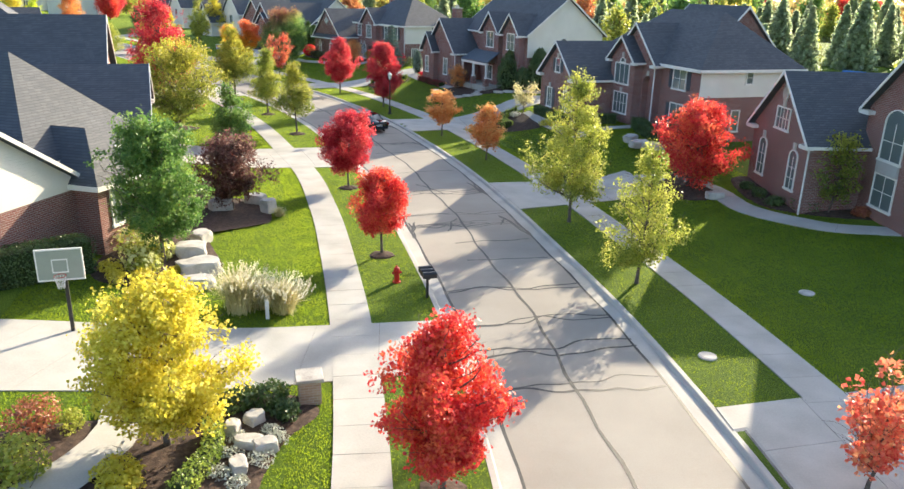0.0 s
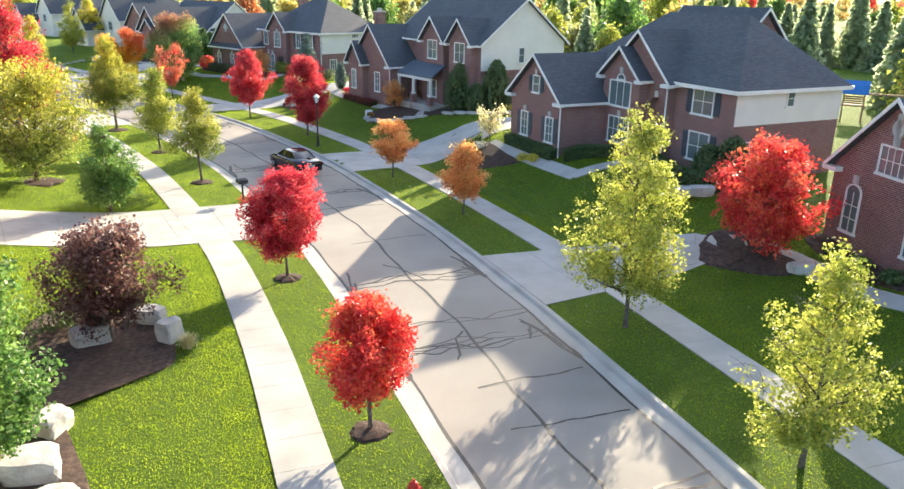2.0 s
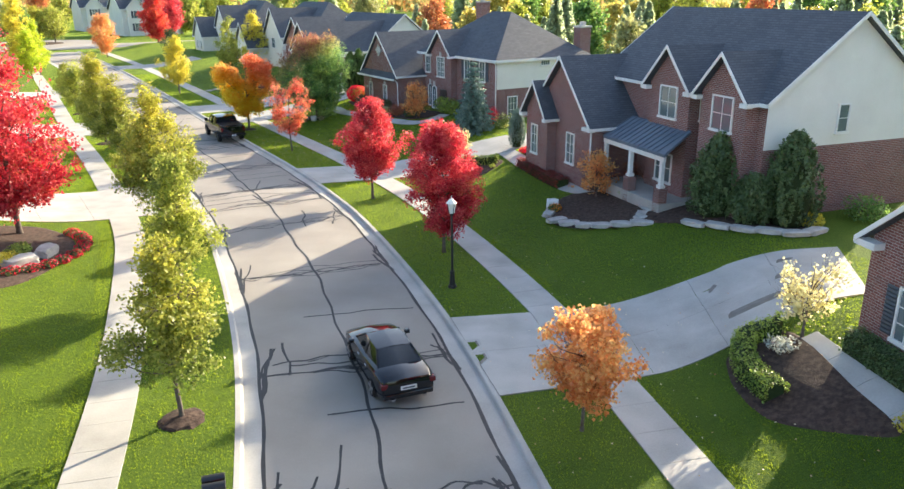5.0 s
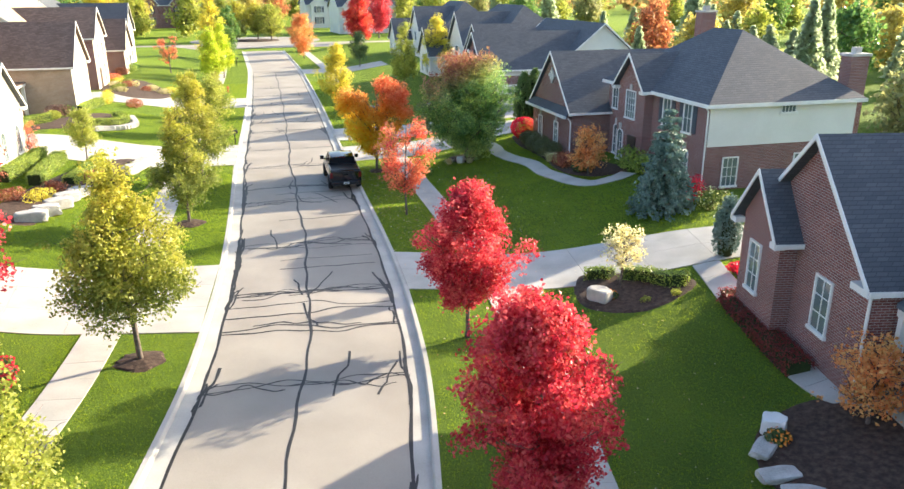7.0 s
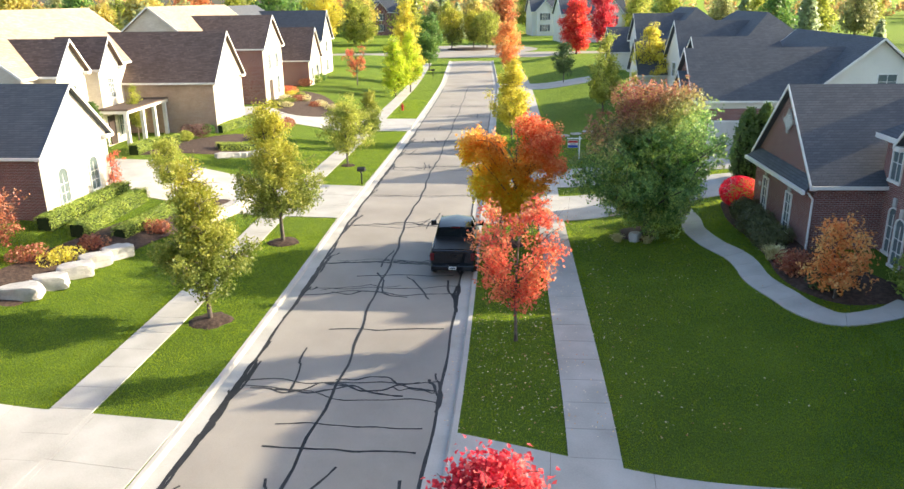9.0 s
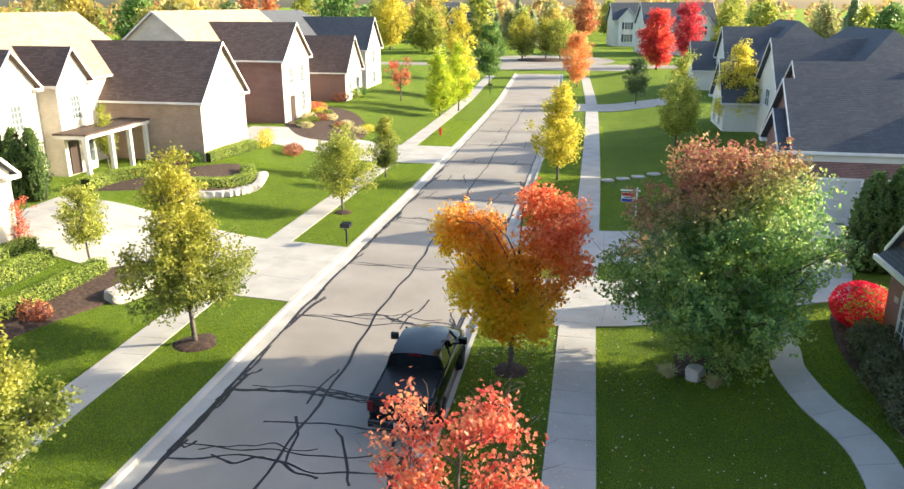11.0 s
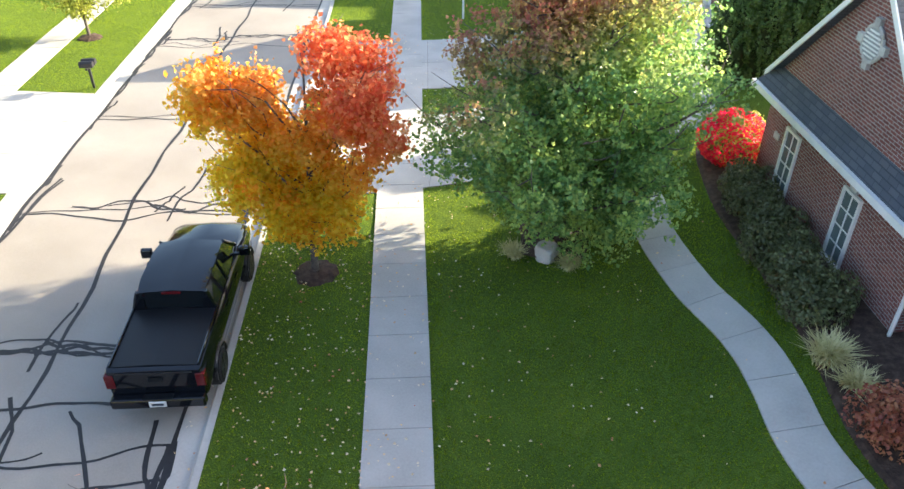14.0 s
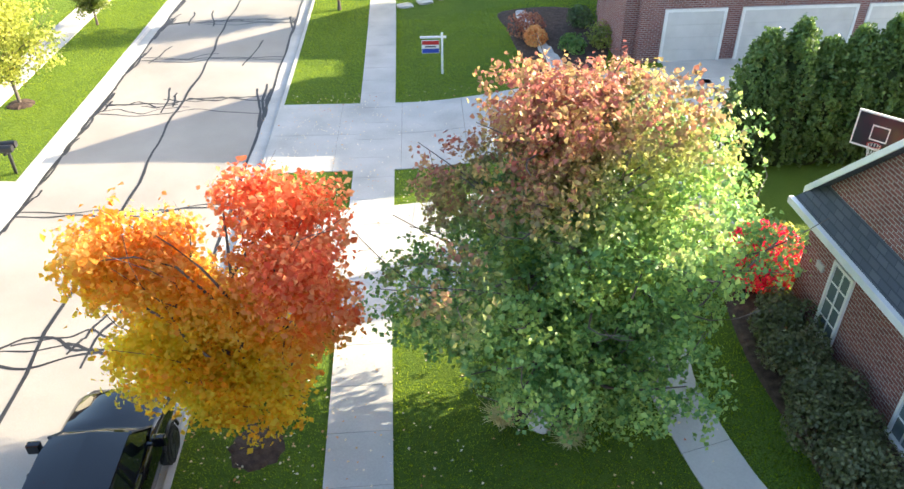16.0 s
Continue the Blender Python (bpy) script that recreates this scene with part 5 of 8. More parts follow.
def shrub(x, y, H, R, material, label, seed=1, leaves=900, leaf=0.09, z=None, flat=1.0, category="shrub", stretch=(1, 1), ang=0.0, name="shrub"):
    """A low bush: many small leaves over an uneven mound on a few stems."""
    rnd = np.random.default_rng(seed)
    z = land(x, y) if z is None else z
    root = new(name)
    root.matrix_basis = pose(x, y, z, 0, 0, ang)
    tagged(root, label, category, group="shrubs")
    lobes = [(rnd.normal() * R * 0.28 * stretch[0], rnd.normal() * R * 0.28 * stretch[1], H * (0.38 + 0.15 * rnd.random()), R * 0.62, H * 0.45) for _ in range(5)]
    P, D = crown_points(rnd, leaves, lobes, 0.72)
    P[:, 0] *= stretch[0]
    P[:, 1] *= stretch[1]
    P[:, 2] = np.maximum(P[:, 2], 0.02)
    pieces = [limb((0, 0, -0.1), (rnd.normal() * R * 0.5, rnd.normal() * R * 0.5, H * 0.7), 0.025, 0.006, rnd) for _ in range(6)]
    v, f = joined(*pieces)
    part_mesh("stem", mesh_of("stem", v, f, M_BARK), root)
    part_mesh("foliage", leaves_mesh("foliage", P, D, leaf, material, rnd, 0.8), root)
    return root


def hedge(pts, width, H, material, label, seed=1, density=750, leaf=0.06):
    """A clipped hedge along points."""
    rnd = np.random.default_rng(seed)
    R_, s = smooth_rows([(*p, 0) for p in pts], 0.25)
    T = np.gradient(R_[:, :2], axis=0)
    T /= np.linalg.norm(T, axis=1)[:, None]
    c = R_[:, :2].mean(0)
    root = new("hedge")
    zc = land(*c)
    root.matrix_basis = pose(c[0], c[1], zc)
    tagged(root, label, "hedge", group="hedges")
    length = s[-1]
    n = int(length * density * (width + 2 * H) / 2)
    i = rnd.integers(0, len(R_), n)
    face = rnd.random(n)
    fw = width / (width + 2 * H)
    u = np.where(face < fw, rnd.uniform(-0.5, 0.5, n), np.where(rnd.random(n) < 0.5, -0.5, 0.5)) * width
    h = np.where(face < fw, H, rnd.uniform(0.02, 1.0, n) * H)
    u = u * (1 - 0.12 * (h / H) ** 4)
    P = np.stack([R_[i, 0] + T[i, 1] * u - c[0], R_[i, 1] - T[i, 0] * u - c[1], h], 1) + rnd.normal(size=(n, 3)) * 0.035
    P[:, :2] += T[i] * rnd.uniform(-0.14, 0.14, (n, 1))
    lz = np.array([land(*p) for p in R_[:, :2]]) - zc
    P[:, 2] += lz[i]
    D = np.stack([T[i, 1] * u, -T[i, 0] * u, np.where(face < fw, 1.0, 0.1)], 1)
    part_mesh("foliage", leaves_mesh("foliage", P, D, leaf, material, rnd, 1.0), root)
    # solid core, its dark colour giving the shade behind the leaves
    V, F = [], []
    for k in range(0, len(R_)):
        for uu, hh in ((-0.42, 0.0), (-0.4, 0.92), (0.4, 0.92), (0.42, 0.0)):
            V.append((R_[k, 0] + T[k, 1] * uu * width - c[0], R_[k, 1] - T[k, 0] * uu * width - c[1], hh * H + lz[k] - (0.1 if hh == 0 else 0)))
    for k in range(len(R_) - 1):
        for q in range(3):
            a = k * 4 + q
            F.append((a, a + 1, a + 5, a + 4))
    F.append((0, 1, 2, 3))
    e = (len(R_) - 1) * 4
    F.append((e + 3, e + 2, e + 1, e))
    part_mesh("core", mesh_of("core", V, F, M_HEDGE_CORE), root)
    return root


# near-black green: the shade deep in the foliage, put into the core's colour
M_HEDGE_CORE = mat("hedge_inner_shade", [(0.02, 0.035, 0.01), (0.04, 0.06, 0.015)], 8, 0.95)
LF_RED = leaf_mat("scarlet_leaves", [(0.27, 0.01, 0.026), (0.45, 0.03, 0.052), (0.56, 0.12, 0.11)])
LF_LIME = leaf_mat("bright_lime_leaves", [(0.2, 0.3, 0.02), (0.36, 0.43, 0.03), (0.52, 0.52, 0.05)])
LF_REDOR = leaf_mat("red_orange_leaves", [(0.38, 0.02, 0.03), (0.53, 0.05, 0.05), (0.57, 0.15, 0.065)])
LF_ORANGE = leaf_mat("orange_leaves", [(0.5, 0.16, 0.055), (0.58, 0.28, 0.095), (0.61, 0.41, 0.16)])
LF_ORTREE = leaf_mat("orange_to_yellow_leaves", [(0.48, 0.075, 0.04), (0.56, 0.17, 0.075), (0.6, 0.33, 0.15)], low=[(0.66, 0.28, 0.025), (0.74, 0.44, 0.035), (0.76, 0.56, 0.07)], zspan=(4.6, 7.8), trans=0.8, side=0.6)
LF_PALE = leaf_mat("pale_straw_leaves", [(0.25, 0.2, 0.09), (0.34, 0.29, 0.13), (0.42, 0.36, 0.18)])
LF_SALMON = leaf_mat("salmon_leaves", [(0.5, 0.06, 0.05), (0.55, 0.15, 0.09), (0.58, 0.3, 0.14)])
LF_YELLOW = leaf_mat("yellow_leaves", [(0.36, 0.3, 0.03), (0.49, 0.43, 0.05), (0.56, 0.52, 0.11)])
LF_YELGR = leaf_mat("yellow_green_leaves", [(0.13, 0.17, 0.03), (0.27, 0.3, 0.05), (0.44, 0.43, 0.1)])
LF_OLIVE = leaf_mat("turning_olive_leaves", [(0.2, 0.21, 0.025), (0.32, 0.31, 0.04), (0.46, 0.41, 0.07)], low=[(0.09, 0.125, 0.025), (0.16, 0.2, 0.04), (0.28, 0.3, 0.07)], zspan=(3.6, 7.8))
LF_GREEN = leaf_mat("green_leaves", [(0.05, 0.12, 0.03), (0.1, 0.19, 0.045), (0.19, 0.28, 0.07)])
LF_GRTREE = leaf_mat("green_to_russet_leaves", [(0.2, 0.05, 0.05), (0.27, 0.1, 0.075), (0.33, 0.25, 0.09)], low=[(0.08, 0.17, 0.06), (0.16, 0.27, 0.08), (0.36, 0.45, 0.12)], zspan=(7.1, 8.9), side=-0.5)
LF_PLUM = leaf_mat("purple_leaves", [(0.05, 0.02, 0.02), (0.11, 0.05, 0.045), (0.2, 0.12, 0.1)])
LF_SPRUCE = leaf_mat("blue_spruce_needles", [(0.06, 0.11, 0.085), (0.1, 0.16, 0.13), (0.16, 0.225, 0.185)], trans=0.2)
LF_CONIF = leaf_mat("dark_conifer_needles", [(0.04, 0.07, 0.025), (0.065, 0.105, 0.035), (0.11, 0.15, 0.055)], trans=0.2)
LF_THUJA = leaf_mat("arborvitae_leaves", [(0.045, 0.085, 0.02), (0.075, 0.13, 0.028), (0.13, 0.19, 0.045)], trans=0.35)
# far pines: needle colour lifted to a pale grey-green in place of haze
LF_HAZY_PINE = leaf_mat("hazy_pine_needles", [(0.22, 0.27, 0.18), (0.32, 0.37, 0.24), (0.43, 0.47, 0.31)], trans=0.8)
LF_SHRUB = leaf_mat("dark_shrub_leaves", [(0.03, 0.055, 0.018), (0.05, 0.09, 0.025), (0.09, 0.13, 0.04)], trans=0.25)
LF_YEW = leaf_mat("yew_needles", [(0.045, 0.055, 0.022), (0.08, 0.092, 0.035), (0.14, 0.145, 0.06)], trans=0.25)
LF_HEDGE = leaf_mat("hedge_leaves", [(0.1, 0.16, 0.025), (0.19, 0.26, 0.04), (0.32, 0.37, 0.06)], trans=0.3)
LF_CRIMSON = leaf_mat("crimson_bush_leaves", [(0.4, 0.005, 0.03), (0.6, 0.015, 0.06), (0.65, 0.06, 0.05)])

TREES = [
    # x, y, height, radius, crown base, leaves, label, count, size, shape, trunk, mulch
    (4.0, 18.6, 4.7, 1.6, 0.8, LF_REDOR, "bright red maple on the kerb lawn", 10500, 0.11, "round", 0.07, 0.7),
    (-0.5, 35.4, 4.15, 1.5, 1.2, LF_REDOR, "round scarlet maple in a dark mulch ring", 8500, 0.105, "round", 0.06, 0.6),
    (-4.65, 47.1, 4.7, 1.9, 1.2, LF_RED, "round crimson maple in a dark mulch ring", 11000, 0.11, "round", 0.06, 0.6),
    (-12.6, 63.6, 5.9, 2.1, 1.8, LF_OLIVE, "thin yellowing lime tree on the kerb lawn", 4500, 0.125, "linden", 0.07, 0.7),
    (-18.0, 72.7, 6.3, 2.1, 1.4, LF_YELGR, "yellow-green lime tree on the kerb lawn", 6000, 0.125, "linden", 0.08, 0.7),
    (-24.4, 81.5, 7.7, 2.9, 2.1, LF_OLIVE, "yellowing lime tree in a mulch ring", 12000, 0.125, "linden", 0.1, 0.9),
    (-36.1, 94.5, 7.0, 2.3, 1.6, LF_OLIVE, "narrow yellowing lime tree in a mulch ring", 9500, 0.125, "linden", 0.09, 0.9),
    (-43.2, 102.2, 7.7, 2.8, 1.6, LF_OLIVE, "broad yellowing lime tree in a mulch ring", 12500, 0.125, "linden", 0.1, 0.9),
    (-56.9, 116.3, 5.2, 2.2, 1.2, LF_YELGR, "young yellow-green tree on the kerb lawn", 4500, 0.15, "round", 0.07, 0.6),
    (-64.1, 124.0, 4.8, 1.4, 0.9, LF_OLIVE, "slim green tree on the kerb lawn", 3000, 0.15, "oval", 0.06, 0.0),
    (-88.2, 146.6, 8.2, 2.5, 1.1, LF_LIME, "bright yellow-green street tree", 4500, 0.2, "oval", 0.09, 0.0),
    (-90.6, 151.2, 8.7, 2.2, 1.4, LF_LIME, "bright yellow-green street tree", 3500, 0.2, "oval", 0.09, 0.0),
    (-113.5, 175.0, 10.4, 3.2, 1.9, LF_GREEN, "tall green street tree near the junction", 4500, 0.26, "oval", 0.12, 0.0),
    (-98.1, 147.6, 6.0, 1.9, 1.8, LF_SALMON, "thin pink-leaved ornamental tree", 1500, 0.18, "vase", 0.08, 0.0),
    (-72.4, 106.1, 4.8, 0.9, 1.2, LF_YELGR, "slender young tree in a clipped bed", 1500, 0.13, "oval", 0.05, 0.0),
    (-53.6, 100.7, 4.0, 1.35, 1.2, LF_YELGR, "young round-headed tree beside white boulders", 2600, 0.12, "round", 0.05, 0.0),
    (10.75, 33.6, 6.1, 2.05, 1.0, LF_YELGR, "irregular yellow-green tree on the kerb lawn", 5200, 0.105, "oval", 0.07, 0.0),
    (8.4, 42.2, 8.0, 2.5, 1.5, LF_YELGR, "tall yellow-green tree on the kerb lawn", 8500, 0.115, "oval", 0.08, 0.0),
    (16.1, 48.3, 5.6, 2.9, 0.9, LF_REDOR, "broad orange-red maple on the lawn", 8000, 0.16, "round", 0.1, 0.0),
    (3.3, 56.8, 4.0, 1.35, 1.0, LF_ORANGE, "small orange maple on the kerb lawn", 3200, 0.14, "round", 0.05, 0.0),
    (-0.8, 65.4, 3.8, 1.5, 1.2, LF_ORANGE, "small round orange maple on the kerb lawn", 3600, 0.14, "round", 0.05, 0.0),
    (-8.3, 80.0, 6.5, 2.1, 1.3, LF_RED, "vivid red maple beside a street lamp", 14000, 0.115, "egg", 0.08, 0.0),
    (-14.9, 89.0, 6.4, 2.15, 1.4, LF_RED, "vivid red maple on the kerb lawn", 14000, 0.115, "egg", 0.08, 0.0),
    (-26.0, 102.0, 6.1, 1.7, 1.6, LF_SALMON, "half-bare salmon-coloured tree on the kerb lawn", 6000, 0.13, "vase", 0.06, 0.0),
    (-34.1, 110.6, 7.1, 2.75, 1.6, LF_ORTREE, "flaming orange and yellow maple on the kerb lawn", 15000, 0.15, "vase", 0.1, 0.65),
    (-29.5, 116.1, 8.2, 4.15, 1.05, LF_GRTREE, "broad green pear tree turning russet at the top", 40000, 0.13, "round", 0.14, 1.4),
    (-55.6, 134.0, 7.4, 2.2, 1.4, LF_YELLOW, "golden yellow tree on the kerb lawn", 5000, 0.17, "oval", 0.09, 0.0),
    (-102.7, 184.5, 8.6, 3.0, 1.1, LF_ORANGE, "yellow and orange street tree", 4000, 0.24, "round", 0.1, 0.0),
    (-56.6, 149.4, 8.3, 2.5, 1.2, LF_YELGR, "yellow birch on the shaded lawn", 4500, 0.18, "oval", 0.08, 0.0),
    (-57.0, 158.8, 8.4, 2.9, 0.9, LF_YELLOW, "yellow birch on the shaded lawn", 4500, 0.2, "oval", 0.08, 0.0),
    (-79.7, 171.5, 5.7, 1.7, 1.4, LF_SHRUB, "small dark green tree on the lawn", 2200, 0.2, "round", 0.08, 0.0),
    (-107.0, 209.5, 10.8, 3.4, 1.2, LF_REDOR, "large red maple beyond the junction", 5500, 0.35, "round", 0.2, 0.0),
    (-116.0, 230.0, 12.0, 3.9, 1.8, LF_RED, "large red maple beyond the junction", 4000, 0.35, "round", 0.2, 0.0),
    (-187.5, 202.5, 14.0, 6.2, 1.5, LF_YELLOW, "large golden yellow tree beyond the junction", 5000, 0.4, "round", 0.25, 0.0),
    (-100.0, 158.5, 13.0, 2.9, 1.6, LF_YELLOW, "tall narrow yellow tree behind the street trees", 5000, 0.26, "oval", 0.14, 0.0),
    (-154.0, 218.5, 10.5, 4.6, 1.8, LF_OLIVE, "broad yellow-green tree on the traffic island", 4500, 0.3, "round", 0.16, 0.0),
    (-147.2, 224.5, 10.2, 4.6, 1.8, LF_YELGR, "broad yellow-green tree on the traffic island", 4500, 0.3, "round", 0.16, 0.0),
    (-151.5, 224.0, 9.6, 3.6, 1.8, LF_OLIVE, "broad yellow-green tree on the traffic island", 3000, 0.3, "round", 0.16, 0.0),
    (-30.4, 77.6, 10.4, 3.6, 1.6, LF_RED, "tall red maple in a round flower bed", 11000, 0.18, "oval", 0.14, 0.0),
    (-21.5, 61.4, 7.2, 3.7, 1.0, LF_OLIVE, "broad maple turning yellow in a mulch bed", 9000, 0.16, "round", 0.13, 1.3),
    (-15.5, 56.6, 4.7, 1.85, 0.8, LF_GREEN, "green young tree on the lawn", 3800, 0.15, "oval", 0.07, 0.0),
    (-9.6, 41.0, 4.3, 2.2, 0.8, LF_PLUM, "purple-leaved plum tree in a mulch bed", 5500, 0.13, "round", 0.09, 0.0),
    (-9.2, 32.0, 6.4, 2.3, 1.2, LF_GREEN, "green pear tree beside white boulders", 10000, 0.13, "round", 0.09, 0.0),
    (-3.3, 19.5, 4.8, 2.1, 0.7, LF_YELLOW, "golden yellow maple beside the driveway", 13000, 0.11, "round", 0.09, 0.0),
]
for k, (x, y, H, R, cb, m, lab, n, size, shp, tr, mu) in enumerate(TREES):
    tree(x, y, H, R, cb, m, lab, int(n * 2.5) if m is not LF_SALMON else n, size * 0.7, shp, seed=11 + k, trunk=tr, mulch=mu, bare=2 if m is LF_SALMON else 0, loose=0.9 if m is LF_GRTREE else 1.15)
conifer(-11.6, 104.9, 5.6, 1.85, LF_SPRUCE, "blue spruce on the front lawn", 3, 16000, 0.12)


# ---- tar seams on the road ----
def build_seams():
    rnd = np.random.default_rng(4)
    V, F = [], []

    def seam(pts, w):
        P = np.array(pts, float)
        n0 = len(V)
        W = []
        for s, o in P:
            p = on(float(s), float(o))
            hw = np.interp(s, LINE_S, LINE[:, 2]) - 0.7
            W.append((p.x, p.y, 0.05 * max(0.0, 1 - abs(o) / hw) + 0.007))
        W = np.array(W)
        T = np.gradient(W[:, :2], axis=0)
        T /= np.maximum(1e-6, np.linalg.norm(T, axis=1))[:, None]
        for i in range(len(W)):
            ww = w * 1.35 * (0.75 + 0.5 * rnd.random())
            for k in (-0.5, 0.5):
                V.append((W[i, 0] + T[i, 1] * k * ww, W[i, 1] - T[i, 0] * k * ww, W[i, 2]))
        for i in range(len(W) - 1):
            a = n0 + 2 * i
            F.append((a, a + 1, a + 3, a + 2))

    def wavy(s0, o0, s1, o1, amp, w, n=24):
        t = np.linspace(0, 1, n)
        ph = rnd.random(4) * 6.28
        d = amp * np.sin(math.pi * t) * (np.sin(4.5 * t + ph[0]) + 0.55 * np.sin(11 * t + ph[1]) + 0.22 * np.sin(25 * t + ph[3]))
        e = 0.25 * amp * np.sin(7 * t + ph[2])
        seam(np.stack([s0 + (s1 - s0) * t + d, o0 + (o1 - o0) * t + e], 1), w)

    # the middle joint and the gutters
    s = np.arange(14, 205, 0.8)
    hw = np.interp(s, LINE_S, LINE[:, 2])
    seam(np.stack([s, -0.1 + 0.09 * np.sin(s * 0.5) + 0.05 * np.sin(s * 1.9)], 1), 0.075)
    for side in (-1, 1):
        seam(np.stack([s, side * (hw - 0.76) + 0.03 * np.sin(s * 1.3)], 1), 0.08)
    webs = {35: 2, 37.4: 2, 39.6: 2, 43: 2, 46.8: 1, 49.2: 1, 51.9: 5, 54.3: 2, 58.7: 4, 64: 1, 70.7: 1, 73.8: 6, 78.1: 1, 81.8: 7, 86.3: 1, 91.5: 6, 99.3: 5, 104.2: 3, 106.3: 2,
            107.8: 7, 111: 1, 112.2: 1, 114.8: 7, 119.5: 1, 123.5: 4, 125.5: 1, 127.6: 8, 134.2: 5, 140.8: 2, 149.7: 7, 155: 3, 160.5: 4, 168: 3, 176: 3, 184: 3}
    for s0, n in webs.items():
        h = float(np.interp(s0, LINE_S, LINE[:, 2])) - 0.75
        for k in range(n):
            a, b = -h, h
            if n == 1:
                a, b = (-0.4 * h, h * 0.9)
            elif k >= 2:
                a, b = sorted(rnd.uniform(-h, h, 2))
                if b - a < 2.5:
                    a, b = max(-h, a - 1.5), min(h, b + 1.5)
            j = rnd.normal() * 0.3
            wavy(s0 + j, a, s0 + j + rnd.normal() * 0.35, b, 0.1 if n == 1 else 0.3, rnd.uniform(0.04, 0.075))
        if n >= 4:
            for side in (-1, 1):
                for k in range(3):
                    e = side * h
                    wavy(s0 + rnd.uniform(-2.5, -0.5), e, s0 + rnd.uniform(0.3, 2.2), e - side * rnd.uniform(0.0, 0.7), 0.25, rnd.uniform(0.05, 0.09), 10)
        if n >= 3:
            for k in range(2):
                o = rnd.uniform(-h, h)
                wavy(s0 + rnd.uniform(-1, 0), o, s0 + rnd.uniform(1.0, 3.0), o + rnd.normal() * 0.6, 0.25, 0.06, 9)
    for s0, s1 in ((135, 158), (108, 118), (118, 131), (158, 170)):
        for k in range(9):
            a = rnd.uniform(s0, s1 - 3)
            h = float(np.interp(a, LINE_S, LINE[:, 2])) - 0.78
            wavy(a, -h, a + rnd.uniform(2, 4), -h + rnd.uniform(0, 0.25), 0.3, 0.07, 12)
    ob = new("tar_seams", mesh_of("tar_seams", V, F, M_TAR))
    tagged(ob, "black tar lines sealing cracks in the street", "road repair", kind="stuff")


build_seams()


# ---- stones, grasses, flowers ----
def boulder(x, y, sx, sy, sz, ang=0, seed=0, name="boulder", label="pale limestone boulder in a garden bed", material=None, sink=0.15):
    bm = bmesh.new()
    bmesh.ops.create_icosphere(bm, subdivisions=3, radius=1.0)
    for v in bm.verts:
        c = v.co
        q = Vector((max(-0.72, min(0.72, c.x)), max(-0.72, min(0.72, c.y)), max(-0.6, min(0.6, c.z))))
        k = 1 + 0.16 * noise.noise(c * 1.3 + Vector((seed * 3.1, 0, 0))) + 0.05 * noise.noise(c * 4 + Vector((seed, 2, 0)))
        v.co = Vector((q.x * sx * k / 0.72, q.y * sy * k / 0.72, (q.z / 0.6) * sz * k))
    me = bpy.data.meshes.new("boulder")
    bm.to_mesh(me)
    bm.free()
    me.materials.append(material or M_STONE)
    ob = new(name, me)
    ob.matrix_basis = pose(x, y, land(x, y) + sz * (1 - 2 * sink) + 0.05, 0, 0, ang)
    return tagged(ob, label, "boulder", group="garden boulders")


def grass_clump(x, y, H, R, material, label, seed=0, n=500, plume=None):
    rnd = np.random.default_rng(seed)
    root = new("ornamental_grass")
    root.matrix_basis = pose(x, y, land(x, y))
    tagged(root, label, "ornamental grass", group="ornamental grasses")
    ang = rnd.random(n) * 6.283
    lean = R * (0.15 + 0.95 * rnd.random(n) ** 0.8)
    h = H * (0.6 + 0.4 * rnd.random(n)) * (1 - 0.25 * (lean / R) ** 2)
    d = np.stack([np.cos(ang), np.sin(ang)], 1)
    b = rnd.normal(size=(n, 2)) * R * 0.16
    V, F = [], []
    for i in range(n):
        side = np.array((-d[i, 1], d[i, 0])) * 0.012
        p0 = b[i]
        p1 = b[i] + d[i] * lean[i] * 0.35
        p2 = b[i] + d[i] * lean[i]
        k = len(V)
        V += [(*(p0 - side), 0), (*(p0 + side), 0), (*(p1 - side * 1.2), h[i] * 0.72), (*(p1 + side * 1.2), h[i] * 0.72), (*p2, h[i])]
        F += [(k, k + 1, k + 3, k + 2), (k + 2, k + 3, k + 4)]
    part_mesh("blades", mesh_of("blades", V, F, material), root)
    if plume:
        m = n // 5
        i = rnd.integers(0, n, m)
        P, D = [], []
        for q in i:
            tip = np.array((*(b[q] + d[q] * lean[q] * 0.8), h[q] * 1.02))
            for t in range(7):
                P.append(tip + np.array((d[q, 0] * 0.03, d[q, 1] * 0.03, 0.045)) * t + rnd.normal(size=3) * 0.012)
                D.append((d[q, 0], d[q, 1], 0.2))
        part_mesh("plumes", leaves_mesh("plumes", np.array(P), np.array(D), 0.05, plume, rnd), root, "pale feathery plumes")
    return root


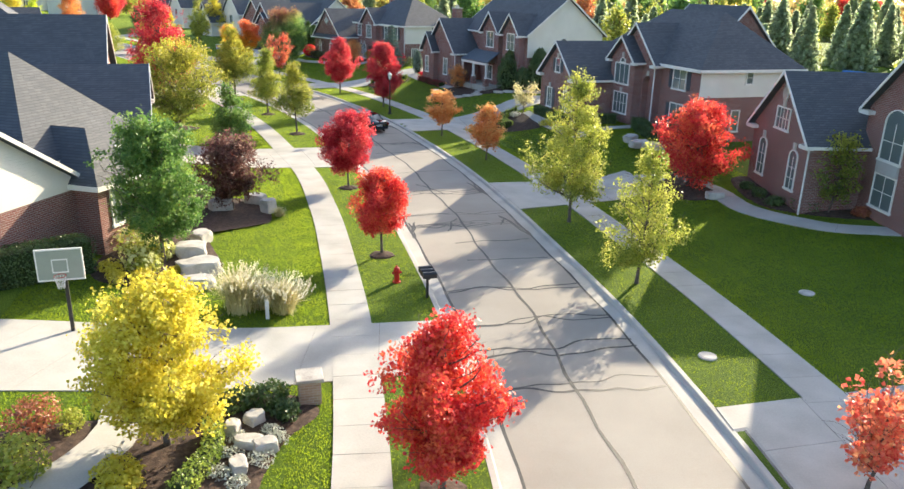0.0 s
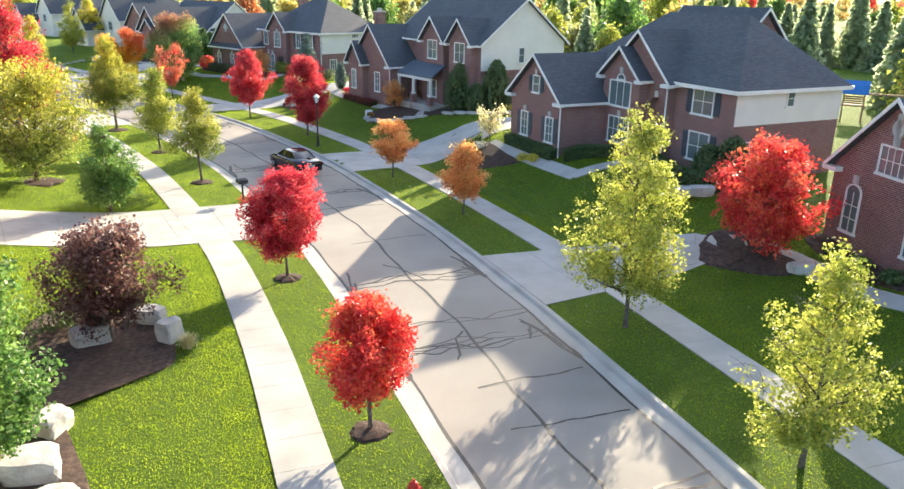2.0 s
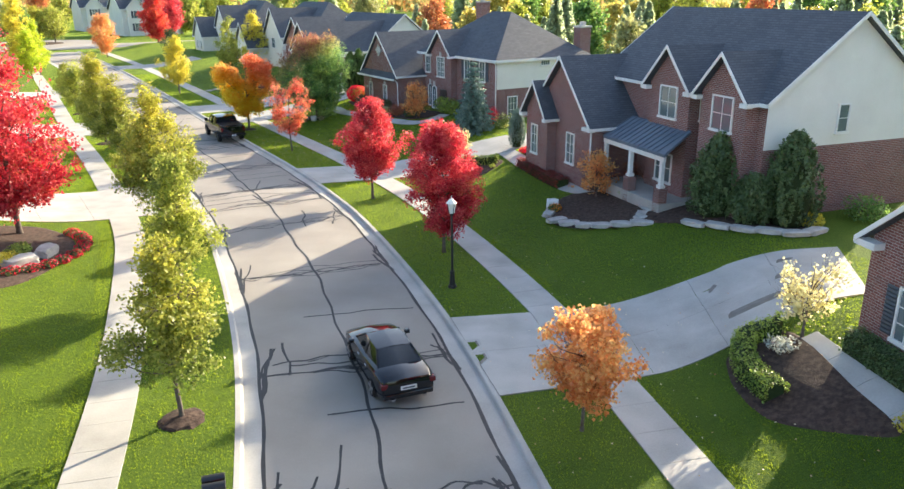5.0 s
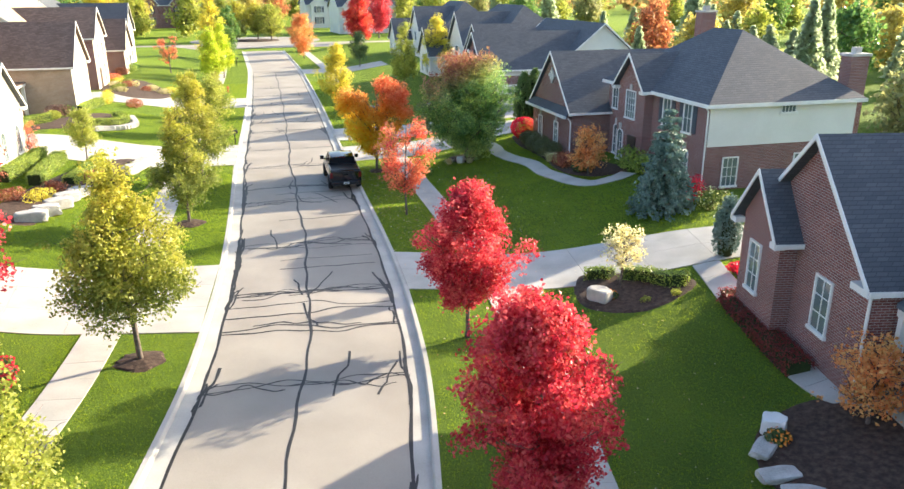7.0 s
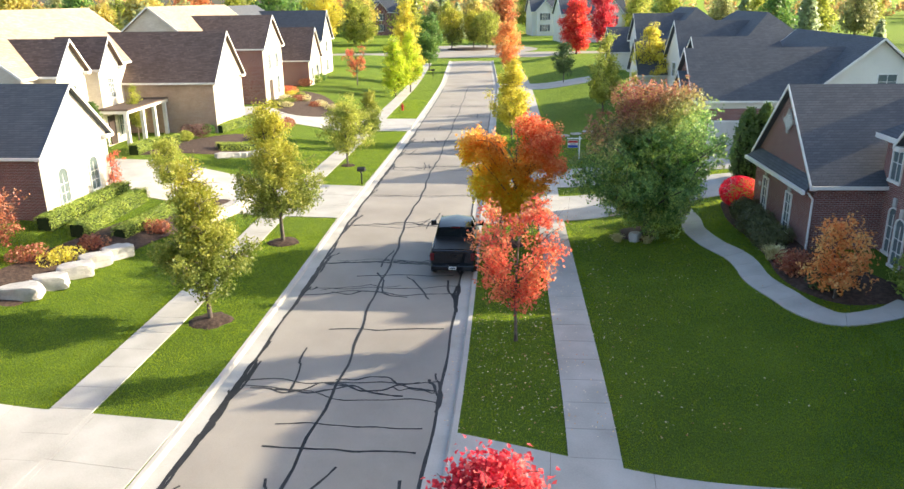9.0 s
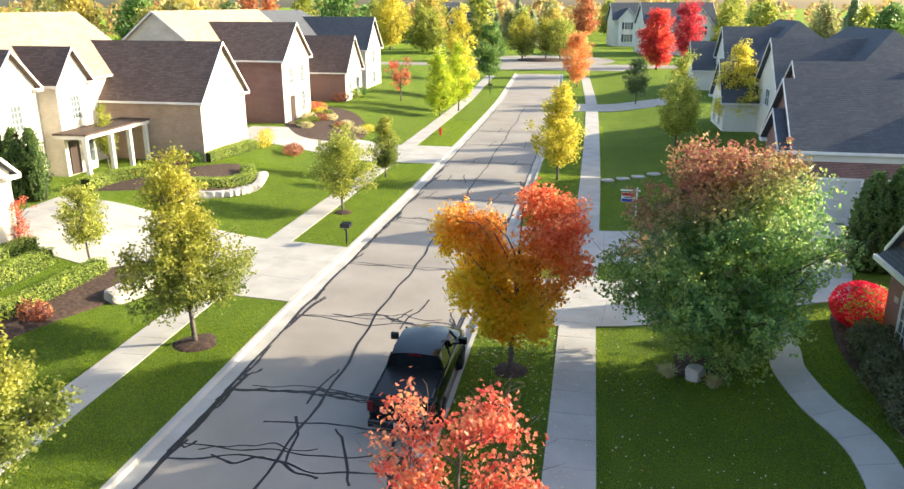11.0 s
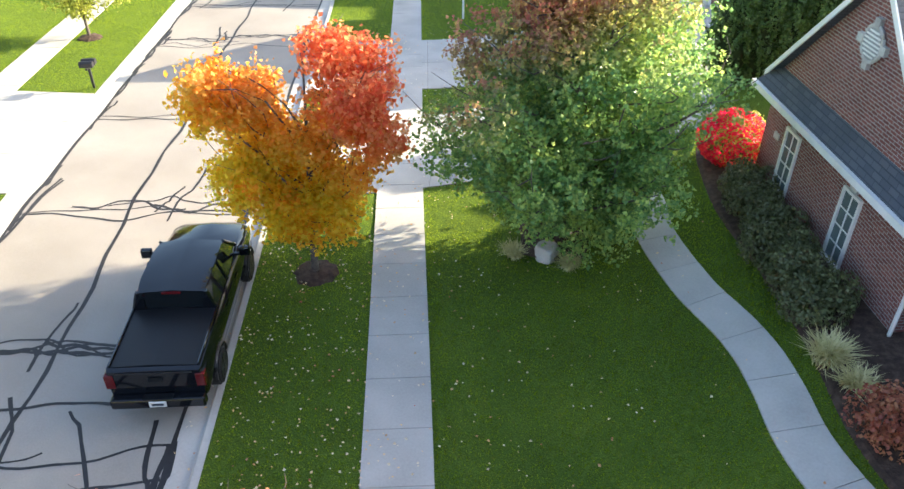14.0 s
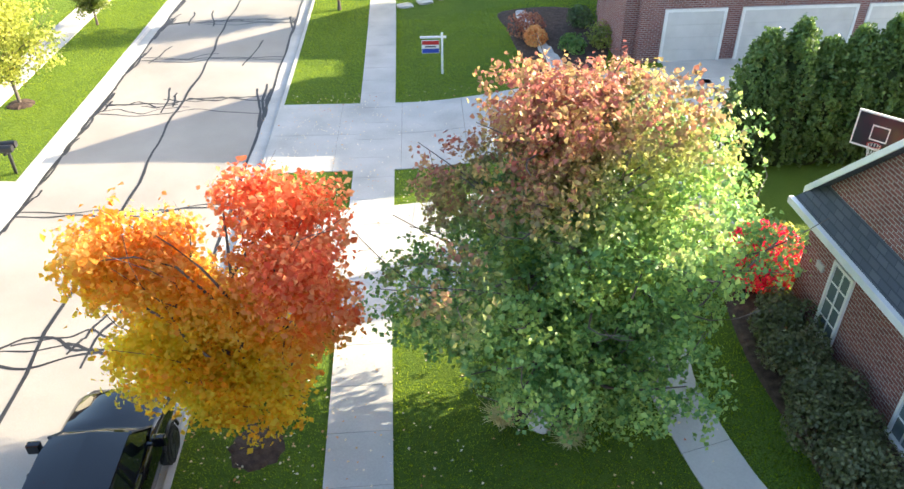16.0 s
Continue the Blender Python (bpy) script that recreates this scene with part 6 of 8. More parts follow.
def flowers(x, y, H, R, green, petal, label, seed=0, n=260, size=0.09, name="flowering_plant", leaf=0.09, leaves=500):
    root = shrub(x, y, H, R, green, label, seed, leaves, leaf, category="flowering plant", name=name)
    rnd = np.random.default_rng(seed + 99)
    P, D = crown_points(rnd, n, [(0, 0, H * 0.5, R * 0.9, H * 0.55)], 0.95)
    P[:, 2] = np.abs(P[:, 2])
    part_mesh("blossoms", leaves_mesh("blossoms", P, D, size, petal, rnd, 1.4), root)
    return root


LF_STRAW = leaf_mat("straw_blades", [(0.3, 0.27, 0.12), (0.45, 0.41, 0.2), (0.55, 0.5, 0.3)], trans=0.3)
LF_PLUME = leaf_mat("cream_plumes", [(0.5, 0.44, 0.32), (0.62, 0.56, 0.42), (0.7, 0.65, 0.52)], trans=0.4)
LF_CREAM = leaf_mat("cream_hydrangea", [(0.4, 0.42, 0.15), (0.52, 0.52, 0.22), (0.6, 0.58, 0.3)], trans=0.3)
LF_SILVER = leaf_mat("silver_foliage", [(0.22, 0.24, 0.2), (0.36, 0.38, 0.33), (0.5, 0.5, 0.46)], trans=0.3)
LF_RUST = leaf_mat("rust_leaves", [(0.16, 0.04, 0.03), (0.28, 0.09, 0.05), (0.36, 0.17, 0.08)], trans=0.35)
LF_PALE = leaf_mat("pale_cream_leaves", [(0.42, 0.36, 0.16), (0.55, 0.5, 0.26), (0.62, 0.58, 0.36)])
LF_ORFLOW = leaf_mat("orange_petals", [(0.6, 0.15, 0.02), (0.7, 0.28, 0.03)], trans=0.2)
LF_WHFLOW = leaf_mat("white_petals", [(0.6, 0.58, 0.5), (0.72, 0.7, 0.64)], trans=0.2)

# first garden on the left bank: a mulch bed winding round boulders, grasses by the drive
bed("mulch_bed", [(-8.4, 29.2), (-7.3, 30.0), (-6.7, 31.5), (-7.1, 33.0), (-8.4, 34.7), (-9.1, 36.6), (-8.7, 37.9), (-7.3, 38.9), (-7.2, 40.2), (-8.6, 43.0), (-11.1, 43.2), (-12.6, 42.6), (-12.3, 38.5), (-12.0, 33.5), (-11.0, 29.5)], M_MULCH, label="dark mulch bed winding round boulders")
for k, q in enumerate(((-8.5, 33.2, 0.62, 0.5, 0.34, 20), (-7.5, 31.6, 0.8, 0.5, 0.3, 35), (-6.9, 30.1, 0.6, 0.35, 0.22, 15), (-7.7, 41.2, 0.4, 0.3, 0.4, 70), (-8.9, 42.6, 0.6, 0.35, 0.3, 0), (-10.1, 40.6, 0.55, 0.4, 0.35, 40), (-8.9, 35.2, 0.5, 0.35, 0.3, 80))):
    boulder(*q, seed=k)
grass_clump(-4.6, 28.3, 1.75, 1.15, LF_STRAW, "tall cream-plumed ornamental grass beside the driveway", 1, 900, LF_PLUME)
grass_clump(-3.0, 28.6, 1.35, 1.0, LF_STRAW, "rounded ornamental grass with pale plumes", 2, 800, LF_PLUME)
grass_clump(-3.9, 28.9, 1.3, 0.9, LF_STRAW, "ornamental grass with pale plumes", 3, 600, LF_PLUME)
grass_clump(-6.9, 40.6, 0.6, 0.45, LF_STRAW, "small pale ornamental grass at a bed edge", 4, 250)
for k, (x, y, H, R) in enumerate(((-10.0, 31.6, 1.0, 0.85), (-10.8, 32.6, 1.1, 0.9), (-9.4, 30.6, 0.8, 0.7), (-9.6, 32.4, 0.9, 0.7))):
    flowers(x, y, H, R, LF_YELGR, LF_CREAM, "cream-headed hydrangea bush in a mulch bed", 30 + k, 130, 0.16)
for k, (x, y, H, R) in enumerate(((-9.9, 29.4, 0.55, 0.5), (-9.0, 29.7, 0.6, 0.55), (-8.1, 30.0, 0.55, 0.5), (-8.3, 31.0, 0.4, 0.4), (-10.6, 30.2, 0.5, 0.5), (-9.1, 33.6, 0.5, 0.45))):
    shrub(x, y, H, R, LF_YELLOW, "golden yellow low shrub in the mulch bed", 50 + k, 500, 0.08)
hedge([(-13.9, 27.0), (-12.5, 28.7), (-11.5, 30.2)], 1.3, 1.35, LF_SHRUB, "rounded dark hedge before the brick wall", 5)
shrub(-11.4, 41.8, 1.2, 1.0, LF_SHRUB, "dark rounded bush below the plum tree", 61, 900)
shrub(-12.2, 39.6, 1.3, 1.1, LF_GREEN, "green bush in the mulch bed", 62, 900)
shrub(-12.0, 36.4, 1.2, 1.0, LF_GREEN, "green bush in the mulch bed", 63, 900)

# garden this side of the first driveway
bed("mulch_bed", [(-8.8, 16.5), (-7.6, 19.0), (-5.0, 20.6), (-2.9, 22.3), (-1.0, 22.7), (0.1, 21.9), (-0.4, 20.4), (-0.5, 18.6), (-0.3, 15.0), (-5.0, 14.5)], M_MULCH, label="dark front-garden mulch bed with stones")
drape_path("garden_path", [(-5.4, 21.6), (-4.7, 19.6), (-5.0, 17.4), (-6.0, 15.0)], 1.25, M_CONC, 0.16, "curved beige concrete garden path")
hedge([(-2.4, 20.3), (-2.0, 19.2), (-2.1, 17.5)], 0.45, 0.55, LF_HEDGE, "low clipped box hedge beside the path", 6)
shrub(-6.7, 19.3, 1.0, 0.85, LF_RUST, "dwarf red maple with weeping leaves", 70, 900, 0.07)
shrub(-5.9, 19.6, 0.65, 0.45, LF_YELGR, "small lime-green shrub in mulch", 71, 500, 0.06)
shrub(-6.1, 17.2, 1.25, 1.0, LF_YELGR, "bright yellow-green rounded shrub", 72, 1600, 0.09)
shrub(-3.6, 17.6, 0.8, 0.8, LF_YELLOW, "pale golden spreading shrub", 73, 1100, 0.09)
for k, (x, y, H, R) in enumerate(((-2.2, 21.7, 0.7, 0.7), (-1.4, 22.0, 0.75, 0.7), (-2.9, 21.4, 0.6, 0.6), (-0.7, 21.4, 0.6, 0.5))):
    shrub(x, y, H, R, LF_SHRUB, "dark green low shrub beside the pillar", 74 + k, 700)
for k, (x, y) in enumerate(((-1.7, 20.2), (-1.0, 20.5), (-0.8, 19.3), (-1.5, 18.6), (-0.9, 18.2), (-0.6, 20.3), (-1.6, 19.4))):
    shrub(x, y, 0.32, 0.35, LF_SILVER, "low silver-leaved plant among stones", 80 + k, 320, 0.05)
for k, (x, y, a, b_, c_) in enumerate(((-1.3, 19.9, 0.35, 0.22, 0.16), (-0.8, 19.8, 0.3, 0.2, 0.18), (-1.5, 21.0, 0.25, 0.2, 0.2), (-1.9, 20.4, 0.2, 0.18, 0.22), (-1.2, 18.9, 0.3, 0.2, 0.15))):
    boulder(x, y, a, b_, c_, 30 * k, 20 + k, label="small pale stone among silver plants")


def brick_pillar(x, y, ang):
    root = new("driveway_pillar")
    root.matrix_basis = pose(x, y, land(x, y), 0, 0, ang)
    tagged(root, "short brick pillar with pale stone cap", "pillar")
    part("shaft", boxes((-0.32, 0.32, -0.32, 0.32, -0.1, 0.75)), M_BRICK_TAN, root)
    part("cap", bevelled(boxes((-0.4, 0.4, -0.4, 0.4, 0.75, 0.86)), 0.025), M_STONE, root, "pale stone cap")


brick_pillar(-0.35, 22.5, 20)

# first house on the right: bed under the orange maple, walk and border
bed("mulch_bed", [(13.4, 48.6), (14.2, 47.4), (16.0, 46.2), (17.4, 46.6), (17.0, 48.2), (16.4, 50.6), (14.6, 51.0)], M_MULCH, label="mulch bed under the orange maple")
drape_path("front_walk", [(12.5, 50.9), (15.9, 49.4), (17.2, 47.6), (18.2, 44.2), (20.3, 41.5), (22.1, 40.3), (26.0, 39.4)], 1.25, M_CONC, 0.04, "curving concrete walk to the brick house")
bed("mulch_bed", [(18.6, 49.5), (18.5, 46.8), (19.2, 44.4), (20.8, 42.8), (23.0, 41.8), (27, 41.0), (27, 44), (20.5, 46), (20.0, 49.6)], M_MULCH, label="dark mulch border along the brick wall")
for k, (x, y, H, R) in enumerate(((18.9, 47.6, 0.5, 0.5), (19.3, 46.0, 0.6, 0.6), (19.8, 44.6, 0.6, 0.6), (20.9, 43.4, 0.8, 0.8), (24.6, 41.9, 0.7, 0.7), (23.3, 42.2, 0.6, 0.6))):
    shrub(x, y, H, R, LF_SHRUB if k < 4 else LF_RUST, "dark low shrub along the house wall" if k < 4 else "dark red low shrub along the house wall", 90 + k, 600)
tree(21.9, 42.9, 4.3, 1.4, 0.7, LF_OLIVE, "small olive-leaved tree against the brick corner", 2600, 0.12, "round", seed=301, trunk=0.05)
boulder(16.9, 46.4, 0.5, 0.3, 0.2, 10, 40, label="flat pale stone at the bed's edge")
tree(14.5, 20.0, 3.6, 1.5, 0.8, LF_SALMON, "pinkish red-leaved small tree by the driveway", 2600, 0.11, "vase", seed=302, trunk=0.05, bare=1)

LF_BARB = leaf_mat("barberry_leaves", [(0.09, 0.015, 0.02), (0.17, 0.03, 0.03), (0.26, 0.05, 0.04)])
# second house on the right
drape_path("front_walk", [(5.9, 69.9), (6.8, 67.7), (7.9, 65.3), (10.2, 60.3)], 0.95, M_CONC, 0.045, "straight concrete walk along the brick garage")
drape_path("front_walk", [(10.0, 60.5), (12.2, 60.7), (14.1, 61.6), (15.3, 62.7)], 0.95, M_CONC, 0.05, "concrete walk to the arched entry")
hedge([(7.05, 68.95), (8.2, 66.3), (9.35, 63.7)], 0.7, 0.65, LF_SHRUB, "low dark hedge before the brick garage", 7)
hedge([(9.9, 63.1), (11.6, 62.9), (13.0, 62.9)], 0.9, 0.7, LF_SHRUB, "low dark hedge under the front window", 8)
hedge([(14.5, 61.4), (14.7, 59.0), (15.3, 57.1), (16.7, 55.4)], 1.0, 0.75, LF_SHRUB, "curving dark hedge beside the entry", 9)
bed("mulch_bed", [(4.1, 70.8), (3.6, 68.9), (4.4, 66.6), (6.1, 65.5), (7.4, 65.1), (6.8, 67.1), (5.7, 70.3)], M_MULCH, label="dark round mulch bed on the front lawn")
hedge([(5.3, 70.5), (4.3, 70.3), (4.1, 68.9), (4.7, 67.3)], 0.7, 0.6, LF_HEDGE, "curved clipped hedge round a bed", 10)
tree(5.9, 70.0, 2.9, 1.3, 0.8, LF_PALE, "thin straw-coloured ornamental tree in a bed", 1300, 0.1, "vase", seed=303, trunk=0.04, bare=1)
for k, (x, y) in enumerate(((7.6, 65.1), (8.2, 64.4), (5.2, 69.5))):
    shrub(x, y, 0.55, 0.5, LF_YELLOW if k < 2 else LF_SILVER, "golden low plant at the bed's tip", 110 + k, 450, 0.07)
for k, (x, y, a) in enumerate(((13.4, 56.8, 60), (13.8, 55.4, 30), (14.6, 54.9, 10), (15.6, 54.9, 0))):
    boulder(x, y, 0.65, 0.35, 0.25, a, 50 + k, label="flat grey ledge stone edging a bed")
for k, (x, y, H, R) in enumerate(((17.9, 56.9, 2.6, 1.2), (16.8, 57.4, 2.0, 1.0), (18.8, 55.8, 1.4, 1.0))):
    arborvitae(x, y, H, R * 0.75, LF_CONIF, "dark evergreen shrub against the brick wall", 120 + k, 5000, 0.1)

# third house on the right: stone-edged bed, evergreens, curving walk
bed("mulch_bed", [(-3.9, 86.9), (-3.6, 84.6), (-1.9, 83.2), (0.1, 82.6), (2.2, 82.2), (4.8, 80.2), (7.5, 79.3), (8.8, 80.4), (6.5, 82.4), (2.8, 85.4), (-1.8, 88.4)], M_MULCH, label="stone-edged mulch bed before the porch")
for k, (x, y, a) in enumerate(((-3.7, 85.6, 80), (-3.2, 84.5, 40), (-2.5, 83.9, 20), (-1.6, 83.3, 10), (-0.8, 83.0, 5), (0.2, 82.7, 0), (1.1, 82.5, 0), (3.4, 81.2, -30), (4.4, 80.5, -30), (5.4, 79.9, -20), (6.4, 79.5, -10), (7.4, 79.3, 10), (8.3, 79.8, 40))):
    boulder(x, y, 0.55, 0.26, 0.11, a, 60 + k, label="long pale ledge stone edging the bed")
for k in range(7):
    boulder(0.9 + 0.18 * k * (1 if k % 2 else 0.6), 82.7 + 0.52 * k, 0.33, 0.25, 0.09, 40 * k, 80 + k, name="stepping_stone", label="flat pale stepping stone through mulch", sink=0.3)
boulder(-3.6, 86.5, 0.32, 0.3, 0.28, 0, 95, label="round white stone at the bed's end", material=M_WHITE)
flowers(-3.4, 86.0, 0.45, 0.35, LF_SHRUB, LF_ORFLOW, "orange chrysanthemums beside white stone", 130, 120, 0.07)
drape_path("front_walk", [(-7.9, 98.0), (-5.2, 93.1), (-2.9, 89.5), (-1.2, 88.2), (1.4, 87.6), (2.4, 86.2)], 1.15, M_CONC, 0.045, "straight concrete walk beside the garage")
bed("mulch_bed", [(-6.9, 98.0), (-4.6, 93.4), (-2.6, 90.4), (0.0, 89.2), (2.5, 87.4), (3.8, 87.2), (0, 91.5), (-4.6, 96.4)], M_MULCH, label="dark red-brown border along the garage wall")
arborvitae(-7.3, 98.9, 2.7, 0.5, LF_SPRUCE, "columnar blue-green juniper at the garage corner", 131, 5000, 0.07)
arborvitae(-2.5, 91.2, 2.2, 0.6, LF_SPRUCE, "blue-green juniper between garage windows", 132, 5000, 0.07)
hedge([(-6.3, 94.6), (-4.8, 92.0), (-3.3, 89.6)], 0.9, 0.5, LF_BARB, "low dark red barberry hedge along the brick wall", 71)
tree(-1.3, 87.2, 2.6, 1.35, 0.4, LF_ORANGE, "bronze-orange small maple in the bed", 2600, 0.09, "round", seed=304, trunk=0.05)
for k, (x, y, H, R, m) in enumerate(((-5.6, 96.4, 0.5, 0.6, LF_CRIMSON), (-4.8, 95.0, 0.5, 0.6, LF_RUST), (-3.9, 93.6, 0.5, 0.6, LF_RUST), (-3.2, 92.4, 0.5, 0.6, LF_RUST), (0.6, 89.4, 1.2, 1.1, LF_RUST), (2.2, 88.2, 1.2, 1.1, LF_RUST), (-0.8, 90.4, 1.0, 0.8, LF_SHRUB), (0.8, 86.6, 0.5, 0.7, LF_HEDGE), (-6.4, 97.4, 0.4, 0.45, LF_CRIMSON))):
    shrub(x, y, H, R, m, "dark red barberry along the brick wall" if m is not LF_SHRUB and m is not LF_HEDGE else "green low shrub before the porch", 140 + k, 800, 0.07)
for k, (x, y, H, R) in enumerate(((4.4, 82.4, 3.9, 1.6), (7.4, 81.0, 4.2, 1.6), (5.8, 81.0, 2.2, 1.2))):
    arborvitae(x, y, H, R * 0.72, LF_CONIF, "dark green evergreen against the house front", 150 + k, 9000, 0.1)
shrub(8.4, 80.9, 0.7, 0.6, LF_YELLOW, "yellow hosta at the bed's end", 155, 500, 0.12)
shrub(11.2, 82.6, 1.2, 1.2, LF_GREEN, "green bush beside the side wall", 156, 900)

# island bed by the third driveway
bed("mulch_bed", [(-13.2, 96.6), (-12.6, 94.6), (-11.4, 93.4), (-9.4, 93.5), (-8.2, 94.9), (-7.9, 96.2), (-9.2, 97.0), (-11.4, 97.0)], M_MULCH, label="dark mulch island bed beside the driveway")
tree(-10.9, 95.4, 2.9, 1.15, 1.25, LF_PALE, "cream-leaved standard tree in an island bed", 1800, 0.08, "round", seed=305, trunk=0.045)
hedge([(-12.7, 96.3), (-12.1, 96.5), (-11.6, 96.4)], 0.6, 0.5, LF_HEDGE, "small clipped golden hedge", 11, 700, 0.06)
hedge([(-11.0, 96.5), (-10.0, 96.3), (-9.0, 95.9), (-8.3, 96.0)], 0.7, 0.55, LF_HEDGE, "clipped golden hedge round the island bed", 12, 700, 0.06)
boulder(-11.4, 94.3, 0.5, 0.3, 0.3, -20, 99, label="pale boulder with orange flowers")
flowers(-11.0, 94.5, 0.4, 0.3, LF_SHRUB, LF_ORFLOW, "orange chrysanthemums beside a boulder", 160, 110, 0.06)
shrub(-9.5, 94.3, 0.3, 0.25, LF_YELGR, "small lime plant in mulch", 161, 160, 0.06)
shrub(-8.4, 95.0, 0.3, 0.25, LF_YELGR, "small lime plant in mulch", 162, 160, 0.06)

# fourth house: curving walk, evergreen shrubs, burning bush
drape_path("front_walk", [(-31.0, 121.4), (-28.4, 118.7), (-27.3, 117.25), (-25.45, 115.65), (-24.05, 114.75), (-23.15, 114.05), (-22.35, 113.2), (-21.65, 112.35), (-20.8, 111.6), (-19.8, 110.9), (-18.6, 110.0), (-17.1, 109.5), (-16.0, 110.6), (-15.6, 112.0)], 1.05, M_CONC, 0.045, "curving concrete walk along the front lawn")
bed("mulch_bed", [(-28.4, 122.4), (-26.7, 119.4), (-24.3, 116.9), (-22.4, 114.8), (-20.7, 112.6), (-18.8, 111.2), (-17.0, 111.0), (-15.8, 113.0), (-19.5, 115.5), (-24.0, 119.6)], M_MULCH, label="dark mulch border along the brick house")
for k, (x, y, H, R) in enumerate(((-26.3, 120.2, 0.9, 0.8), (-25.4, 119.2, 1.0, 0.85), (-24.7, 118.3, 1.05, 0.9), (-24.0, 117.4, 1.05, 0.9), (-23.3, 116.6, 1.1, 0.95), (-22.6, 115.8, 1.0, 0.9))):
    shrub(x, y, H, R, LF_YEW, "dark spreading yew along the brick wall", 170 + k, 3800, 0.065)
flowers(-27.3, 121.9, 1.5, 1.15, LF_YELGR, LF_CRIMSON, "burning bush, scarlet above and green below", 180, 3600, 0.075, name="burning_bush", leaves=1800)
flowers(-27.2, 121.9, 0.6, 0.6, LF_SHRUB, LF_WHFLOW, "low bush with small white flowers", 181, 60, 0.05)
grass_clump(-21.9, 114.5, 0.75, 0.7, LF_STRAW, "drooping straw-green daylily clump", 182, 420)
grass_clump(-21.2, 114.0, 0.6, 0.6, LF_STRAW, "withered daylily clump", 183, 300)
shrub(-20.2, 113.0, 1.1, 1.0, LF_RUST, "dark purple-red barberry bush", 184, 1900, 0.07)
shrub(-18.9, 112.2, 0.9, 0.8, LF_SHRUB, "dark green bush by the front walk", 185, 1000, 0.08)
tree(-18.0, 111.2, 3.2, 1.5, 0.5, LF_ORANGE, "rounded bronze-orange shrub tree by the walk", 3600, 0.1, "round", seed=306, trunk=0.05)
for k, (x, y, H, R, m) in enumerate(((-15.9, 113.6, 1.4, 1.2, LF_HEDGE), (-14.9, 112.4, 1.3, 1.1, LF_HEDGE), (-13.6, 111.6, 0.9, 0.9, LF_SHRUB))):
    shrub(x, y, H, R, m, "yellow-green hydrangea bush by the entry", 190 + k, 900, 0.12)
shrub(-10.6, 106.4, 1.5, 0.9, LF_CRIMSON, "crimson burning bush at the house corner", 195, 1300, 0.08)
flowers(-9.2, 105.7, 1.1, 1.0, LF_OLIVE, LF_CREAM, "dried hydrangea bush at the house corner", 196, 130, 0.1)
boulder(-29.4, 115.0, 0.28, 0.25, 0.24, 0, 97, label="grey boulder under the pear tree")
grass_clump(-30.2, 114.6, 0.5, 0.5, LF_STRAW, "dry daylily clump under the pear tree", 197, 250)
grass_clump(-28.6, 114.9, 0.45, 0.5, LF_STRAW, "dry daylily clump under the pear tree", 198, 250)

# fifth house: arborvitae screen, stepping stones, bed
for k in range(12):
    arborvitae(-30.0 + 0.72 * k, 127.8 + 0.69 * k, 4.4 + 0.35 * math.sin(k * 2.1), 0.85, LF_THUJA, "tall arborvitae in a dense evergreen screen", 200 + k)
bed("mulch_bed", [(-47.0, 137.8), (-44.8, 135.4), (-42.4, 133.0), (-39.6, 131.2), (-38.0, 131.6), (-39.0, 135.0), (-43.0, 139.0)], M_MULCH, label="dark mulch bed beside stepping stones")
for k in range(11):
    t = k / 10
    boulder(-38.4 - 6.9 * t, 130.8 + 6.5 * t, 0.75, 0.3, 0.07, -48, 110 + k, name="stepping_stone", label="flat pale stepping stone in a garden bed", sink=0.3)
for k, (x, y, H, R, m) in enumerate(((-43.6, 134.8, 1.3, 1.0, LF_RUST), (-42.4, 134.0, 1.0, 0.8, LF_ORANGE), (-40.2, 133.9, 0.9, 0.7, LF_GREEN), (-41.6, 136.8, 1.1, 0.9, LF_SHRUB), (-39.2, 134.9, 1.2, 1.0, LF_OLIVE))):
    shrub(x, y, H, R, m, "autumn-coloured bush in the stone bed", 220 + k, 900, 0.1)
for k in range(4):
    boulder(-53.0 + 0.55 * k, 136.7 + 1.1 * k, 0.45, 0.35, 0.06, 60, 120 + k, name="stepping_stone", label="flat pale stepping stone in the lawn", sink=0.3)

# left bank gardens
bed("mulch_bed", [(-42.0, 88.6), (-43.2, 90.2), (-45.0, 92.8), (-46.2, 95.0), (-48.0, 98.0), (-49.4, 101.0), (-51.2, 104.2), (-53.4, 104.2), (-52.8, 100.4), (-50.0, 95.2), (-47.0, 90.6), (-44.5, 87.6)], M_MULCH, label="mulch bed edged with white boulders")
for k, (x, y, s) in enumerate(((-42.7, 89.3, 0.8), (-43.3, 90.6, 0.7), (-44.2, 91.9, 0.75), (-45.1, 93.1, 0.7), (-45.8, 94.4, 0.7), (-49.4, 101.2, 0.8), (-50.2, 102.6, 0.75), (-51.0, 103.8, 0.8))):
    boulder(x, y, s, s * 0.55, 0.32, 55 + 10 * k, 130 + k, label="white limestone boulder edging the bed")
hedge([(-50.6, 92.5), (-53.2, 95.6), (-55.8, 98.6)], 0.9, 0.75, LF_HEDGE, "clipped sunlit hedge beside the cream house", 13)
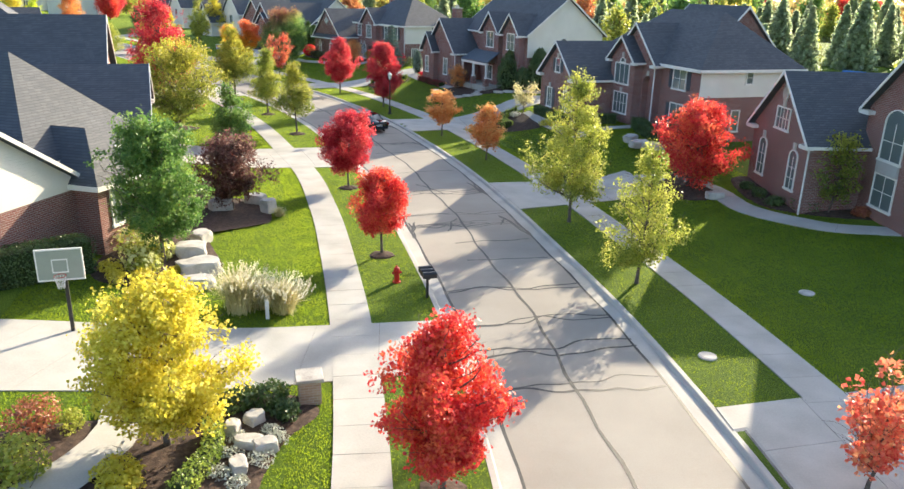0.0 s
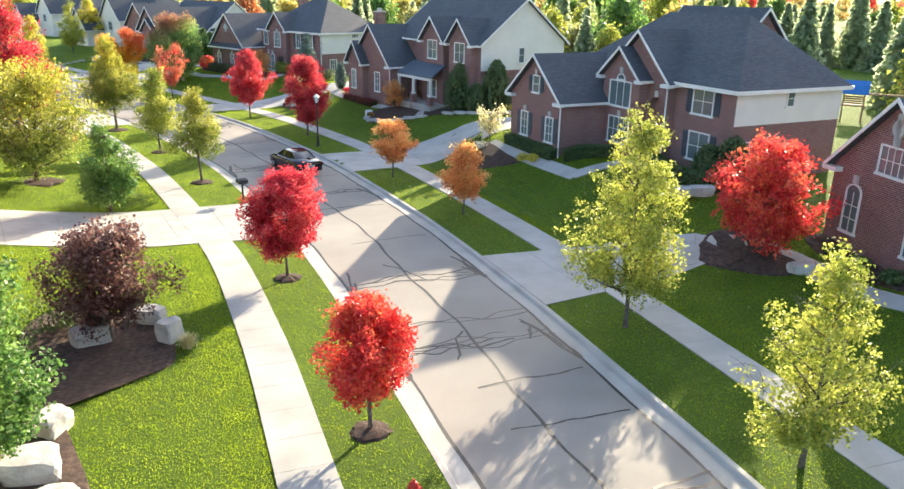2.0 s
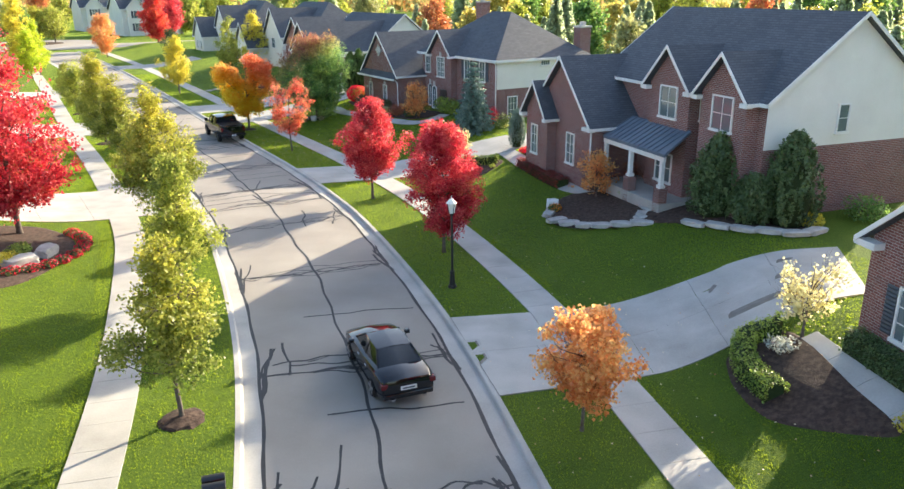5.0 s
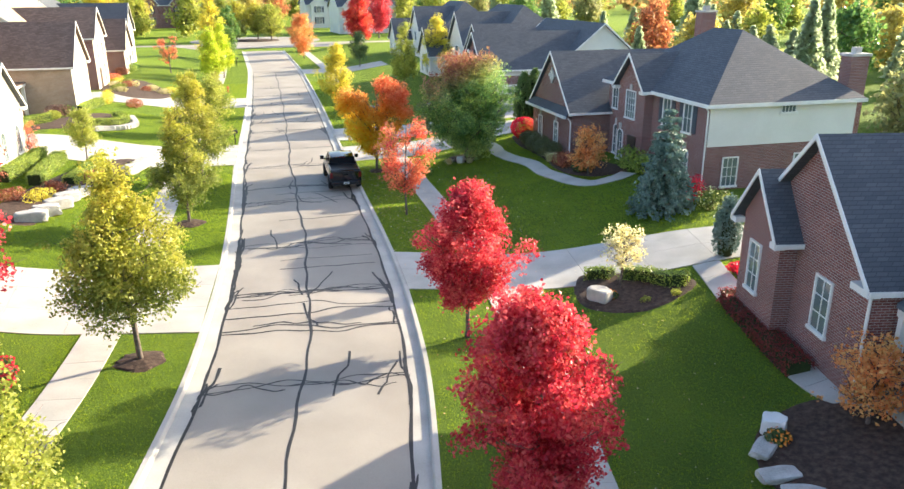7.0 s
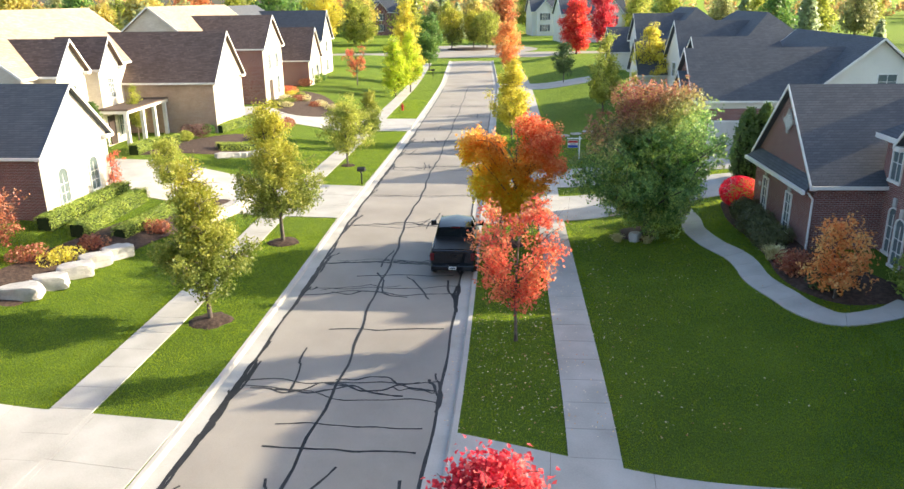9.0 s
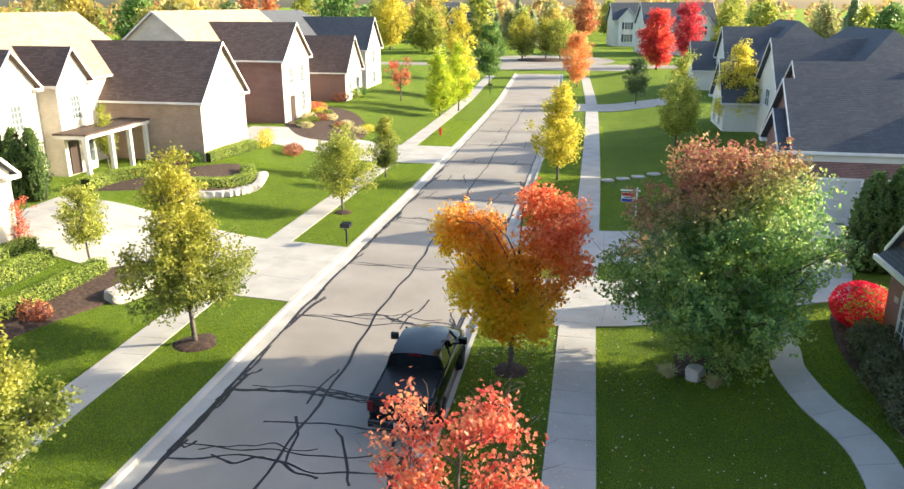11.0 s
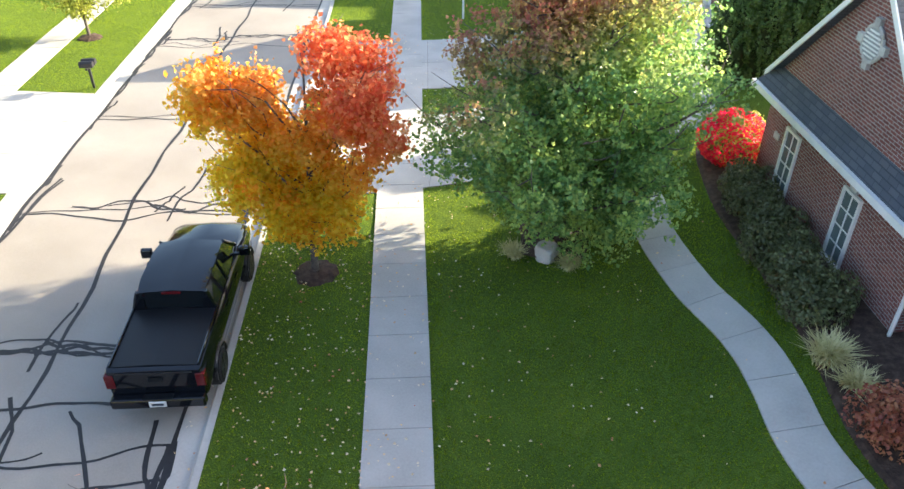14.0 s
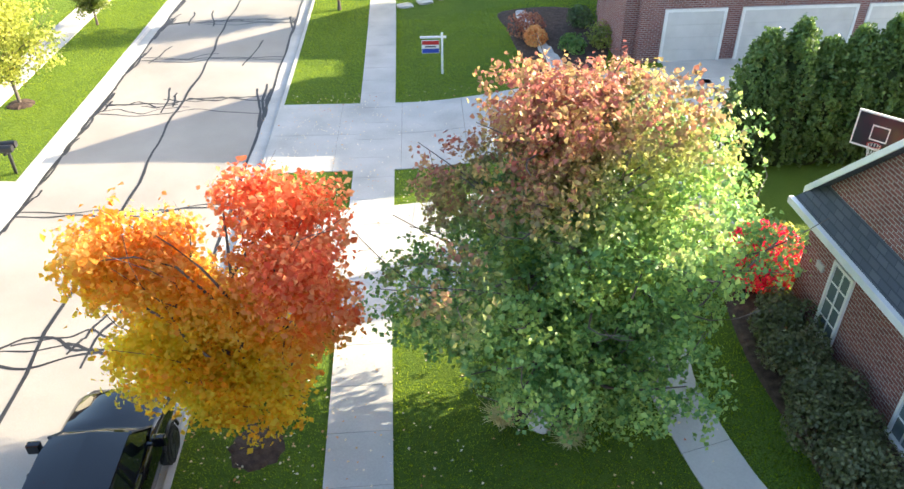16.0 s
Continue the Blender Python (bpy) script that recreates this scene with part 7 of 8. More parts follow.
hedge([(-49.0, 93.6), (-51.6, 96.2), (-54.2, 99.0)], 0.9, 0.75, LF_HEDGE, "clipped sunlit hedge beside the cream house", 14)
hedge([(-48.2, 95.4), (-50.4, 98.2), (-52.8, 101.0)], 0.8, 0.6, LF_HEDGE, "clipped low hedge along the bed", 15)
for k, (x, y, m) in enumerate(((-47.2, 93.6, LF_RUST), (-45.9, 91.8, LF_YELLOW), (-46.6, 90.6, LF_RUST), (-48.6, 97.4, LF_RUST))):
    shrub(x, y, 0.8, 0.8, m, "autumn-tinted low shrub in the boulder bed", 230 + k, 700)
tree(-47.9, 89.4, 3.6, 1.9, 0.7, LF_RUST, "spreading rust-leaved tree at the brick corner", 3000, 0.1, "round", seed=307, trunk=0.06)
tree(-56.6, 98.3, 2.6, 0.9, 0.4, LF_SALMON, "thin red shrub tree against the cream wall", 900, 0.08, "vase", seed=308, trunk=0.04)
bed("mulch_bed", [(-66.8, 103.2), (-64.6, 107.0), (-63.4, 110.4), (-64.6, 113.6), (-67.2, 115.2), (-70.4, 114.6), (-69.8, 110.0), (-68.6, 105.6)], M_MULCH, label="mulch bed inside a stone kerb")
hedge([(-66.6, 103.4), (-68.2, 105.6), (-68.6, 107.8)], 0.9, 0.8, LF_HEDGE, "clipped hedge before the porch", 16)
hedge([(-65.0, 109.6), (-64.9, 111.8), (-66.0, 113.8), (-68.0, 114.6)], 1.0, 0.6, LF_HEDGE, "curved clipped hedge in a stone-edged bed", 17)
hedge([(-71.4, 112.8), (-73.2, 115.4), (-75.0, 118.0)], 0.9, 0.7, LF_HEDGE, "clipped sunlit hedge along the gable wall", 18)
R_, _ = smooth_rows([(-62.9, 108.6), (-62.9, 111.0), (-64.2, 113.6), (-66.8, 115.2)], 0.6)
for k, p in enumerate(R_):
    boulder(float(p[0]), float(p[1]), 0.4, 0.24, 0.2, 90 - 12 * k, 150 + k, label="pale block of the curved bed edge")
for k, (x, y, H, R, m) in enumerate(((-72.8, 120.6, 1.0, 1.3, LF_RUST), (-75.2, 119.2, 1.6, 0.9, LF_YELLOW), (-70.6, 110.4, 1.3, 1.1, LF_PLUM), (-69.4, 108.8, 0.9, 0.8, LF_YELGR), (-72.0, 112.0, 0.9, 0.8, LF_GREEN))):
    shrub(x, y, H, R, m, "rounded rust-red bush on the sunny lawn" if m is LF_RUST else "mixed garden shrub before the pale house", 240 + k, 900, 0.1)
for k in range(3):
    arborvitae(-66.7 + 0.5 * k, 98.9 + 0.85 * k, 4.3, 0.7, LF_THUJA, "dark columnar evergreen beside the porch", 250 + k, 6000)
bed("flower_bed", [(-78.0, 124.0), (-77.0, 128.5), (-82.0, 133.0), (-90.0, 136.0), (-95.0, 134.0), (-90.0, 128.5), (-84.0, 125.0)], M_MULCH, label="broad perennial bed gone to seed")
for k in range(16):
    rr = random.Random(k)
    x, y = -79 - 14 * rr.random(), 125.5 + 8 * rr.random()
    shrub(x, y, 0.5 + 0.4 * rr.random(), 0.9, rr.choice((LF_OLIVE, LF_STRAW, LF_YELLOW, LF_RUST)), "faded perennial clump in the broad bed", 260 + k, 500, 0.11)
for k, (x, y, m) in enumerate(((-94.0, 128.6, LF_CRIMSON), (-91.5, 131.8, LF_SALMON), (-98.0, 139.0, LF_RUST), (-102.0, 144.0, LF_GREEN), (-100.0, 141.5, LF_HEDGE))):
    shrub(x, y, 1.2, 1.3, m, "rounded shrub before a brick house", 280 + k, 800, 0.13)

# round bed under the tall red maple
bed("mulch_bed", [(-25.8, 70.8), (-25.4, 73.0), (-26.2, 76.0), (-27.8, 78.2), (-30.6, 79.2), (-32.6, 77.6), (-31.4, 74.0), (-28.6, 70.6)], M_MULCH, label="round mulch bed edged with red flowers")
for k in range(11):
    t = k / 10
    a = -0.9 + 2.2 * t
    x, y = -29.2 + 3.5 * math.cos(a), 75.0 + 3.9 * math.sin(a)
    flowers(x, y, 0.35, 0.42, LF_SHRUB, LF_CRIMSON, "red bedding flowers edging the mulch bed", 290 + k, 150, 0.07, leaves=160)
for k, (x, y) in enumerate(((-27.6, 73.4), (-28.0, 74.8), (-29.4, 73.0))):
    shrub(x, y, 0.7, 0.7, LF_HEDGE if k else LF_YELLOW, "rounded clipped shrub in the flower bed", 310 + k, 600)
boulder(-26.9, 73.6, 0.7, 0.4, 0.25, 70, 170)
boulder(-27.0, 75.4, 0.6, 0.35, 0.25, 100, 171)


# ---- street furniture ----
def cyl(bm, r0, r1, z0, z1, x=0, y=0, seg=14, rot=None):
    m = Matrix.Translation((x, y, (z0 + z1) / 2))
    if rot is not None:
        m = rot
    bmesh.ops.create_cone(bm, cap_ends=True, segments=seg, radius1=r0, radius2=r1, depth=z1 - z0, matrix=m)
    return bm


M_REDPAINT = plain("red_enamel", (0.5, 0.02, 0.015), 0.35)
M_ICE = plain("frosted_lamp_glass", (0.75, 0.75, 0.7), 0.3)


def hydrant(x, y, s=1.0):
    root = new("fire_hydrant")
    root.matrix_basis = pose(x, y, land(x, y), 0, 0, 30) @ Matrix.Scale(s, 4)
    tagged(root, "red enamelled fire hydrant on the kerb lawn", "fire hydrant", group="hydrants")
    bm = cyl(bmesh.new(), 0.17, 0.17, 0, 0.05)
    cyl(bm, 0.115, 0.11, 0.05, 0.55)
    cyl(bm, 0.14, 0.14, 0.5, 0.55)
    part("barrel", bm, M_REDPAINT, root)
    bm = bmesh.new()
    bmesh.ops.create_uvsphere(bm, u_segments=14, v_segments=8, radius=0.125, matrix=Matrix.Translation((0, 0, 0.57)))
    cyl(bm, 0.03, 0.03, 0.66, 0.75)
    part("bonnet", bm, M_REDPAINT, root)
    for ang, r in ((0, 0.055), (180, 0.055), (90, 0.075)):
        m = Matrix.Rotation(radians(ang), 4, "Z") @ Matrix.Translation((0.14, 0, 0.42)) @ Matrix.Rotation(radians(90), 4, "Y")
        bm = bmesh.new()
        bmesh.ops.create_cone(bm, cap_ends=True, segments=10, radius1=r, radius2=r, depth=0.12, matrix=m)
        part("nozzle", bm, M_REDPAINT, root)


hydrant(0.7, 32.2)
hydrant(-77.6, 139.0, 1.1)


def mailbox(x, y, n=2, ang=0, s=1.0):
    root = new("mailbox")
    root.matrix_basis = pose(x, y, land(x, y), 0, 0, ang) @ Matrix.Scale(s, 4)
    tagged(root, "black metal mailboxes side by side on one post", "mailbox", group="mailboxes")
    part("post", boxes((-0.045, 0.045, -0.045, 0.045, -0.1, 0.98), (-0.04, 0.04, -0.32, 0.32, 0.88, 0.96)), M_BLACK, root)
    for k in range(n):
        yy = (k - (n - 1) / 2) * 0.34
        V, F = [], []
        prof = [(-0.12, 0.0), (0.12, 0.0), (0.12, 0.14)] + [(0.12 * math.cos(a), 0.14 + 0.1 * math.sin(a)) for a in np.linspace(0.3, math.pi - 0.3, 7)] + [(-0.12, 0.14)]
        for xx in (-0.27, 0.27):
            V += [(xx, yy + p, 0.98 + q) for p, q in prof]
        m = len(prof)
        F = [tuple(range(m)), tuple(reversed(range(m, 2 * m)))] + [(i, (i + 1) % m, m + (i + 1) % m, m + i) for i in range(m)]
        b = part_mesh("box", mesh_of("box", V, F, M_BLACK), root)
        part("flag", boxes((0.0, 0.16, yy + 0.125, yy + 0.14, 1.08, 1.14)), M_REDPAINT if k == 0 else M_BLACK, root)
    return root


mailbox(2.15, 30.75, 3, 20)
mailbox(-9.2, 59.6, 2, 30)
mailbox(-51.0, 113.3, 2, 45)
mailbox(-103.0, 166.5, 1, 45, 1.2)


def street_lamp(x, y):
    root = new("street_lamp")
    root.matrix_basis = pose(x, y, land(x, y))
    tagged(root, "black post lamp with frosted lantern", "street lamp")
    bm = cyl(bmesh.new(), 0.2, 0.17, 0, 0.12)
    cyl(bm, 0.13, 0.09, 0.12, 0.7)
    cyl(bm, 0.11, 0.11, 0.7, 0.76)
    part("base", bm, M_BLACK, root)
    bm = cyl(bmesh.new(), 0.055, 0.045, 0.7, 3.3)
    cyl(bm, 0.08, 0.08, 3.25, 3.32)
    part("pole", bm, M_BLACK, root)
    lan = part("lantern", cyl(bmesh.new(), 0.12, 0.2, 3.34, 3.78, seg=8), M_ICE, root, "frosted glass lantern")
    bm = bmesh.new()
    for k in range(4):
        a = math.pi / 2 * k + math.pi / 4
        v = []
        box_into(bm, -0.012, 0.012, -0.012, 0.012, 0, 0.46, Matrix.Translation((0.125 * math.cos(a), 0.125 * math.sin(a), 3.33)) @ Matrix.Rotation(0.18, 4, Vector((-math.sin(a), math.cos(a), 0))))
    part("cage", bm, M_BLACK, lan)
    bm = cyl(bmesh.new(), 0.24, 0.06, 3.78, 3.96, seg=8)
    cyl(bm, 0.025, 0.005, 3.96, 4.1)
    part("hood", bm, M_ICE, lan)
    return root


street_lamp(-6.9, 75.6)


def hoop(x, y, ang, glass):
    root = new("basketball_hoop")
    root.matrix_basis = pose(x, y, land(x, y), 0, 0, ang) @ Matrix.Diagonal((0.78, 0.78, 1.0, 1.0))
    tagged(root, "driveway basketball hoop with framed backboard", "basketball hoop", group="hoops")
    bm = boxes((-0.07, 0.07, -0.07, 0.07, -0.1, 2.6))
    box_into(bm, -0.05, 0.05, -0.62, 0.0, 2.2, 2.3)
    box_into(bm, -0.05, 0.05, -0.62, 0.0, 2.5, 2.6)
    part("post", bm, M_BLACK, root)
    b = part("backboard", boxes((-0.85, 0.85, -0.68, -0.64, 2.05, 3.05)), glass, root)
    bm = boxes((-0.88, 0.88, -0.7, -0.62, 2.02, 2.07), (-0.88, 0.88, -0.7, -0.62, 3.03, 3.08), (-0.88, -0.83, -0.7, -0.62, 2.07, 3.03), (0.83, 0.88, -0.7, -0.62, 2.07, 3.03),
               (-0.3, 0.3, -0.69, -0.68, 2.28, 2.32), (-0.3, 0.3, -0.69, -0.68, 2.7, 2.74), (-0.3, -0.26, -0.69, -0.68, 2.32, 2.7), (0.26, 0.3, -0.69, -0.68, 2.32, 2.7))
    part("border", bm, M_WHITE, b)
    V, F = tube([(0.23 * math.cos(a), -0.95 + 0.23 * math.sin(a), 2.25) for a in np.linspace(0, 2 * math.pi, 17)], [0.012] * 17, 5)
    rim = part_mesh("rim", mesh_of("rim", V, F, M_REDPAINT), root, "red metal rim")
    V, F = [], []
    for i in range(12):
        a0, a1 = 2 * math.pi * i / 12, 2 * math.pi * (i + 1.5) / 12
        p = tube([(0.23 * math.cos(a0), -0.95 + 0.23 * math.sin(a0), 2.25), (0.13 * math.cos(a1), -0.95 + 0.13 * math.sin(a1), 1.85)], [0.008] * 2, 4)
        V, F = joined((V, F), p)
        p = tube([(0.23 * math.cos(a1), -0.95 + 0.23 * math.sin(a1), 2.25), (0.13 * math.cos(a0), -0.95 + 0.13 * math.sin(a0), 1.85)], [0.008] * 2, 4)
        V, F = joined((V, F), p)
    part_mesh("net", mesh_of("net", V, F, M_WHITE), rim)


hoop(-9.0, 24.9, 22, plain("smoky_backboard", (0.35, 0.38, 0.33), 0.1))
hoop(-26.2, 127.4, -5, plain("dark_glass_backboard", (0.03, 0.035, 0.045), 0.1))


def yard_sign(x, y, ang):
    root = new("yard_sign")
    root.matrix_basis = pose(x, y, land(x, y), 0, 0, ang)
    tagged(root, "white post with hanging red, white and blue board", "yard sign")
    part("post", boxes((0.32, 0.42, -0.05, 0.05, -0.1, 1.95), (-0.62, 0.56, -0.045, 0.045, 1.72, 1.8)), M_WHITE, root)
    b = part("board", boxes((-0.55, 0.25, -0.02, 0.02, 1.02, 1.62)), M_WHITE, root)
    part("red_band", boxes((-0.53, 0.23, -0.028, 0.028, 1.42, 1.6)), M_REDPAINT, b)
    part("blue_band", boxes((-0.53, 0.23, -0.028, 0.028, 1.04, 1.24)), plain("blue_paint", (0.02, 0.06, 0.35)), b)
    part("lettering_bar", boxes((-0.4, 0.1, -0.032, 0.032, 1.3, 1.36)), M_SHUT, b)
    for xx in (-0.45, 0.15):
        part("hook", boxes((xx - 0.008, xx + 0.008, -0.008, 0.008, 1.6, 1.73)), M_BLACK, root)


yard_sign(-45.0, 129.8, 42)

part("marker", bevelled(boxes((-0.07, 0.07, -0.07, 0.07, -0.1, 0.75)), 0.02), M_WHITE, None)
mk = bpy.data.objects["marker"]
mk.name = "utility_marker"
mk.matrix_basis = pose(-3.4, 27.9, land(-3.4, 27.9), 0, 0, 20)
tagged(mk, "white plastic utility marker before the grasses", "utility post")
for x, y in ((12.2, 27.0), (17.6, 33.2)):
    bm = cyl(bmesh.new(), 0.32, 0.3, 0, 0.05, seg=20)
    cyl(bm, 0.24, 0.24, 0.05, 0.062, seg=20)
    ob = part("drain_cover", bm, M_STONE, None)
    ob.matrix_basis = pose(x, y, land(x, y) + 0.01)
    tagged(ob, "round grey utility cover in the lawn", "utility cover", group="covers")


# ---- vehicles ----
M_CARPAINT = plain("black_car_paint", (0.004, 0.0045, 0.007), 0.05, 0.0, 0.65)
M_CARGLASS = plain("tinted_car_glass", (0.008, 0.011, 0.013), 0.04, 0.0, 0.5)
M_TYRE = plain("tyre_rubber", (0.02, 0.02, 0.02), 0.9)
M_RIM = plain("alloy_rim", (0.45, 0.45, 0.47), 0.3, 0.9)
M_RIMDARK = plain("dark_alloy_rim", (0.05, 0.05, 0.055), 0.35, 0.6)
M_TAIL = plain("red_tail_lamp", (0.11, 0.005, 0.007), 0.15)
M_HEAD = plain("clear_headlamp", (0.6, 0.62, 0.65), 0.1)
M_VINYL = plain("black_vinyl_cover", (0.007, 0.008, 0.01), 0.42, 0.0, 0.3)
M_CHROME = plain("chrome_trim", (0.7, 0.7, 0.72), 0.15, 1.0)


def loft(sections, cap=True):
    """A skin over mirrored half outlines: rows of (x, [(y, z), ...])."""
    V, F = [], []
    m = len(sections[0][1]) * 2
    for x, half in sections:
        for y, z in half:
            V.append((x, y, z))
        for y, z in reversed(half):
            V.append((x, -y, z))
    for i in range(len(sections) - 1):
        for k in range(m):
            a, b = i * m + k, i * m + (k + 1) % m
            F.append((a, b, b + m, a + m))
    if cap:
        F.append(tuple(reversed(range(m))))
        F.append(tuple(range((len(sections) - 1) * m, len(sections) * m)))
    return V, F


def loft_part(name, sections, material, parent, label="", smooth=True):
    v, f = loft(sections)
    me = mesh_of(name, v, f, material)
    bm = bmesh.new()
    bm.from_mesh(me)
    bmesh.ops.recalc_face_normals(bm, faces=bm.faces)
    bm.to_mesh(me)
    bm.free()
    if smooth:
        for p in me.polygons:
            p.use_smooth = len(p.vertices) == 4
        me.set_sharp_from_angle(angle=radians(38))
    return part_mesh(name, me, parent, label)


def wheel(parent, x, y, r, w, rim_mat):
    s = 1 if y > 0 else -1
    rot = Matrix.Rotation(radians(90), 4, "X")
    bm = bmesh.new()
    bmesh.ops.create_cone(bm, cap_ends=True, segments=28, radius1=r, radius2=r, depth=w, matrix=rot)
    bmesh.ops.bevel(bm, geom=[e for e in bm.edges if abs(e.verts[0].co.y - e.verts[1].co.y) < 1e-4], offset=0.04, segments=2, affect="EDGES")
    t = part("tyre", bm, M_TYRE, parent)
    t.matrix_basis = pose(x, y, r)
    bm = bmesh.new()
    bmesh.ops.create_cone(bm, cap_ends=True, segments=24, radius1=r * 0.66, radius2=r * 0.66, depth=0.02, matrix=Matrix.Translation((0, s * (w / 2 + 0.004), 0)) @ rot)
    part("well", bm, M_BLACK, t)
    bm = bmesh.new()
    for k in range(5):
        m = Matrix.Rotation(2 * math.pi * k / 5, 4, "Y")
        box_into(bm, -0.035, 0.035, s * (w / 2 + 0.012) - 0.012, s * (w / 2 + 0.012) + 0.012, 0.03, r * 0.66, m)
    bmesh.ops.create_cone(bm, cap_ends=True, segments=12, radius1=0.06, radius2=0.06, depth=0.04, matrix=Matrix.Translation((0, s * (w / 2 + 0.012), 0)) @ rot)
    part("rim", bm, rim_mat, t)


def half(w, z0, zb, zt, tw):
    """Half outline of a body: sill, widest, belt and top."""
    return [(0.0, z0), (w * 0.9, z0), (w * 0.985, z0 + 0.12), (w, (z0 + zb) / 2 + 0.05), (w * 0.985, zb - 0.06), (w * 0.95, zb), (tw, zt), (0.0, zt + 0.02)]


def sedan(x, y, ang):
    root = new("sedan_car")
    root.matrix_basis = pose(x, y, 0.03, 0, 0, ang)
    tagged(root, "black four-door sedan driving down the street", "car", group="vehicles")
    S = []
    for xx, w, z0, zb, zt, tw in ((-2.42, 0.72, 0.42, 0.72, 0.78, 0.6), (-2.36, 0.84, 0.3, 0.86, 0.93, 0.68), (-2.1, 0.9, 0.24, 0.94, 1.02, 0.74), (-1.5, 0.92, 0.22, 0.95, 1.04, 0.74), (-0.9, 0.92, 0.2, 0.95, 1.0, 0.74),
                                  (0.6, 0.92, 0.2, 0.93, 0.97, 0.74), (1.1, 0.92, 0.2, 0.9, 0.96, 0.74), (1.7, 0.91, 0.22, 0.84, 0.88, 0.7), (2.15, 0.86, 0.26, 0.74, 0.78, 0.62), (2.36, 0.72, 0.3, 0.62, 0.66, 0.5), (2.43, 0.55, 0.36, 0.5, 0.54, 0.4)):
        S.append((xx, half(w, z0, zb, zt, tw)))
    loft_part("body", S, M_CARPAINT, root)
    G = [(-1.62, [(0, 1.02), (0.72, 1.0), (0.7, 1.02), (0, 1.04)]), (-0.95, [(0, 0.98), (0.76, 0.96), (0.58, 1.38), (0, 1.41)]), (-0.3, [(0, 0.98), (0.78, 0.95), (0.6, 1.42), (0, 1.46)]),
         (0.35, [(0, 0.96), (0.78, 0.93), (0.58, 1.38), (0, 1.42)]), (1.22, [(0, 0.93), (0.72, 0.9), (0.7, 0.93), (0, 0.96)])]
    loft_part("glasshouse", G, M_CARGLASS, root, "tinted glasshouse")
    loft_part("roof_panel", [(-0.95, [(0, 1.39), (0.57, 1.36), (0.57, 1.385), (0, 1.42)]), (-0.3, [(0, 1.44), (0.59, 1.41), (0.59, 1.43), (0, 1.47)]), (0.3, [(0, 1.4), (0.57, 1.37), (0.57, 1.39), (0, 1.43)])], M_CARPAINT, root)
    for sy in (-1, 1):
        for v, f in (tube([(-1.55, sy * 0.71, 1.03), (-0.95, sy * 0.575, 1.39)], [0.035] * 2, 6), tube([(1.18, sy * 0.71, 0.94), (0.32, sy * 0.575, 1.39)], [0.035] * 2, 6), tube([(-0.25, sy * 0.77, 0.97), (-0.28, sy * 0.6, 1.42)], [0.03] * 2, 6),):
            part_mesh("pillar", mesh_of("pillar", v, f, M_CARPAINT), root)
        part("tail_lamp", bevelled(boxes((-2.41, -2.2, sy * 0.78 - 0.13, sy * 0.78 + 0.09, 0.68, 0.86)), 0.03), M_TAIL, root, "red tail lamp")
        part("headlamp", bevelled(boxes((2.1, 2.32, sy * 0.66 - 0.14, sy * 0.66 + 0.12, 0.55, 0.68)), 0.03), M_HEAD, root)
        part("mirror", bevelled(boxes((0.72, 0.9, sy * 1.0 - 0.11, sy * 1.0 + 0.07, 0.92, 1.06)), 0.03), M_CARPAINT, root)
        for xx in (-0.75, 0.15):
            part("door_handle", boxes((xx - 0.1, xx + 0.1, sy * 0.915 - 0.012, sy * 0.915 + 0.018, 0.78, 0.81)), M_CHROME, root)
        for xx in (-1.42, 1.4):
            wheel(root, xx, sy * 0.84, 0.33, 0.2, M_RIM)
    part("number_plate", boxes((-2.445, -2.425, -0.26, 0.26, 0.6, 0.73)), M_WHITE, root)
    part("plate_lettering", boxes((-2.452, -2.444, -0.2, 0.2, 0.64, 0.69)), M_SHUT, root)
    part("bumper", bevelled(boxes((-2.46, -2.3, -0.8, 0.8, 0.34, 0.52)), 0.04), M_CARPAINT, root)
    part("exhaust", boxes((-2.44, -2.3, 0.45, 0.58, 0.26, 0.33), (-2.44, -2.3, -0.58, -0.45, 0.26, 0.33)), M_CHROME, root)


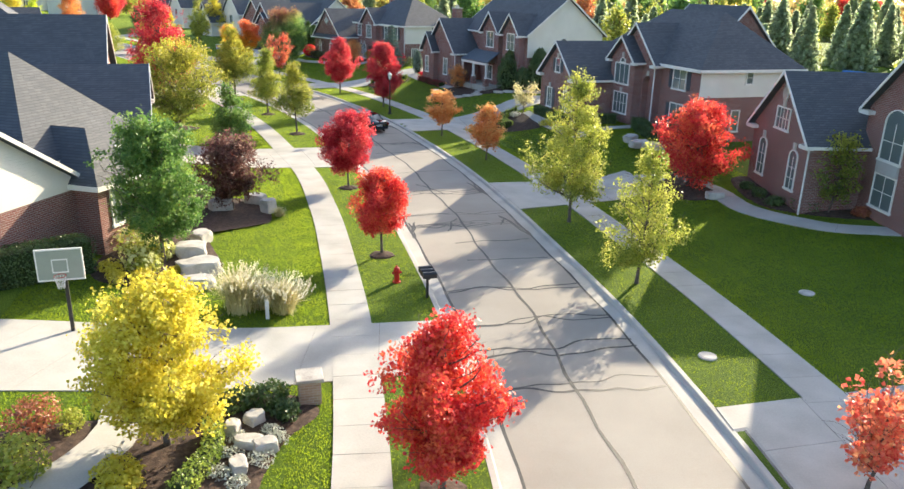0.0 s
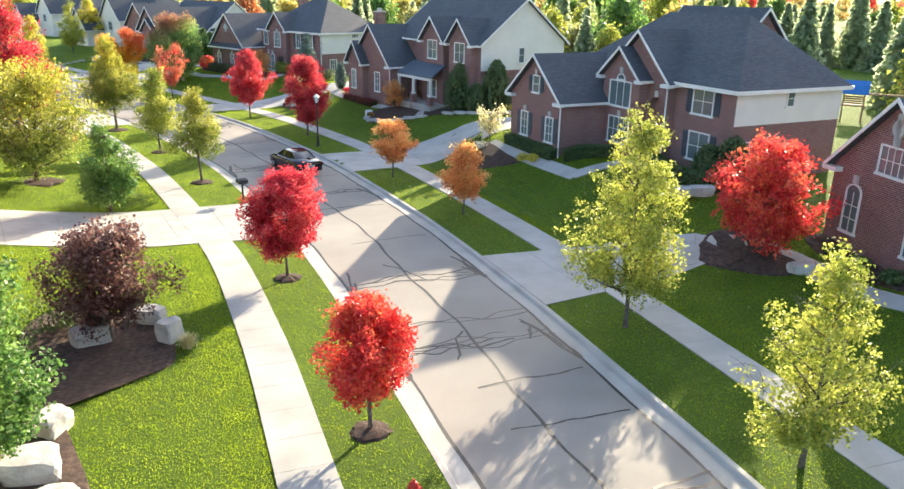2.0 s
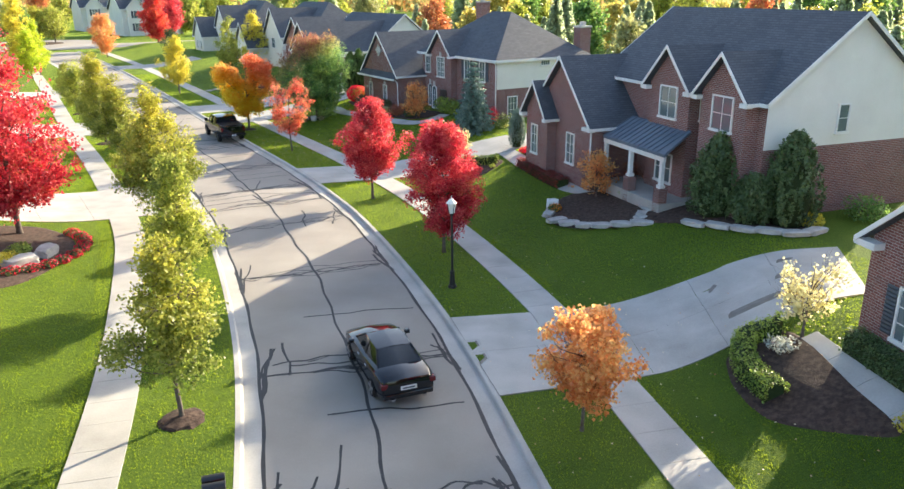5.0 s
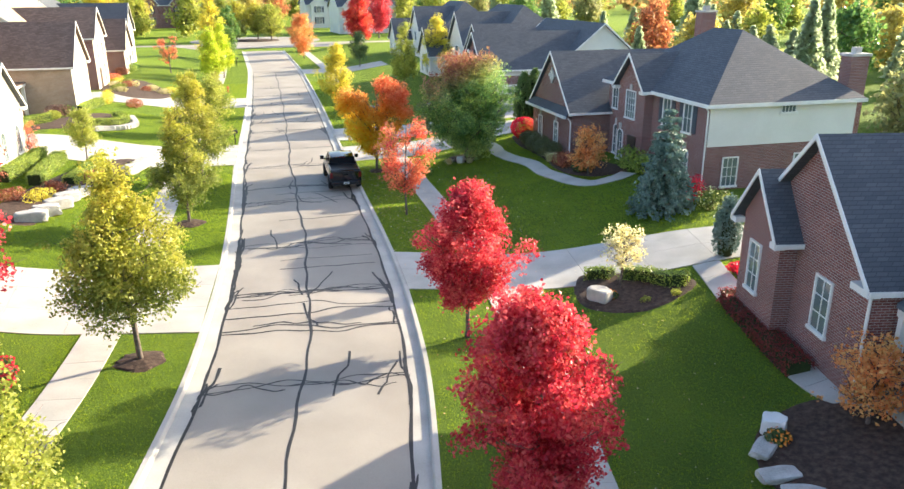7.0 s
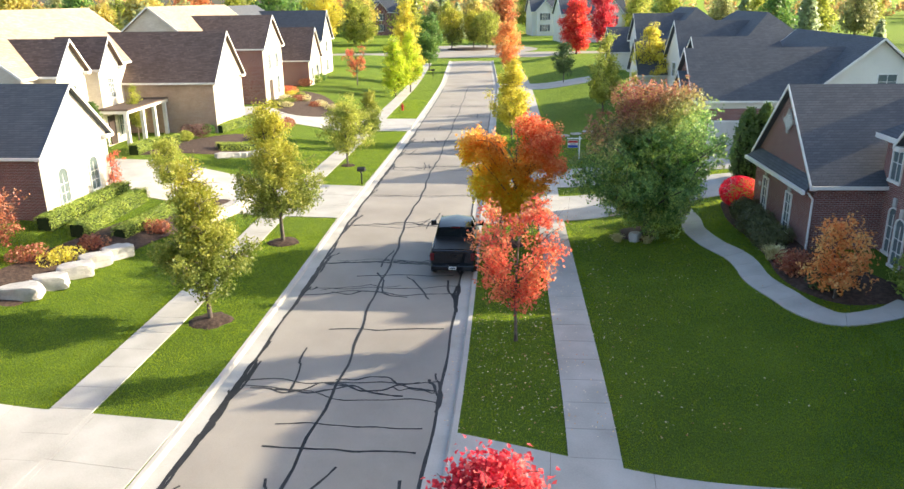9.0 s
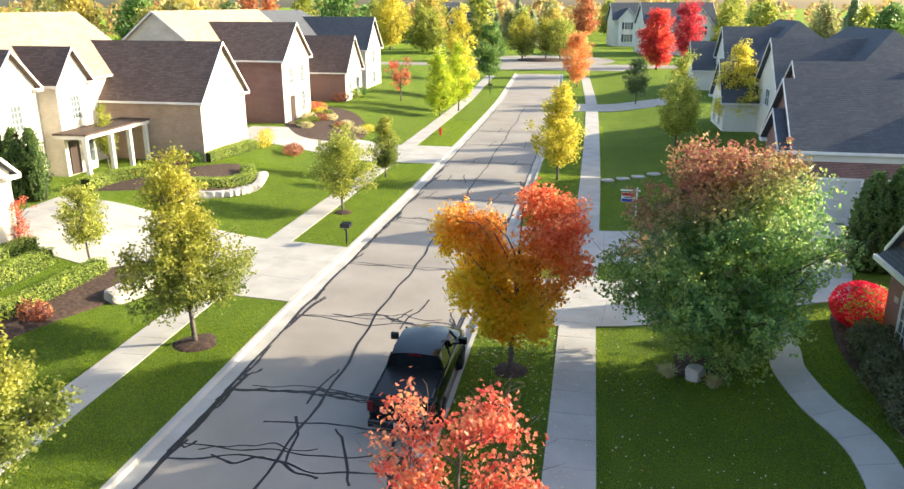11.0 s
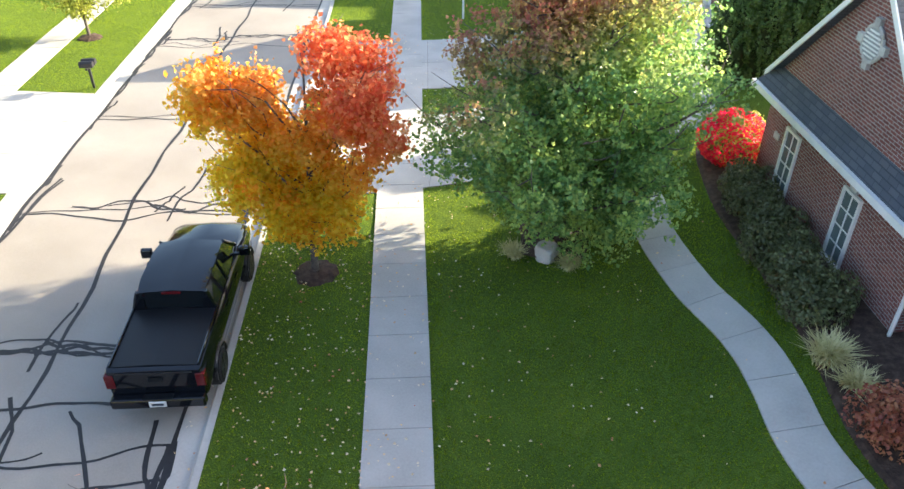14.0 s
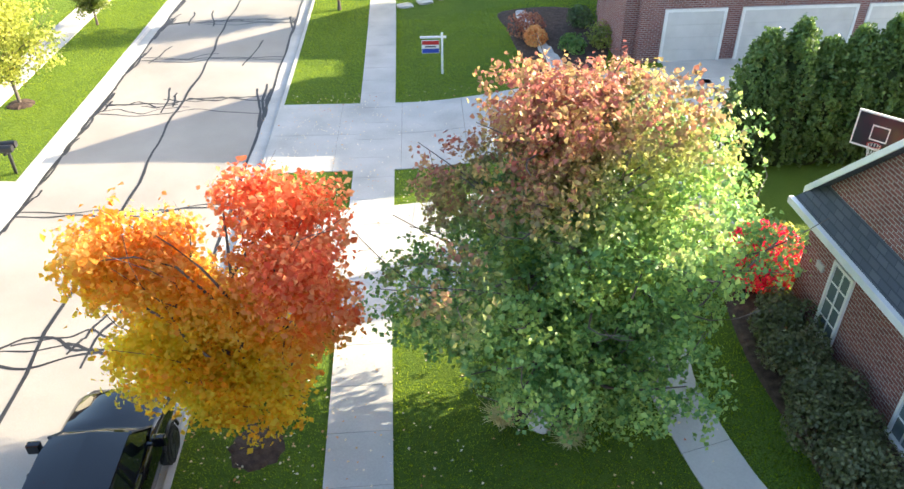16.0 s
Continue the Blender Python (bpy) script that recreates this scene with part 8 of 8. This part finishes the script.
def pickup(x, y, ang):
    root = new("pickup_truck")
    root.matrix_basis = pose(x, y, 0.02, 0, 0, ang) @ Matrix.Scale(1.06, 4)
    tagged(root, "black crew-cab pickup with covered bed, parked", "pickup truck", group="vehicles")
    B = [(xx, half(w, z0, zb, zt, tw)) for xx, w, z0, zb, zt, tw in (
        (-2.88, 0.94, 0.62, 1.28, 1.34, 0.9), (-2.8, 0.99, 0.55, 1.34, 1.38, 0.94), (-2.0, 1.0, 0.52, 1.35, 1.39, 0.94), (-0.95, 1.0, 0.5, 1.35, 1.39, 0.94), (0.9, 1.0, 0.48, 1.33, 1.36, 0.92),
        (1.35, 1.0, 0.48, 1.3, 1.36, 0.9), (1.9, 1.0, 0.5, 1.24, 1.32, 0.84), (2.6, 0.98, 0.5, 1.16, 1.25, 0.78), (2.86, 0.92, 0.52, 1.05, 1.14, 0.7), (2.95, 0.8, 0.55, 0.95, 1.02, 0.6))]
    loft_part("body", B, M_CARPAINT, root)
    cover = loft_part("bed_cover", [(-2.78, [(0, 1.36), (0.84, 1.36), (0.86, 1.4), (0, 1.43)]), (-1.0, [(0, 1.37), (0.86, 1.37), (0.88, 1.41), (0, 1.45)])], M_VINYL, root, "black vinyl bed cover")
    v, f = joined(tube([(-2.76, 0.88, 1.41), (-1.0, 0.9, 1.42)], [0.03] * 2, 6), tube([(-2.76, -0.88, 1.41), (-1.0, -0.9, 1.42)], [0.03] * 2, 6))
    part_mesh("rail", mesh_of("rail", v, f, M_CARPAINT), cover)
    G = [(-0.98, [(0, 1.36), (0.9, 1.36), (0.72, 1.86), (0, 1.9)]), (-0.6, [(0, 1.36), (0.92, 1.36), (0.74, 1.92), (0, 1.96)]), (0.5, [(0, 1.34), (0.92, 1.34), (0.74, 1.92), (0, 1.97)]), (0.95, [(0, 1.34), (0.9, 1.34), (0.72, 1.84), (0, 1.9)]), (1.62, [(0, 1.3), (0.84, 1.28), (0.82, 1.3), (0, 1.34)])]
    loft_part("glasshouse", G, M_CARGLASS, root, "tinted cab glass")
    loft_part("cab_roof", [(-1.0, [(0, 1.88), (0.71, 1.84), (0.72, 1.87), (0, 1.92)]), (-0.6, [(0, 1.93), (0.76, 1.89), (0.75, 1.93), (0, 1.98)]), (0.5, [(0, 1.95), (0.76, 1.89), (0.75, 1.93), (0, 1.99)]), (0.98, [(0, 1.87), (0.72, 1.82), (0.72, 1.85), (0, 1.92)])], M_CARPAINT, root)
    part("brake_light", boxes((-1.03, -0.98, -0.2, 0.2, 1.84, 1.89)), M_TAIL, root, "red third brake light")
    part("rear_frame", boxes((-1.01, -0.96, -0.9, 0.9, 1.36, 1.44), (-1.01, -0.96, 0.62, 0.84, 1.44, 1.7), (-1.01, -0.96, -0.84, -0.62, 1.44, 1.7)), M_CARPAINT, root)
    for sy in (-1, 1):
        for v, f in (tube([(-0.97, sy * 0.9, 1.36), (-0.97, sy * 0.73, 1.87)], [0.05] * 2, 6), tube([(1.58, sy * 0.84, 1.31), (0.95, sy * 0.73, 1.86)], [0.04] * 2, 6), tube([(0.1, sy * 0.92, 1.36), (0.08, sy * 0.755, 1.9)], [0.04] * 2, 6),):
            part_mesh("pillar", mesh_of("pillar", v, f, M_CARPAINT), root)
        part("tail_lamp", bevelled(boxes((-2.91, -2.72, sy * 0.9 - 0.09, sy * 0.9 + 0.1, 0.92, 1.26)), 0.02), M_TAIL, root, "red tail lamp")
        part("headlamp", bevelled(boxes((2.72, 2.92, sy * 0.75 - 0.15, sy * 0.75 + 0.13, 0.9, 1.05)), 0.02), M_HEAD, root)
        mir = part("mirror", bevelled(boxes((1.0, 1.14, sy * 1.16 - 0.13, sy * 1.16 + 0.13, 1.36, 1.6)), 0.03), M_CARPAINT, root)
        part("mirror_arm", boxes((1.04, 1.1, min(sy * 0.88, sy * 1.05), max(sy * 0.88, sy * 1.05), 1.36, 1.42)), M_CARPAINT, mir)
        for xx in (-0.5, 0.55):
            part("door_handle", boxes((xx - 0.11, xx + 0.11, sy * 1.0 - 0.015, sy * 1.0 + 0.02, 1.12, 1.16)), M_CARPAINT, root)
        for xx in (-1.78, 1.9):
            wheel(root, xx, sy * 0.9, 0.42, 0.27, M_RIMDARK)
        for xx in (-1.78, 1.9):
            p = tube([(xx + 0.5 * math.cos(a), sy * 1.0, 0.42 + 0.5 * math.sin(a)) for a in np.linspace(0.1, math.pi - 0.1, 12)], [0.035] * 12, 5)
            part_mesh("wheel_arch", mesh_of("wheel_arch", *p, M_BLACK), root)
    part("bumper", bevelled(boxes((-3.08, -2.86, -0.95, 0.95, 0.5, 0.74)), 0.04), M_CARPAINT, root, "black step bumper")
    part("bumper_step", boxes((-3.06, -2.9, -0.3, 0.3, 0.735, 0.75)), M_VINYL, root)
    part("number_plate", boxes((-3.1, -3.075, -0.17, 0.17, 0.56, 0.7)), M_WHITE, root)
    part("plate_lettering", boxes((-3.106, -3.099, -0.12, 0.12, 0.6, 0.66)), M_SHUT, root)
    part("tailgate_handle", boxes((-2.905, -2.87, -0.14, 0.14, 1.08, 1.18)), M_VINYL, root)
    part("tailgate_trim", boxes((-2.9, -2.86, -0.75, 0.75, 1.29, 1.32)), M_BLACK, root)


sedan(-7.5, 67.9, 124.0)
pickup(-34.78, 107.2, 133.2)


# ---- fallen leaves on the lawns ----
def fallen():
    rnd = np.random.default_rng(8)
    P = []
    while len(P) < 2600:
        s = rnd.uniform(112, 150)
        o = rnd.uniform(4.5, 17) if rnd.random() < 0.8 else rnd.uniform(3.6, 8)
        if rnd.random() > math.exp(-max(0, o - 7) / 5):
            continue
        p = on(s, o)
        P.append((p.x, p.y, land(p.x, p.y) + 0.05))
    while len(P) < 3100:
        s, o = rnd.uniform(50, 110), rnd.uniform(4.2, 14)
        p = on(s, o)
        P.append((p.x, p.y, land(p.x, p.y) + 0.05))
    P = np.array(P)
    D = np.tile(np.array((0, 0, 3.0)), (len(P), 1))
    lf = leaf_mat("fallen_leaves", [(0.3, 0.07, 0.04), (0.45, 0.28, 0.12), (0.5, 0.42, 0.27), (0.48, 0.42, 0.32)], trans=0.2)
    ob = new("fallen_leaves", leaves_mesh("fallen_leaves", P, D, 0.055, lf, rnd, 1.0))
    tagged(ob, "scattered dry leaves on the lawn", "fallen leaves", kind="stuff")


fallen()


# ---- woods behind the houses ----
def woods():
    rnd = random.Random(3)
    protos = []
    # woods leaves are brightened too, with some distance haze put into their colours
    W_OLIVE = leaf_mat("woods_olive", [(0.17, 0.19, 0.08), (0.26, 0.27, 0.11), (0.39, 0.36, 0.16)])
    W_GOLD = leaf_mat("woods_gold", [(0.28, 0.22, 0.05), (0.4, 0.34, 0.08), (0.48, 0.42, 0.14)])
    W_RUST = leaf_mat("woods_rust", [(0.3, 0.08, 0.04), (0.42, 0.16, 0.07), (0.46, 0.26, 0.1)])
    for k, m in enumerate((LF_HAZY_PINE, LF_HAZY_PINE, LF_HAZY_PINE)):
        c = conifer(400 + 20 * k, -100, 10 + k, 3.0, m, "tall conifer in the woods, paled as if by haze", 400 + k, 3400, 0.5, z=0.6)
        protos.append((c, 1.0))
    for k, (m, lab) in enumerate(((W_OLIVE, "olive-green tree in the woods"), (W_GOLD, "golden autumn tree in the woods"), (W_RUST, "rusty orange autumn tree in the woods"), (LF_GREEN, "green tree in the woods"), (LF_YELGR, "yellow-green tree in the woods"))):
        c = tree(400 + 20 * k, -140, 10 + (k % 3), 4.0, 1.0, m, lab, 3000, 0.46, "round" if k % 2 else "oval", seed=500 + k, trunk=0.16, z=0.6)
        protos.append((c, 1.0))

    def scatter(n, f, weights):
        for _ in range(n):
            x, y, s = f()
            if ((x - 118) / 62) ** 2 + ((y - 214) / 34) ** 2 < 1:
                continue
            p = rnd.choices(protos, weights)[0][0]
            q = copy_thing(p, pose(x, y, 0.6, 0, 0, rnd.uniform(0, 360)) @ Matrix.Scale(s, 4))
            q["group"] = "woods"

    def right_bank():
        s = rnd.uniform(20, 205)
        o = 50 + 75 * rnd.random() ** 1.3
        p = on(s, o)
        return p.x, p.y, rnd.uniform(0.6, 1.05)

    def behind():
        return rnd.uniform(30, 230), rnd.uniform(120, 320), rnd.uniform(0.8, 1.3)

    def left_bank():
        a, o = rnd.uniform(-30, 120), rnd.uniform(46, 90)
        c = Vector((-47.4, 116.2)) + Vector((-0.69, 0.725)) * a + Vector((-0.725, -0.69)) * o
        return c.x, c.y, rnd.uniform(0.8, 1.3)

    def far_end():
        return rnd.uniform(-260, 20), rnd.uniform(265, 360), rnd.uniform(1.0, 1.6)

    def far_left():
        return rnd.uniform(-300, -180), rnd.uniform(120, 290), rnd.uniform(1.0, 1.6)

    def near_left():
        return rnd.uniform(-130, -45), rnd.uniform(60, 90) - 30 + rnd.uniform(0, 30), rnd.uniform(0.7, 1.1)

    scatter(185, right_bank, (6, 5, 3, 2, 2, 0.7, 2, 1.5))
    scatter(130, behind, (5, 5, 3, 2, 1.5, 1.6, 2, 1.5))
    scatter(46, left_bank, (0.5, 0.5, 0.2, 4, 4, 1, 2, 4))
    scatter(48, far_end, (1, 1, 0.3, 3, 4, 0.8, 2, 5))
    scatter(40, far_left, (0.6, 0.6, 0.2, 3, 4, 0.6, 2, 5))
    scatter(14, near_left, (0.6, 0.6, 0.2, 3, 3, 2, 2, 3))
    scatter(9, lambda: (rnd.uniform(25, 52), rnd.uniform(112, 132), rnd.uniform(0.5, 0.7)), (3, 3, 1, 2, 1, 0, 1, 2))
    # the tree belt that closes the distance
    r2 = np.random.default_rng(77)
    P, D = [], []
    for k in range(420):
        a = r2.random() * 6.283
        d = r2.uniform(330, 520)
        c = np.array((-30 + d * math.cos(a), 110 + d * math.sin(a), 0.0))
        H, R = r2.uniform(9, 17), r2.uniform(5, 9)
        u = r2.normal(size=(110, 3))
        u /= np.linalg.norm(u, axis=1)[:, None]
        P.append(c + np.array((0, 0, H * 0.5)) + u * np.array((R, R, H * 0.5)) * (0.75 + 0.3 * r2.random((110, 1))))
        D.append(u)
    belt = leaf_mat("far_woods_leaves", [(0.16, 0.19, 0.07), (0.3, 0.26, 0.1), (0.42, 0.3, 0.1), (0.42, 0.2, 0.1)])
    ob = new("far_woods", leaves_mesh("far_woods", np.vstack(P), np.vstack(D), 2.2, belt, r2))
    tagged(ob, "distant belt of autumn woods round the place", "woods", kind="stuff")
    for p, _ in protos:
        for o in (*p.children_recursive, p):
            bpy.data.objects.remove(o)


woods()

# pond behind the back lawns, with a row of maples on its far bank
M_WATER = mat("pond_water", [(0.02, 0.03, 0.035), (0.035, 0.045, 0.05)], 0.05, 0.04, bump=0.08, bump_scale=1.5, coords="World", spec=0.5)
shore = blob_outline([(62, 222), (84, 206), (112, 190), (146, 184), (172, 196), (168, 220), (140, 236), (104, 242), (76, 238)], 8)
tagged(new("pond", mesh_of("pond", [(p[0], p[1], 1.27) for p in shore], [tuple(range(len(shore)))], M_WATER)), "still pond glinting beyond the back lawns", "pond", kind="structure")
for k in range(11):
    m, lab = ((LF_REDOR, "scarlet maple on the far bank of the pond"), (LF_RED, "crimson maple on the far bank of the pond"), (LF_ORANGE, "orange maple on the far bank of the pond"))[k * 7 % 3]
    tree(84 + 10.5 * k, 304 - 5.4 * k + 4 * math.sin(k * 1.9), 10 + 1.5 * math.sin(k * 2.3), 4.3, 1.5, m, lab, 1500, 0.6, "round", seed=600 + k, trunk=0.18, z=1.2)


def play_set(x, y, ang):
    root = new("play_set")
    root.matrix_basis = pose(x, y, land(x, y), 0, 0, ang)
    tagged(root, "wooden garden play set with blue canopy and swings", "play set")
    for px in (-0.75, 0.75):
        for py in (-0.75, 0.75):
            part("post", boxes((px - 0.06, px + 0.06, py - 0.06, py + 0.06, -0.3, 2.4)), M_PLAYWOOD, root)
    part("platform", boxes((-0.85, 0.85, -0.85, 0.85, 1.3, 1.4)), M_PLAYWOOD, root)
    for py in (-0.8, 0.8):
        part("rail", boxes((-0.8, 0.8, py - 0.03, py + 0.03, 1.85, 1.97), (-0.8, 0.8, py - 0.03, py + 0.03, 1.5, 1.62)), M_PLAYWOOD, root)
    bm = bmesh.new()
    rows = [[bm.verts.new((xx, yy, zz)) for xx in (-1.0, 1.0)] for yy, zz in ((-1.0, 2.3), (-0.5, 2.95), (0.0, 3.3), (0.5, 2.95), (1.0, 2.3), (0.96, 2.26), (0.46, 2.9), (0.0, 3.24), (-0.46, 2.9), (-0.96, 2.26))]
    for i in range(10):
        bm.faces.new((*rows[i], *reversed(rows[(i + 1) % 10])))
    part("canopy", bm, plain("blue_canopy_cloth", (0.03, 0.18, 0.5), 0.7), root, "bright blue cloth canopy")
    v, f = tube([(0.8, 0, 1.4), (1.5, 0, 1.05), (2.6, 0, 0.25), (3.1, 0, 0.15)], [0.22, 0.24, 0.24, 0.2], 8)
    part_mesh("slide", mesh_of("slide", v, f, M_PLAYGREEN, True), root, "green plastic slide")
    part("beam", boxes((-4.4, -0.7, -0.06, 0.06, 2.2, 2.34)), M_PLAYWOOD, root)
    for py in (-1.0, 1.0):
        v, f = tube([(-4.3, 0, 2.25), (-4.5, py, -0.3)], [0.06] * 2, 6)
        part_mesh("leg", mesh_of("leg", v, f, M_PLAYWOOD), root)
    for px in (-3.4, -2.0):
        v, f = joined(tube([(px - 0.22, 0, 2.2), (px - 0.22, 0, 0.5)], [0.015] * 2, 4), tube([(px + 0.22, 0, 2.2), (px + 0.22, 0, 0.5)], [0.015] * 2, 4))
        sw = part_mesh("swing", mesh_of("swing", v, f, M_BLACK), root)
        part("swing_seat", boxes((px - 0.25, px + 0.25, -0.12, 0.12, 0.46, 0.51)), M_PLAYGREEN, sw)


M_PLAYWOOD = mat("play_set_timber", [(0.24, 0.15, 0.08), (0.34, 0.22, 0.12)], 4, 0.8)
M_PLAYGREEN = plain("green_plastic", (0.04, 0.25, 0.08), 0.4)
play_set(36.5, 78.0, 150)


# ---- blades of grass on the lawns ----
def lawn_blades():
    rnd = np.random.default_rng(21)
    LF_BLADE = leaf_mat("grass_blades", [(0.14, 0.205, 0.013), (0.175, 0.245, 0.015), (0.21, 0.275, 0.018)], trans=0.85, vary=0.12)
    P = []
    for side, k in ((-1, 3), (1, 4)):
        for s0, s1, o0, o1, n in ((14, 190, 0.05, 5.2, 130000), (14, 75, 4.0, 15.0, 230000), (75, 160, 4.0, 16.0, 150000), (105, 132, 0.05, 14.0, 60000)):
            s = rnd.uniform(s0, s1, n)
            hw = np.interp(s, LINE_S, LINE[:, 2])
            e = rnd.uniform(o0, o1, n)
            st = np.interp(s, LINE_S, LINE[:, k])
            ok = (e < st - 0.03) | (e > st + 1.53)
            s, hw, e = s[ok], hw[ok], e[ok]
            off = side * (hw + e)
            lx, ly = np.interp(s, LINE_S, LINE[:, 0]), np.interp(s, LINE_S, LINE[:, 1])
            nx, ny = np.interp(s, LINE_S, NOR[:, 0]), np.interp(s, LINE_S, NOR[:, 1])
            q = np.clip((np.abs(off) - 9.2) / (np.interp(ly, BANK_AT, BANK_RIGHT) if side > 0 else 12.0), 0, 1)
            z = KERB + np.interp(ly, RISE_AT, RISE_RIGHT if side > 0 else RISE_LEFT) * q * q * (3 - 2 * q)
            P.append(np.stack([lx + nx * off, ly + ny * off, z], 1))
    P = np.vstack(P)
    free = np.ones(len(P), bool)
    for ring in FOOT:
        lo, hi = ring.min(0) - 0.02, ring.max(0) + 0.02
        idx = np.nonzero(free & (P[:, 0] > lo[0]) & (P[:, 0] < hi[0]) & (P[:, 1] > lo[1]) & (P[:, 1] < hi[1]))[0]
        if not len(idx):
            continue
        x, y = P[idx, 0], P[idx, 1]
        inside = np.zeros(len(idx), bool)
        for (xa, ya), (xb, yb) in zip(ring, np.roll(ring, -1, 0)):
            if ya != yb:
                inside ^= ((ya > y) != (yb > y)) & (x < (xb - xa) * (y - ya) / (yb - ya) + xa)
        free[idx[inside]] = False
    P = P[free]
    n = len(P)
    a = rnd.random(n) * 6.283
    w = rnd.uniform(0.012, 0.026, n)
    h = rnd.uniform(0.03, 0.055, n)
    lean = rnd.normal(size=(n, 2)) * 0.02
    V = np.empty((n, 3, 3))
    d = np.stack([np.cos(a) * w, np.sin(a) * w, np.full(n, -0.01)], 1)
    V[:, 0] = P - d * np.array((1, 1, -1))
    V[:, 1] = P + d
    V[:, 2] = P + np.stack([lean[:, 0], lean[:, 1], h], 1)
    me = bpy.data.meshes.new("lawn_grass")
    me.vertices.add(3 * n)
    me.vertices.foreach_set("co", V.ravel())
    me.loops.add(3 * n)
    me.loops.foreach_set("vertex_index", np.arange(3 * n, dtype=np.int32))
    me.polygons.add(n)
    me.polygons.foreach_set("loop_start", (np.arange(n) * 3).astype(np.int32))
    me.update(calc_edges=True)
    me.materials.append(LF_BLADE)
    tagged(new("lawn_grass", me), "short green blades of grass on the mown lawns", "grass", kind="stuff")


lawn_blades()
